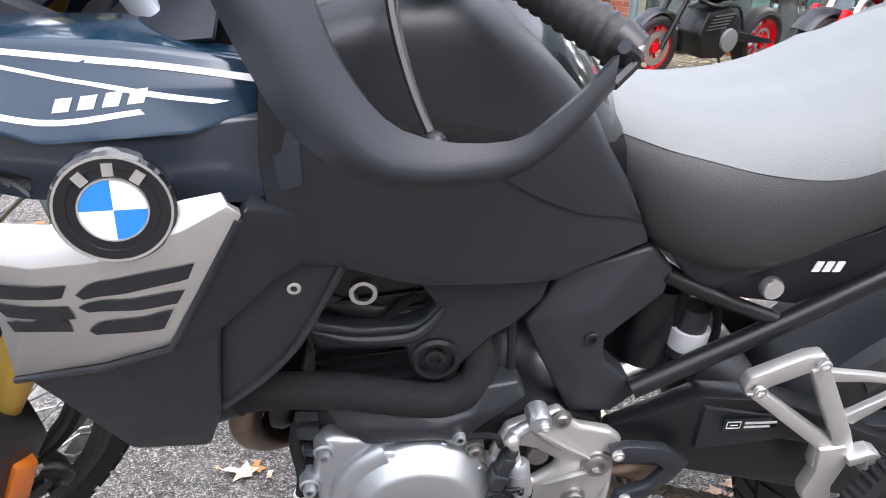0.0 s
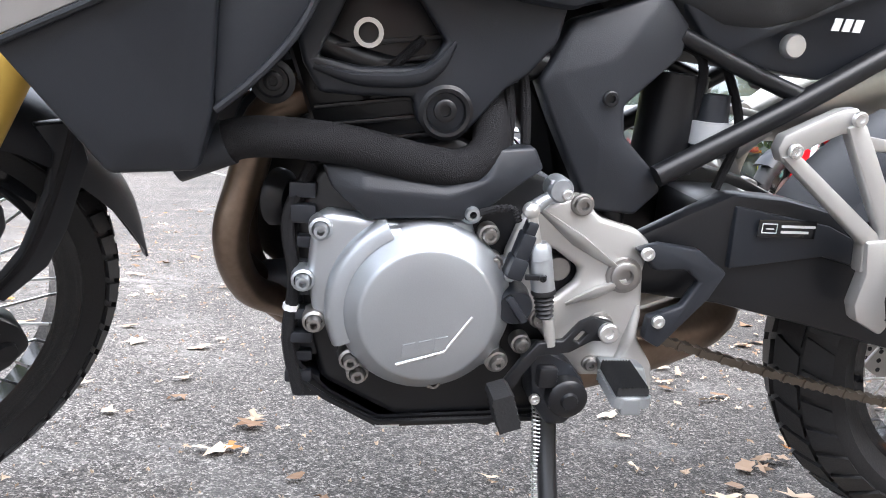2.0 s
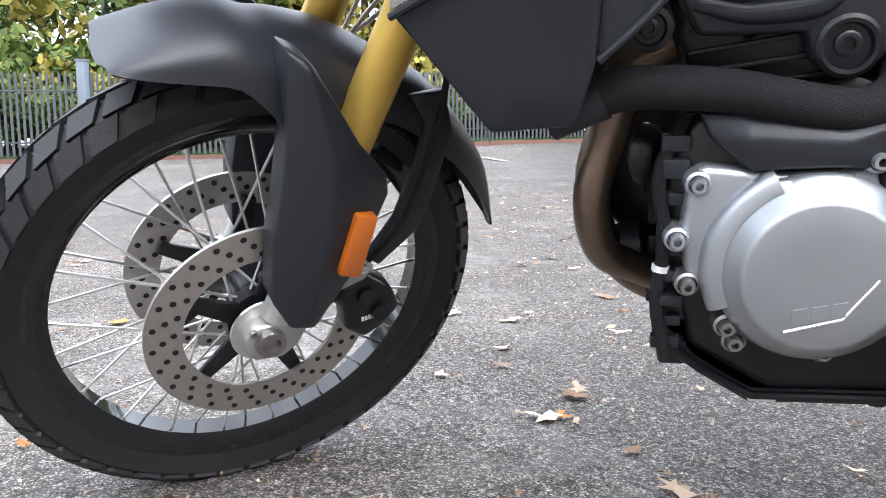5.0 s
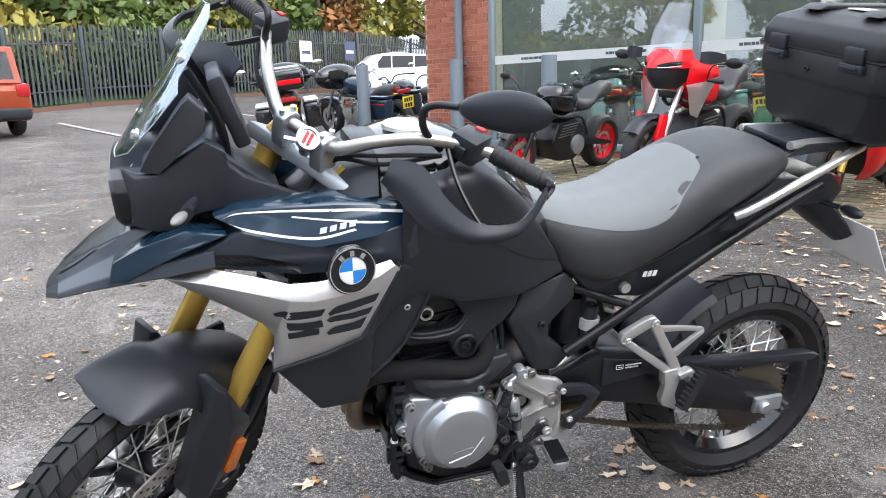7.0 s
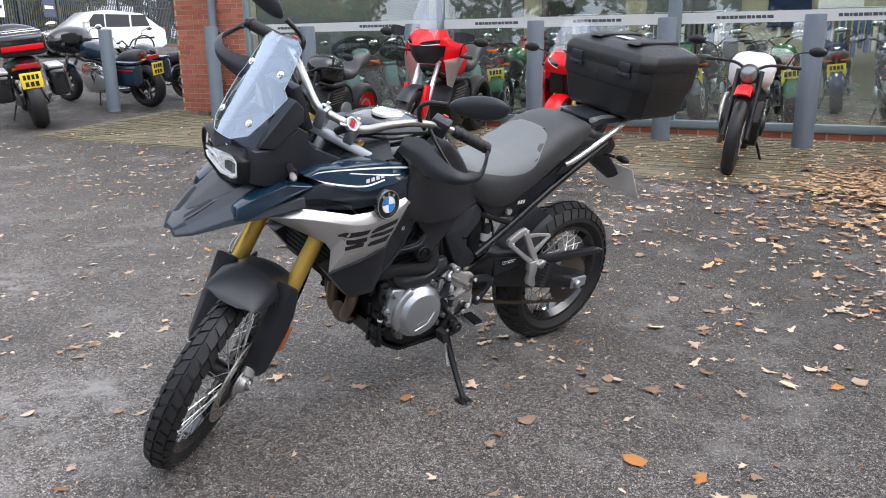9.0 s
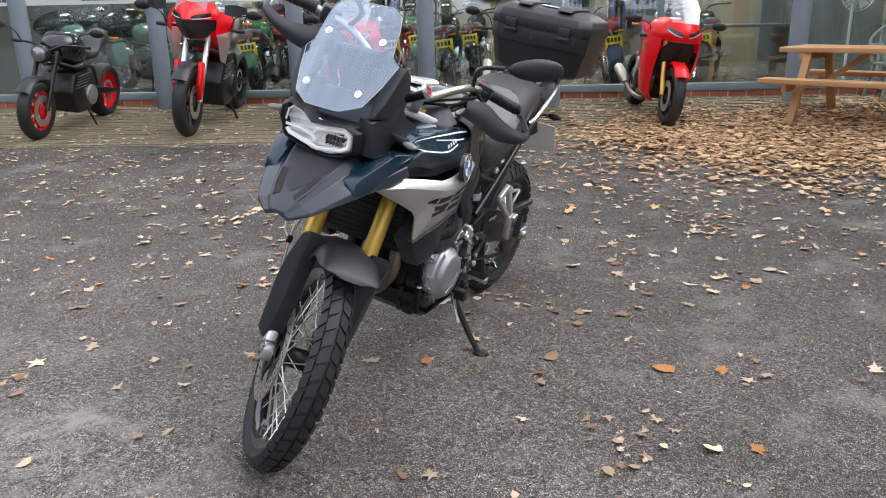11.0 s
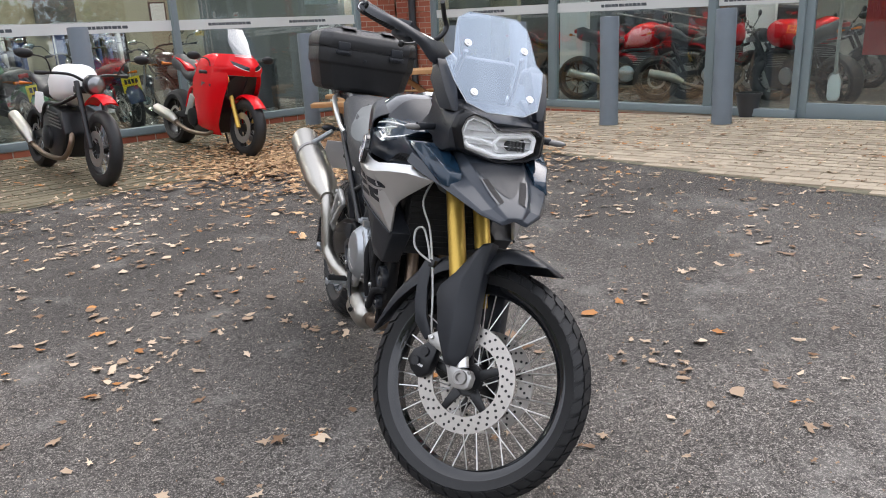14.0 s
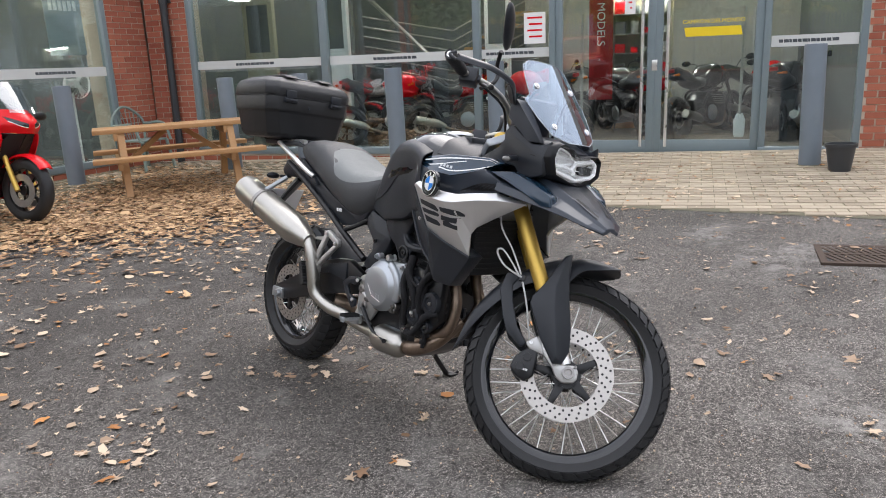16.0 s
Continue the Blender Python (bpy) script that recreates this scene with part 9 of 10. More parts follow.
        bmesh.ops.create_uvsphere(f, u_segments=24, v_segments=12, radius=1, matrix=Matrix.Translation((hx - 0.06, 0, hz + 0.10)) @ Matrix.Diagonal((0.17, 0.42, 0.20, 1)))
        fo = part("fairing", f, GLOSS, e, "broad batwing fairing")
        part("headlight", lathe([(0.0001, 0), (0.09, 0), (0.095, 0.03)], 24, False, None, pose(hx - 0.24, 0, hz + 0.06, 0, 0, 90)), REFLECTOR, fo)
        for s in (-1, 1):
            pn = bevelled(box(0.42, s * 0.20 if s > 0 else -0.40, 0.36, 0.98, 0.40 if s > 0 else -0.20, 0.68), 0.05, 3)
            pno = part("pannier", pn, paint, e, "hard pannier with a red stripe")
            part("pannier_stripe", box(0.44, s * 0.402 if s > 0 else -0.408, 0.60, 0.96, 0.408 if s > 0 else -0.402, 0.612), RED, pno)
            part("pannier_lid", bevelled(box(0.43, s * 0.21 if s > 0 else -0.39, 0.68, 0.97, 0.39 if s > 0 else -0.21, 0.72), 0.015, 2), paint2 or paint, pno)
        if paint2:
            tb = bevelled(box(0.62, -0.26, 0.86, 1.06, 0.26, 1.10), 0.05, 3)
            tbo = part("tour_box", tb, paint, e, "black tour box with a red light strip")
            part("box_light", box(1.06, -0.22, 0.93, 1.075, 0.22, 0.99, 0.004), RED, tbo)
            part("box_rack", tube([(0.66, -0.22, 1.13), (1.04, -0.22, 1.13), (1.04, 0.22, 1.13), (0.66, 0.22, 1.13), (0.66, -0.22, 1.13)], 0.008, 8, 1), CHROME, tbo)
        part("lamp_bar", box(0.98, -0.12, 0.72, 1.02, 0.12, 0.78, 0.01), REDDARK, e)
    else:
        part("headlight", lathe([(0.0001, -0.03), (0.07, -0.02), (0.088, 0.0), (0.088, 0.05), (0.05, 0.10), (0.0001, 0.11)], 24, False, None, pose(hx - 0.16, 0, hz - 0.02, 0, 0, -90)), CHROME if style == "cruiser" else BLACKMETAL, e)
        part("headlight_lens", lathe([(0.0001, -0.035), (0.06, -0.026), (0.078, -0.006)], 24, False, None, pose(hx - 0.165, 0, hz - 0.02, 0, 0, -90)), LAMPDARK, e)
        if style == "scrambler":
            for s in (-1, 1):
                part("side_number", prism([(0.18, 0.60), (0.22, 0.76), (0.40, 0.76), (0.44, 0.62), (0.32, 0.56)], s * 0.15, s * 0.165, 0.005), WHITE, e)
                part("tank_panel", shell([(-0.26, s * 0.172, 0.90), (-0.10, s * 0.192, 0.94), (0.02, s * 0.165, 0.88), (-0.08, s * 0.182, 0.80), (-0.24, s * 0.16, 0.80)], s * 0.12, 0.004), WHITE, e)
        if style == "cruiser":
            part("rear_mudguard", strip_arc(wb, rr_, [(rr_ + 0.02, -wr * 0.6), (rr_ + 0.05, -wr * 0.4), (rr_ + 0.06, 0), (rr_ + 0.05, wr * 0.4), (rr_ + 0.02, wr * 0.6), (rr_ + 0.016, wr * 0.55), (rr_ + 0.045, 0), (rr_ + 0.016, -wr * 0.55)], 10, 140, 16), paint, e)
    return e


def parked(F, R, lean=7):
    """The pose for wheels standing at F (front) and R (rear)."""
    c = ((F[0] + R[0]) / 2, (F[1] + R[1]) / 2)
    zf, zr = height(*F), height(*R)
    a = math.degrees(math.atan2(R[1] - F[1], R[0] - F[0]))
    pitch = math.degrees(math.atan2(zf - zr, math.hypot(R[0] - F[0], R[1] - F[1])))
    return Matrix.Translation((c[0], c[1], (zf + zr) / 2 + 0.004)) @ pose(0, 0, 0, 0, 0, a) @ pose(0, 0, 0, 0, pitch, 0) @ pose(0, 0, 0, lean, 0, 0)


ROW = "motorcycles parked outside"
street_bike(parked((4.50, 1.36), (5.88, 2.05)), "red and white scrambler motorcycle with wire wheels", WHITE, "scrambler", BLACKMETAL, ROW, paint2=RED)
street_bike(parked((5.43, 0.06), (6.77, 0.72)), "bright red fully faired sport motorcycle", RED, "sport", BLACKMETAL, ROW)
street_bike(parked((3.97, 2.95), (5.28, 3.58)) @ Matrix.Scale(1.06, 4), "red half-faired sport motorcycle facing the car park", RED, "sport", BLACKMETAL, ROW)
street_bike(parked((3.36, 4.45), (4.72, 5.15)) @ Matrix.Scale(1.12, 4), "tall red and silver touring motorcycle with a clear screen", RED, "adventure", BLACKMETAL, ROW, paint2=SILVER)
street_bike(parked((2.55, 5.75), (3.88, 6.38)), "black naked motorcycle with bright red wheels", GLOSS, "naked", RED, ROW)
street_bike(parked((0.87, 11.65), (0.72, 9.95)) @ Matrix.Scale(1.18, 4), "black touring motorcycle with panniers and tour box", GLOSS, "tourer", BLACKMETAL, ROW, plate=YELLOW, paint2=SILVER)
street_bike(parked((1.75, 12.35), (2.55, 10.95)) @ Matrix.Scale(1.1, 4), "blue touring motorcycle with hard panniers", NAVY, "tourer", BLACKMETAL, ROW, plate=YELLOW)
street_bike(parked((2.9, 13.2), (3.55, 11.8)), "black cruiser motorcycle behind the brick pier", GLOSS, "cruiser", BLACKMETAL, ROW)
# showroom rows
IN = "motorcycles in the showroom"
protoA = [street_bike(FA @ pose(1.9 + 0, -3.2, 0.285, 0, 0, 80) @ pose(0, 0, 0, 6, 0, 0), "black cruiser motorcycle with chrome", GLOSS, "cruiser", CHROME, IN, plate=YELLOW),
          street_bike(FA @ pose(5.1, -1.45, 0.285, 0, 0, 98) @ pose(0, 0, 0, 6, 0, 0), "green cruiser motorcycle with chrome engine", GREENPAINT, "cruiser", CHROME, IN, plate=YELLOW),
          street_bike(FA @ pose(10.2, -1.3, 0.285, 0, 0, 150) @ pose(0, 0, 0, 6, 0, 0), "pale teal touring motorcycle with chrome", TEAL, "tourer", CHROME, IN),
          street_bike(FA @ pose(3.9, -1.5, 0.285, 0, 0, 92) @ pose(0, 0, 0, 6, 0, 0), "blue cruiser motorcycle with chrome engine", BLUEPAINT, "cruiser", CHROME, IN, plate=YELLOW)]
for k, (s, d, p, turn) in enumerate(((2.8, -1.6, 0, 95), (6.9, -1.4, 0, 100), (7.8, -1.5, 3, 85), (8.7, -1.4, 1, 96), (9.5, -2.6, 0, 80), (11.4, -1.5, 2, 130), (4.5, -3.6, 3, 90), (5.6, -3.4, 0, 84), (6.7, -3.6, 1, 98), (7.9, -3.5, 0, 88), (9.0, -4.2, 2, 92), (10.6, -3.8, 0, 100), (11.9, -3.6, 3, 86), (6.0, -1.35, 0, 88))):
    copy_thing(protoA[p], FA @ pose(s, d, 0.285, 0, 0, turn) @ pose(0, 0, 0, 6, 0, 0))
protoB = [street_bike(FB @ pose(-3.2, -1.35, 0.30, 0, 0, 24) @ pose(0, 0, 0, 5, 0, 0), "red naked motorcycle in the showroom", RED, "naked", BLACKMETAL, IN),
          street_bike(FB @ pose(-7.55, -2.2, 0.30, 0, 0, 60) @ pose(0, 0, 0, 5, 0, 0), "black scrambler motorcycle in the showroom", GLOSS, "naked", BLACKMETAL, IN)]
for s, d, p, turn in ((-4.3, -1.5, 0, 30), (-1.9, -1.6, 0, 20), (-3.9, -2.9, 0, 22), (-2.4, -3.1, 0, 28), (-5.2, -1.8, 0, 150), (-5.0, -3.3, 0, 35), (-6.4, -2.8, 1, 120), (-8.6, -1.9, 1, 75), (-8.4, -3.4, 0, 40)):
    copy_thing(protoB[p], FB @ pose(s, d, 0.30, 0, 0, turn) @ pose(0, 0, 0, 5, 0, 0))

# ---- cars ----
def car(m, paint, label, suv):
    e = root("car", m, label, "car")
    L, Wd, H = (4.7, 1.95, 1.85) if suv else (4.2, 1.78, 1.50)
    a = L / 2
    if suv:
        low = [(-a, 0.45), (-a + 0.05, 0.85), (-a + 0.9, 1.05), (a - 0.15, 1.08), (a, 0.95), (a, 0.42), (a - 0.2, 0.30), (-a + 0.2, 0.30)]
        cab = [(-a + 1.0, 1.03), (-a + 1.65, H - 0.05), (-a + 2.1, H), (a - 0.45, H - 0.03), (a - 0.08, 1.06)]
    else:
        low = [(-a, 0.35), (-a + 0.08, 0.68), (-a + 0.95, 0.90), (a - 0.2, 0.98), (a, 0.85), (a, 0.35), (a - 0.2, 0.22), (-a + 0.2, 0.22)]
        cab = [(-a + 0.95, 0.88), (-a + 1.75, H - 0.05), (-a + 2.3, H), (a - 0.75, H - 0.10), (a - 0.15, 0.97)]
    part("body", prism(low, -Wd / 2, Wd / 2, 0.06, 3), paint, e)
    cb = prism(cab, -Wd / 2 + 0.12, Wd / 2 - 0.12, 0.04, 2)
    part("cabin", cb, paint, e)
    zb, zt = cab[0][1] + 0.06, H - 0.14
    for s in (-1, 1):
        y = s * (Wd / 2 - 0.118)
        for x0, x1, t in ((cab[0][0] + 0.45, -0.02, 0.35), (0.03, 0.85, 0.0), (0.92, cab[-1][0] - 0.35, -0.18)):
            part("side_window", prism([(x0, zb), (x1, zb), (x1 + min(0, t), zt), (x0 + max(0, t), zt)], y, y + s * 0.008, 0), GLOSS, e)
        for x in (-a + 0.85, a - 0.85):
            r = 0.37 if suv else 0.31
            w = part("wheel", lathe([(0.0001, s * 0.0), (r * 0.62, s * 0.0), (r * 0.66, s * -0.02), (r * 0.66, s * -0.2)], 28, False), SILVER, e, at=pose(x, s * (Wd / 2 - 0.02), r))
            part("tyre", lathe([(r * 0.65, s * 0.005), (r * 0.92, s * 0.01), (r, s * -0.04), (r, s * -0.18), (r * 0.65, s * -0.2)], 32), RUBBER, w)
            part("wheel_arch", strip_arc(x, r, [(r * 1.04, s * (Wd / 2 - 0.1)), (r * 1.2, s * (Wd / 2 - 0.1)), (r * 1.2, s * (Wd / 2 + 0.008)), (r * 1.04, s * (Wd / 2 + 0.008))], -8, 188, 18), PLASTIC, e)
        part("rear_lamp", box(a - 0.04, s * (Wd / 2 - 0.28) if s > 0 else -Wd / 2 + 0.03, 0.82 if not suv else 0.80, a + 0.012, Wd / 2 - 0.03 if s > 0 else -Wd / 2 + 0.28, 0.95 if not suv else 1.05, 0.012), REDDARK, e)
        part("door_mirror", box(cab[0][0] + 0.35, s * (Wd / 2 + 0.02), zb, cab[0][0] + 0.5, s * (Wd / 2 + 0.17), zb + 0.14, 0.03), paint, e)
    # glass behind, slanting with the tail
    x0, z0 = cab[-1]
    x1, z1 = cab[-2]
    rw_ = bmesh.new()
    for y in (-Wd / 2 + 0.26, Wd / 2 - 0.26):
        for k in (0.12, 0.85):
            rw_.verts.new((x0 + (x1 - x0) * k + 0.012, y, z0 + (z1 - z0) * k + 0.004))
    rw_.verts.ensure_lookup_table()
    v = rw_.verts
    rw_.faces.new((v[0], v[1], v[3], v[2]))
    bmesh.ops.solidify(rw_, geom=rw_.faces[:], thickness=0.006)
    part("rear_window", rw_, GLOSS, e)
    pp = part("number_plate", box(a + 0.002, -0.26, 0.66, a + 0.014, 0.26, 0.78, 0.002), YELLOW, e, "yellow number plate with dark bars")
    part("plate_mark", bars_text(-0.22, 0.22, 0.685, 0.755, 0.0, 7), MESHBLACK, pp, smooth=0, at=pose(a + 0.0165, 0, 0, 0, 0, 90))
    part("bumper", prism([(a - 0.10, 0.32), (a + 0.03, 0.36), (a + 0.03, 0.56), (a - 0.10, 0.60)], -Wd / 2 + 0.04, Wd / 2 - 0.04, 0.03), PLASTIC if suv else paint, e)
    return e


car(Matrix.Translation((-5.9, 17.6, height(-5.9, 17.6))) @ pose(0, 0, 0, 0, 0, -62), CARRED, "copper-red estate car parked by the fence", True)
car(Matrix.Translation((6.0, 26.6, height(6.0, 26.6))) @ pose(0, 0, 0, 0, 0, 8), CARWHITE, "white hatchback parked by the fence", False)
car(Matrix.Translation((-11.0, 26.0, height(-11.0, 26.0))) @ pose(0, 0, 0, 0, 0, 60), CARWHITE, "white car parked far off", False)

# parking bay lines
for k, (x0, y0, x1, y1) in enumerate(((-4.6, 12.6, -7.0, 16.8), (-2.2, 14.8, -4.0, 19.0), (0.6, 17.5, -0.8, 22.0))):
    n = 10
    d = Vector((x1 - x0, y1 - y0, 0))
    q = Vector((-d.y, d.x, 0)).normalized() * 0.05
    vs, fs = [], []
    for i in range(n + 1):
        p = Vector((x0, y0, 0)) + d * i / n
        for sgn in (-1, 1):
            c = p + q * sgn
            vs.append((c.x, c.y, height(c.x, c.y) + 0.02))
        if i:
            fs.append((2 * i - 2, 2 * i - 1, 2 * i + 1, 2 * i))
    me = bpy.data.meshes.new("parking_line")
    me.from_pydata(vs, [], fs)
    me.materials.append(mat("worn_white_line", (0.33, 0.33, 0.32), 0.8, var=0.35))
    tagged(new("parking_line", me), "worn white parking bay line", "road marking", kind="structure")

# ---- palisade fence ----
KERBBRICK = mat("dull_kerb_brick", (0.11, 0.055, 0.042), 0.9, var=0.25, fine=60)
FENCE = [(-46, 2), (-30, 10), (-14.2, 18.0), (-7.7, 21.6), (-4.0, 24.6), (2.7, 29.2), (9.8, 36.9), (30, 56)]
fence = root("palisade_fence", pose(0, 0, 0), "tall grey steel palisade fence on a low brick kerb", "fence")
pv, pf_ = [], []
kv, kf = [], []
post_ob = None
for (xa, ya), (xb, yb) in zip(FENCE, FENCE[1:]):
    d = Vector((xb - xa, yb - ya, 0))
    L = d.length
    u = d / L
    nrm = Vector((-u.y, u.x, 0))
    k = 0.0
    while k < L:
        p = Vector((xa, ya, 0)) + u * k
        z = height(p.x, p.y) + 0.18
        i = len(pv)
        for s in (-0.035, 0.035):
            for o in (-0.012, 0.012):
                q = p + u * s + nrm * o
                pv += [(q.x, q.y, z), (q.x, q.y, z + 2.2)]
        tip = p
        pv.append((tip.x, tip.y, z + 2.32))
        pf_ += [(i, i + 4, i + 5, i + 1), (i + 2, i + 3, i + 7, i + 6), (i, i + 1, i + 3, i + 2), (i + 4, i + 6, i + 7, i + 5), (i + 1, i + 5, i + 8), (i + 5, i + 7, i + 8), (i + 7, i + 3, i + 8), (i + 3, i + 1, i + 8)]
        k += 0.155
    n = max(1, round(L / 2.75))
    for j in range(n):
        p = Vector((xa, ya, 0)) + d * j / n - nrm * 0.06
        if post_ob is None:
            post_ob = part("fence_post", box(-0.05, -0.05, 0, 0.05, 0.05, 2.45, 0.004), FENCEGREY, fence, at=pose(p.x, p.y, height(p.x, p.y)))
        else:
            again(post_ob, "fence_post", fence, pose(p.x, p.y, height(p.x, p.y)))
    za, zb = height(xa, ya), height(xb, yb)
    for h in (0.55, 1.95):
        part("fence_rail", tube([(xa, ya, za + h), ((xa + xb) / 2, (ya + yb) / 2, height((xa + xb) / 2, (ya + yb) / 2) + h), (xb, yb, zb + h)], 0.025, 6, 1), FENCEGREY, fence)
    part("kerb_wall", tube([(xa, ya, za), ((xa + xb) / 2, (ya + yb) / 2, height((xa + xb) / 2, (ya + yb) / 2)), (xb, yb, zb)], 0.16, 4, 1), KERBBRICK, fence, smooth=0)
me = bpy.data.meshes.new("pale")
me.from_pydata(pv, [], pf_)
me.materials.append(FENCEGREY)
po = new("pale", me)
po.parent = fence
tagged(po, kind="stuff")
gpost = root("gate_post", pose(-14.3, 17.8, height(-14.3, 17.8)), "stout blue-grey gate post", "post")
part("post", box(-0.12, -0.12, 0, 0.12, 0.12, 2.75, 0.01), BOLLARD, gpost)
part("cap", box(-0.14, -0.14, 2.75, 0.14, 0.14, 2.80, 0.01), BOLLARD, gpost)
copy_thing(gpost, pose(-7.75, 21.5, height(-7.75, 21.5)))
for k, (x, y) in enumerate(((6.0, 32.5), (3.8, 30.2))):
    sg = root("fence_sign", pose(x - 0.3, y - 0.5, height(x, y), 0, 0, 40), "blue and white sign fixed to the fence", "sign", "signs on the fence")
    part("board", box(-0.35, -0.06, 1.2, 0.35, -0.04, 2.0), BLUEPAINT if k == 0 else WHITE, sg)
    part("print", box(-0.25, -0.064, 1.5, 0.25, -0.061, 1.62), WHITE if k == 0 else BLUEPAINT, sg)
    part("leg", tube([(0, -0.03, 0), (0, -0.03, 1.3)], 0.03, 8, 1), FENCEGREY, sg)
lp = root("lamp_column", pose(-16.5, 22.0, height(-16.5, 22.0)), "slim grey lamp column behind the fence", "street lamp")
part("column", tube([(0, 0, 0), (0, 0, 8)], [0.09, 0.05], 10, 1), FENCEGREY, lp)
part("lantern", box(-0.1, -0.5, 7.95, 0.1, 0.1, 8.08, 0.02), FENCEGREY, lp)
copy_thing(lp, pose(0.3, 30.0, height(0.3, 30.0)))
# grass verge behind the fence
vs, fs = [], []
for i, (x, y) in enumerate(FENCE):
    a = Vector(FENCE[max(0, i - 1)])
    b = Vector(FENCE[min(len(FENCE) - 1, i + 1)])
    d = (b - a).normalized()
    nx, ny = -d.y, d.x
    for w, dz in ((0.25, 0.06), (4, 0.5), (30, 1.2)):
        vs.append((x + nx * w, y + ny * w, height(x, y) + dz))
    if i:
        for j in range(2):
            q = 3 * i + j
            fs.append((q - 3, q - 2, q + 1, q))
me = bpy.data.meshes.new("verge")
me.from_pydata(vs, [], fs)
me.materials.append(GRASS)
tagged(new("verge", me), "rough grass bank behind the fence", "grass", kind="structure")

# ---- trees ----
def leaf_cloud(blobs, n, size, seed):
    """Many small leaf faces scattered in and over a set of lumps, with gaps."""
    rg = np.random.RandomState(seed)
    w = np.array([b[3] ** 2 for b in blobs])
    idx = rg.choice(len(blobs), n, p=w / w.sum())
    B = np.array(blobs)[idx]
    d = rg.normal(size=(n, 3))
    d /= np.linalg.norm(d, axis=1)[:, None]
    r = B[:, 3] * (0.55 + 0.5 * rg.rand(n) ** 0.6)
    c = B[:, :3] + d * r[:, None] * np.array([1, 1, 0.85])
    a = rg.normal(size=(n, 3))
    a /= np.linalg.norm(a, axis=1)[:, None]
    b = np.cross(a, rg.normal(size=(n, 3)))
    b /= np.linalg.norm(b, axis=1)[:, None]
    s = size * (0.6 + 0.8 * rg.rand(n))[:, None]
    P = np.stack([c - a * s, c + b * s * 0.55, c + a * s, c - b * s * 0.55], 1).reshape(-1, 3)
    me = bpy.data.meshes.new("crown")
    me.from_pydata(P.tolist(), [], [(4 * i, 4 * i + 1, 4 * i + 2, 4 * i + 3) for i in range(n)])
    return me


def tree(m, h, w, leafmat, label, seed, n=3600, conifer=False):
    rg = random.Random(seed)
    e = root("tree", m, label, "tree", "trees behind the fence")
    tr = tube([(0, 0, -0.3), (0.1, 0.05, h * 0.3), (-0.05, 0.1, h * 0.6), (0, 0, h * 0.9)], [0.035 * h, 0.026 * h, 0.014 * h, 0.004 * h], 10, 4)
    blobs = []
    for k in range(11):
        a, z = rg.uniform(0, 6.28), h * rg.uniform(0.28, 0.92)
        sp = w * (0.62 * (1 - z / h) + 0.05 if conifer else 0.36 * math.sin(math.pi * min(1, z / h * 0.95)) + 0.05)
        x, y = sp * math.cos(a), sp * math.sin(a)
        tr = tube([(0, 0, z * 0.72), (x * 0.5, y * 0.5, z * 0.86), (x, y, z)], [0.010 * h, 0.006 * h, 0.002 * h], 6, 3, tr)
        for q in range(3):
            blobs.append((x + rg.gauss(0, w * 0.07), y + rg.gauss(0, w * 0.07), z + rg.gauss(0, h * 0.05), w * rg.uniform(0.09, 0.19) * (0.6 if conifer else 1)))
    part("trunk", tr, BARK, e)
    me = leaf_cloud(blobs, n, 0.15 + 0.008 * h, seed)
    me.materials.append(leafmat)
    c = new("crown", me)
    c.parent = e
    return e


def gp(x, y):
    return pose(x, y, height(x, y) + 0.3)


T = [tree(gp(-16, 25), 11, 8, LEAFGREEN, "broad green tree behind the fence", 1, 4200), tree(gp(-9.5, 28.5), 9.5, 8, LEAFYELLOW, "tree turning yellow behind the fence", 2, 4200),
     tree(gp(5.5, 39), 8.5, 8, LEAFRUST, "rust-coloured autumn tree behind the fence", 3, 3600), tree(gp(13.5, 46), 9.5, 5, LEAFYELLOW, "slender pale conifer behind the fence", 4, 3000, True)]
rg = random.Random(11)
for k, (x, y, p) in enumerate(((-22, 21, 0), (-19.5, 27.5, 1), (-13, 30, 0), (-12.5, 25, 1), (-6, 32, 0), (-3, 34, 0), (0.5, 36, 1), (2.6, 41, 0), (9.0, 46, 1), (17, 52, 3), (-28, 17, 0), (-30, 24, 0), (-36, 12, 1), (-25, 30, 0), (-17, 36, 0), (-8, 40, 0), (20, 60, 0), (11.5, 52, 0),
                               (-26, -14, 0), (-30, -4, 1), (-28, -24, 0), (-20, -28, 1), (-12, -30, 0), (-33, 3, 0), (-4, -32, 1), (5, -34, 0), (-24, -6, 0), (-38, -16, 0), (-16, -20, 2), (14, -36, 0))):
    s = rg.uniform(0.8, 1.15)
    o = copy_thing(T[p], gp(x, y) @ pose(0, 0, 0, 0, 0, rg.uniform(0, 360)))
    o.scale = (s, s, s)


def bush(m, leafmat, seed, label, w=2.2):
    rg = random.Random(seed)
    e = root("bush", m, label, "bush", "bushes along the fence")
    st = None
    blobs = []
    for k in range(7):
        a = rg.uniform(0, 6.28)
        x, y, z = w * 0.5 * math.cos(a), w * 0.5 * math.sin(a), rg.uniform(0.5, 1.5)
        st = tube([(0, 0, -0.2), (x * 0.4, y * 0.4, z * 0.6), (x, y, z)], [0.04, 0.025, 0.01], 6, 3, st)
        blobs.append((x, y, z, rg.uniform(0.4, 0.75)))
    part("stem", st, BARK, e)
    me = leaf_cloud(blobs, 1500, 0.10, seed)
    me.materials.append(leafmat)
    c = new("crown", me)
    c.parent = e
    return e


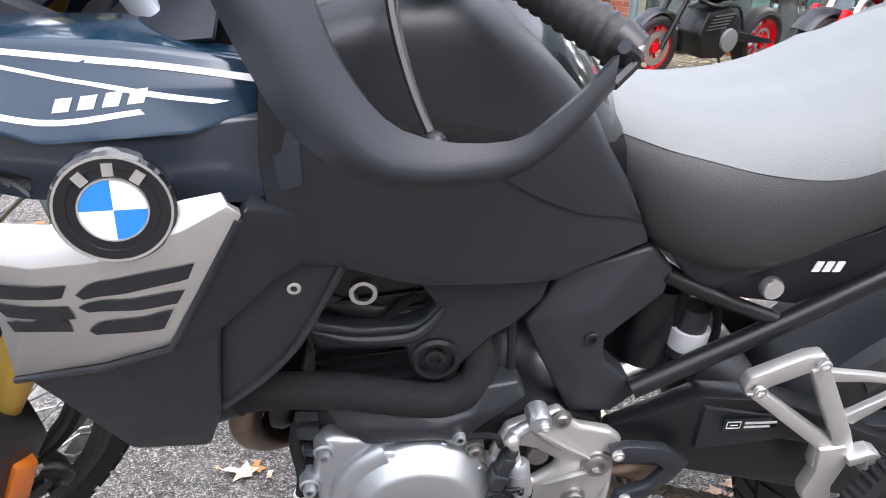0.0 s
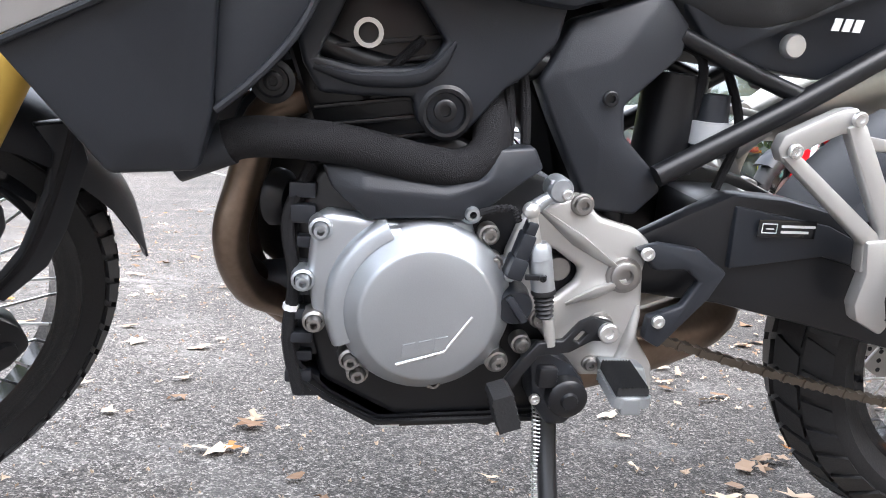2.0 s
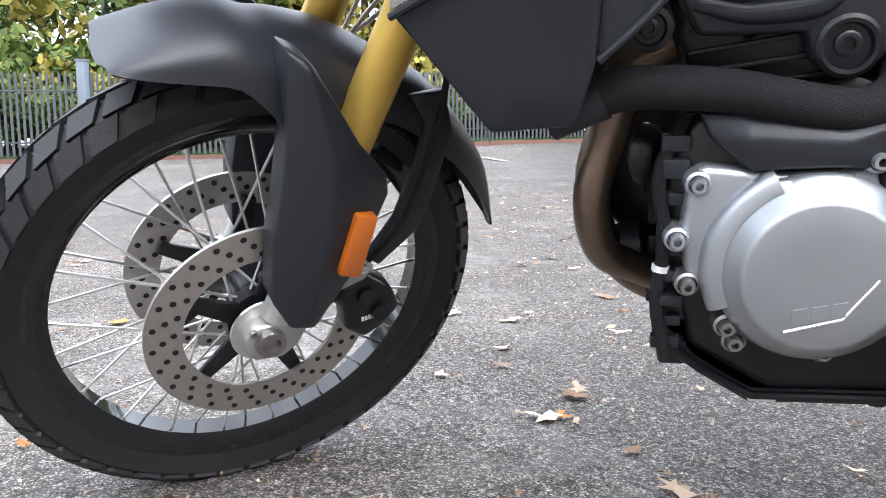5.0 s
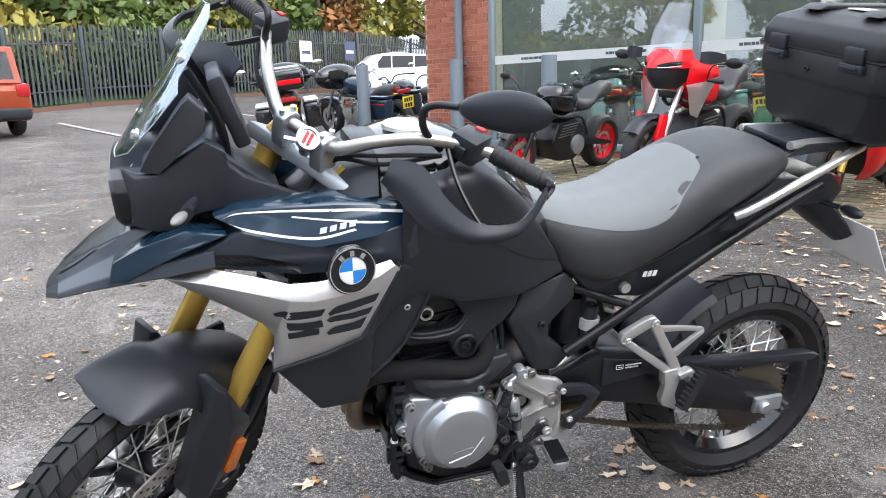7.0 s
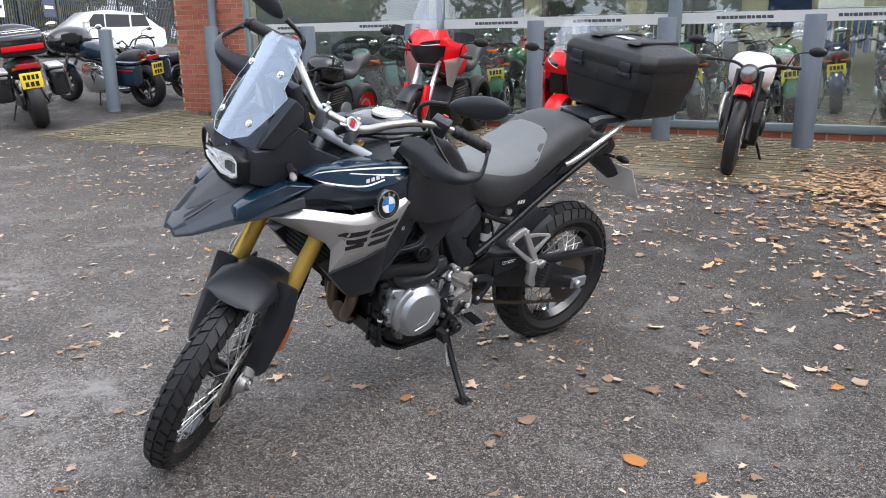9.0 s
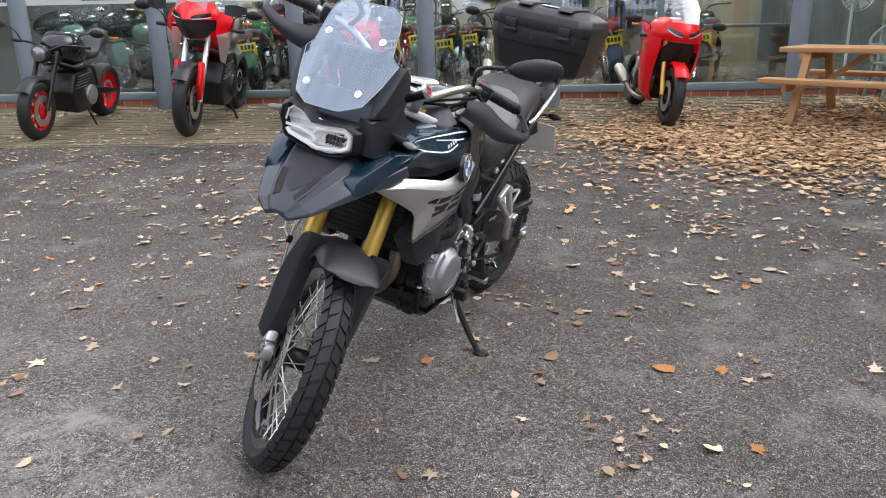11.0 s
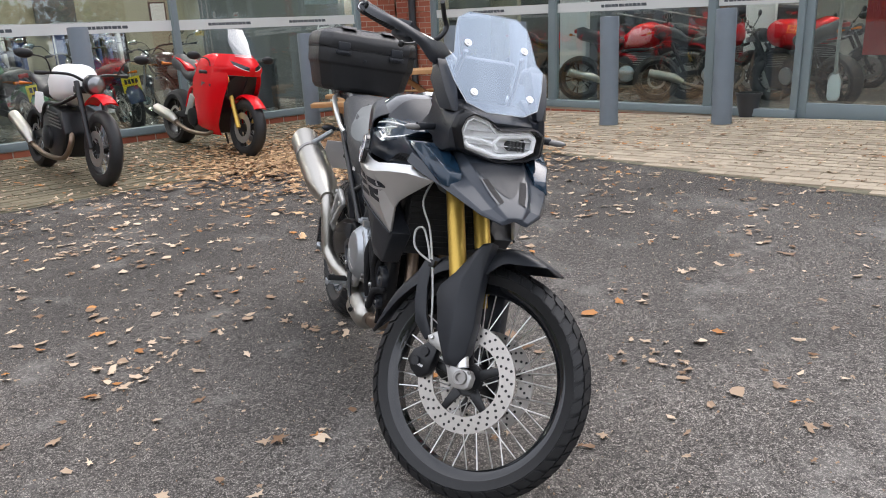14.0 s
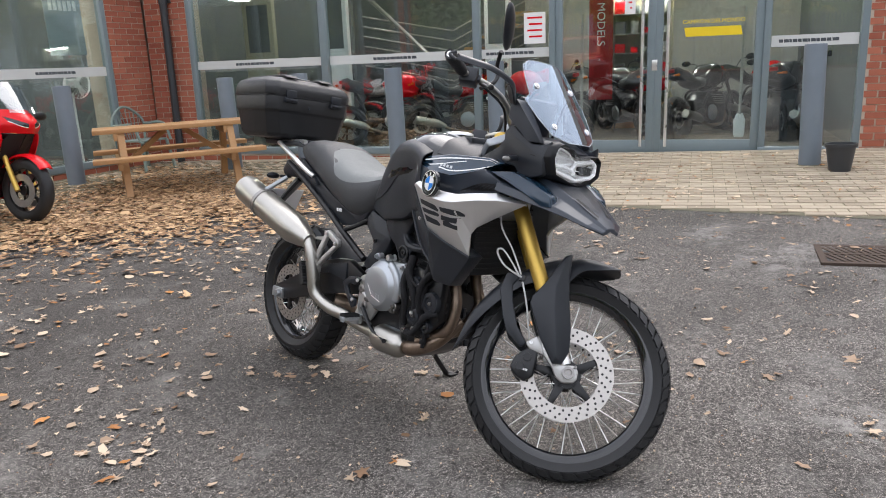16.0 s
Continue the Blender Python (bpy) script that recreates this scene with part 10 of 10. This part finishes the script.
B0 = bush(gp(-13.0, 20.6), LEAFYELLOW, 21, "yellow-green bush behind the fence")
B1 = bush(gp(-15.5, 20.0), LEAFGREEN, 22, "green bush behind the fence")
for k, (x, y) in enumerate(((-18, 19), (-20.5, 18), (-11, 23.5), (-9, 24.8), (-17, 22), (-23, 16.5), (-26, 15.5), (-6, 26.5), (-2.5, 28.5), (1, 31), (4, 34.5), (8, 39), (-14.2, 23.0), (-29, 14), (-33, 12))):
    copy_thing(B0 if k % 2 else B1, gp(x, y) @ pose(0, 0, 0, 0, 0, rg.uniform(0, 360)))

# dense growth along the back of the fence
for (xa, ya), (xb, yb) in zip(FENCE[1:], FENCE[2:-1]):
    L = math.hypot(xb - xa, yb - ya)
    nx, ny = -(yb - ya) / L, (xb - xa) / L
    for k in range(int(L / 1.5)):
        for back, big in ((2.2, 1.15), (4.6, 1.9)):
            f = (k + rg.uniform(0.2, 0.8)) * 1.5 / L
            o = copy_thing(B0 if rg.random() < 0.3 else B1, gp(xa + (xb - xa) * f + nx * back, ya + (yb - ya) * f + ny * back) @ pose(0, 0, 0, 0, 0, rg.uniform(0, 360)))
            o.scale = (big, big, big * rg.uniform(0.85, 1.2))


# ---- fallen leaves ----
def leaf_outline(rg):
    """Lobed, torn or curled leaf shapes, about 1 across."""
    k = rg.random()
    n = 11 if k < 0.7 else 7
    pts = []
    w = rg.uniform(0.45, 1.0)
    for i in range(n):
        a = 2 * math.pi * (i + rg.uniform(-0.25, 0.25)) / n
        if k < 0.7:
            r = (1.0 if i % 2 == 0 else 0.48) * rg.uniform(0.6, 1.2)
        else:
            r = rg.uniform(0.5, 1.05)
        pts.append((r * math.cos(a), r * math.sin(a) * w))
    return pts


def leaves(name, places, material, label, seed, smin, smax):
    rg = random.Random(seed)
    vs, fs = [], []
    for x, y, lift in places:
        s, a = smin + (smax - smin) * rg.random() ** 1.6, rg.uniform(0, 6.28)
        tx, ty = rg.gauss(0, 0.12), rg.gauss(0, 0.12)
        g = height(x, y)
        z = g + 0.006 + lift
        o = leaf_outline(rg)
        i = len(vs)
        vs.append((x, y, z + rg.uniform(0.0, 0.008)))
        ca, sa = math.cos(a), math.sin(a)
        curl = rg.uniform(0, 0.18) * s
        for px, py in o:
            qx, qy = (px * ca - py * sa) * s, (px * sa + py * ca) * s
            vs.append((x + qx, y + qy, max(g + 0.003 + min(lift, 0.012), z + qx * tx + qy * ty + curl * px * px + rg.uniform(-0.001, 0.006))))
        m = len(o)
        fs += [(i, i + 1 + k, i + 1 + (k + 1) % m) for k in range(m)]
    me = bpy.data.meshes.new(name)
    me.from_pydata(vs, [], fs)
    me.materials.append(material)
    return tagged(new(name, me), label, "leaves", kind="stuff")


rg = random.Random(77)
scat, orange = [], []
while len(scat) < 8500:
    x, y = rg.uniform(-3.2, 8), rg.uniform(-6.5, 9)
    p = Vector((x, y, 0)) - CORNER
    d = min(p.dot(NA), p.dot(NB))
    if d < 0.15:
        continue
    dens = 0.14 + 0.86 * max(0, min(1, (x + 1.5) / 5.5)) ** 1.5
    if y < -0.8:
        dens = max(dens, 0.3)
    if d < 2.4 and y > 3:
        dens *= 0.5
    if rg.random() < dens * 0.8:
        up = 0.013 if min(d, 9) < 2.75 else 0.0
        (orange if rg.random() < 0.10 else scat).append((x, y, up))
        for _ in range(rg.choice((0, 0, 0, 0, 1, 2))):
            scat.append((x + rg.gauss(0, 0.05), y + rg.gauss(0, 0.05), up))
leaves("fallen_leaves", scat, FALLEN, "dry pale brown leaves scattered on the asphalt", 5, 0.010, 0.043)
leaves("orange_leaves", orange, FALLENORANGE, "orange-brown leaves scattered on the asphalt", 6, 0.016, 0.046)
pile = []
for cx_, cy_, sx, sy, n in ((5.4, -1.1, 0.62, 0.62, 3500), (4.5, -1.5, 0.55, 0.8, 1600), (6.4, -1.6, 0.55, 0.5, 1600), (4.8, -0.1, 0.4, 0.55, 1200), (5.7, 0.2, 0.6, 0.35, 700), (7.6, -2.0, 0.5, 0.4, 450), (3.7, -0.7, 0.5, 0.8, 380)):
    for k in range(n):
        x, y = rg.gauss(cx_, sx), rg.gauss(cy_, sy)
        p = Vector((x, y, 0)) - CORNER
        if min(p.dot(NA), p.dot(NB)) > 0.1:
            pile.append((x, y, 0.012 + rg.random() ** 2 * min(0.05, sx * 0.07) * math.exp(-((x - cx_) / sx) ** 2 - ((y - cy_) / sy) ** 2)))
knots = []
for cx_, cy_, sx, sy, n in ((0.55, 0.95, 0.14, 0.10, 34), (-0.35, -1.05, 0.10, 0.08, 16), (1.3, 1.9, 0.16, 0.12, 34), (2.2, -0.9, 0.2, 0.14, 44), (0.62, -0.42, 0.10, 0.07, 14), (1.6, 3.0, 0.25, 0.2, 40), (2.6, 1.2, 0.3, 0.2, 50)):
    knots += [(rg.gauss(cx_, sx), rg.gauss(cy_, sy), 0.0) for k in range(n)]
leaves("leaf_clusters", knots, FALLEN, "small clusters of dry leaves on the asphalt", 8, 0.012, 0.040)
crumbs = []
for k in range(16000):
    x, y = rg.uniform(-3.4, 5.0), rg.uniform(-5.0, 6.0)
    p = Vector((x, y, 0)) - CORNER
    if min(p.dot(NA), p.dot(NB)) > 2.5:
        crumbs.append((x, y, -0.003))
leaves("leaf_crumbs", crumbs, FALLEN, "fine crumbs of broken leaves and grit", 9, 0.002, 0.007)
leaves("leaf_pile", pile, PILELEAF, "drift of brown fallen leaves round the picnic bench", 7, 0.022, 0.060)

# ---- block paving ----
pave = tagged(new("pavement"), "buff block paving along the showroom", "paving", kind="structure")
bedv, bedf, blocks = [], [], []


def bed_strip(origin, u, nrm, s0, s1, edge, step=0.4):
    n = int((s1 - s0) / step)
    for i in range(n + 1):
        s = s0 + (s1 - s0) * i / n
        e = edge(s)
        for k in range(5):
            p = origin + u * s + nrm * (e * k / 4)
            bedv.append((p.x, p.y, height(p.x, p.y) + 0.004))
        if i:
            for k in range(4):
                q = len(bedv) - 5 + k
                bedf.append((q - 5, q - 4, q + 1, q))


def edge_a(s):
    return 2.57


def edge_b(s):
    return 2.6 + 0.187 * (s - 5.27)


bed_strip(CORNER, UA, NA, 0.0, 14.2, edge_a)
bed_strip(CORNER, UB, NB, 0.0, 12.5, edge_b)
me = bpy.data.meshes.new("bedding")
me.from_pydata(bedv, [], bedf)
me.materials.append(SAND)
bo = new("bedding", me)
bo.parent = pave
tagged(bo, "dark mossy jointing sand")
single = 0
for (u, nrm, s0, s1, edge, flip) in ((UA, NA, 0.05, 14.2, edge_a, 1), (UB, NB, 0.05, 12.4, edge_b, -1)):
    BLK = None
    jv, jf = [], []
    # darker blocks along facade A, buff along facade B
    stone = PAVERDARK if flip > 0 else PAVER
    rows = int(3.6 / 0.105)
    for r in range(rows):
        d = 0.06 + 0.105 * r
        n = int((s1 - s0) / 0.21)
        for k in range(n):
            s = s0 + 0.21 * k + (0.105 if r % 2 else 0)
            if d + 0.05 > edge(s):
                continue
            p = CORNER + u * s + nrm * d
            z = height(p.x, p.y) + 0.004 + 0.0015 * math.sin(s * 91.7 + d * 57.1)
            near = (flip > 0 and 3.0 < s < 7.4 and d > 2.15) or (flip < 0 and 4.6 < s < 8.6 and d > edge(s) - 0.55)
            if near and single < 300:
                single += 1
                m = Matrix.Translation((p.x, p.y, z)) @ Matrix(((u.x, nrm.x * flip, 0, 0), (u.y, nrm.y * flip, 0, 0), (0, 0, 1, 0), (0, 0, 0, 1)))
                if BLK is None:
                    bb = bmesh.new()
                    vv = [bb.verts.new(c) for c in ((-0.1025, -0.0505, -0.02), (0.1025, -0.0505, -0.02), (0.1025, 0.0505, -0.02), (-0.1025, 0.0505, -0.02), (-0.1025, -0.0505, 0.006), (0.1025, -0.0505, 0.006), (0.1025, 0.0505, 0.006), (-0.1025, 0.0505, 0.006), (-0.0995, -0.0475, 0.009), (0.0995, -0.0475, 0.009), (0.0995, 0.0475, 0.009), (-0.0995, 0.0475, 0.009))]
                    for o in (0, 4):
                        for q in range(4):
                            bb.faces.new((vv[o + q], vv[o + (q + 1) % 4], vv[o + 4 + (q + 1) % 4], vv[o + 4 + q]))
                    bb.faces.new(vv[8:12])
                    bmesh.ops.recalc_face_normals(bb, faces=bb.faces)
                    BLK = part("paver", bb, stone, pave, smooth=0, at=m)
                else:
                    again(BLK, "paver", pave, m)
            else:
                i = len(jv)
                for a, b, c in ((-0.1025, -0.0505, -0.02), (0.1025, -0.0505, -0.02), (0.1025, 0.0505, -0.02), (-0.1025, 0.0505, -0.02), (-0.1005, -0.0485, 0.009), (0.1005, -0.0485, 0.009), (0.1005, 0.0485, 0.009), (-0.1005, 0.0485, 0.009)):
                    q = p + u * a + nrm * b
                    jv.append((q.x, q.y, z + c))
                jf += [(i + 4, i + 5, i + 6, i + 7)[::flip], *[(i + q, i + (q + 1) % 4, i + 4 + (q + 1) % 4, i + 4 + q)[::flip] for q in range(4)]]
    me = bpy.data.meshes.new("pavers")
    me.from_pydata(jv, [], jf)
    me.materials.append(stone)
    o = new("pavers", me)
    o.parent = pave
    tagged(o, kind="stuff")

# ---- bricks ----
BK = None
for parent, F, x0, x1, y, z0, z1, singles in BRICKJOBS:
    bv, bf = [], []
    c = 0
    z = z0
    while z + 0.066 < z1 + 0.01:
        x = x0 - (0.1125 if c % 2 else 0.0)
        while x < x1 - 0.01:
            a, b = max(x, x0) + 0.004, min(x + 0.215, x1) - 0.004
            whole = b - a > 0.2
            x += 0.225
            if b - a < 0.03:
                continue
            if singles and whole:
                m = F @ pose((a + b) / 2, y, z + 0.0325)
                if BK is None:
                    BK = part("brick", box(-0.1035, -0.02, -0.0325, 0.1035, 0.008, 0.0325, 0.0), BRICK, parent, smooth=0, at=m)
                else:
                    again(BK, "brick", parent, m)
            else:
                i = len(bv)
                for px in (a, b):
                    for py in (y - 0.02, y + 0.008):
                        for pz in (z, z + 0.065):
                            q = F @ Vector((px, py, pz))
                            bv.append((q.x, q.y, q.z))
                bf += [(i + 2, i + 6, i + 7, i + 3), (i, i + 2, i + 3, i + 1), (i + 6, i + 4, i + 5, i + 7), (i + 3, i + 7, i + 5, i + 1), (i, i + 4, i + 6, i + 2)]
        z += 0.075
        c += 1
    if bv:
        me = bpy.data.meshes.new("bricks")
        me.from_pydata(bv, [], bf)
        me.validate()
        bm_ = bmesh.new()
        bm_.from_mesh(me)
        bmesh.ops.recalc_face_normals(bm_, faces=bm_.faces)
        bm_.to_mesh(me)
        bm_.free()
        me.materials.append(BRICK)
        o = new("bricks", me)
        o.parent = parent
        tagged(o, kind="stuff")
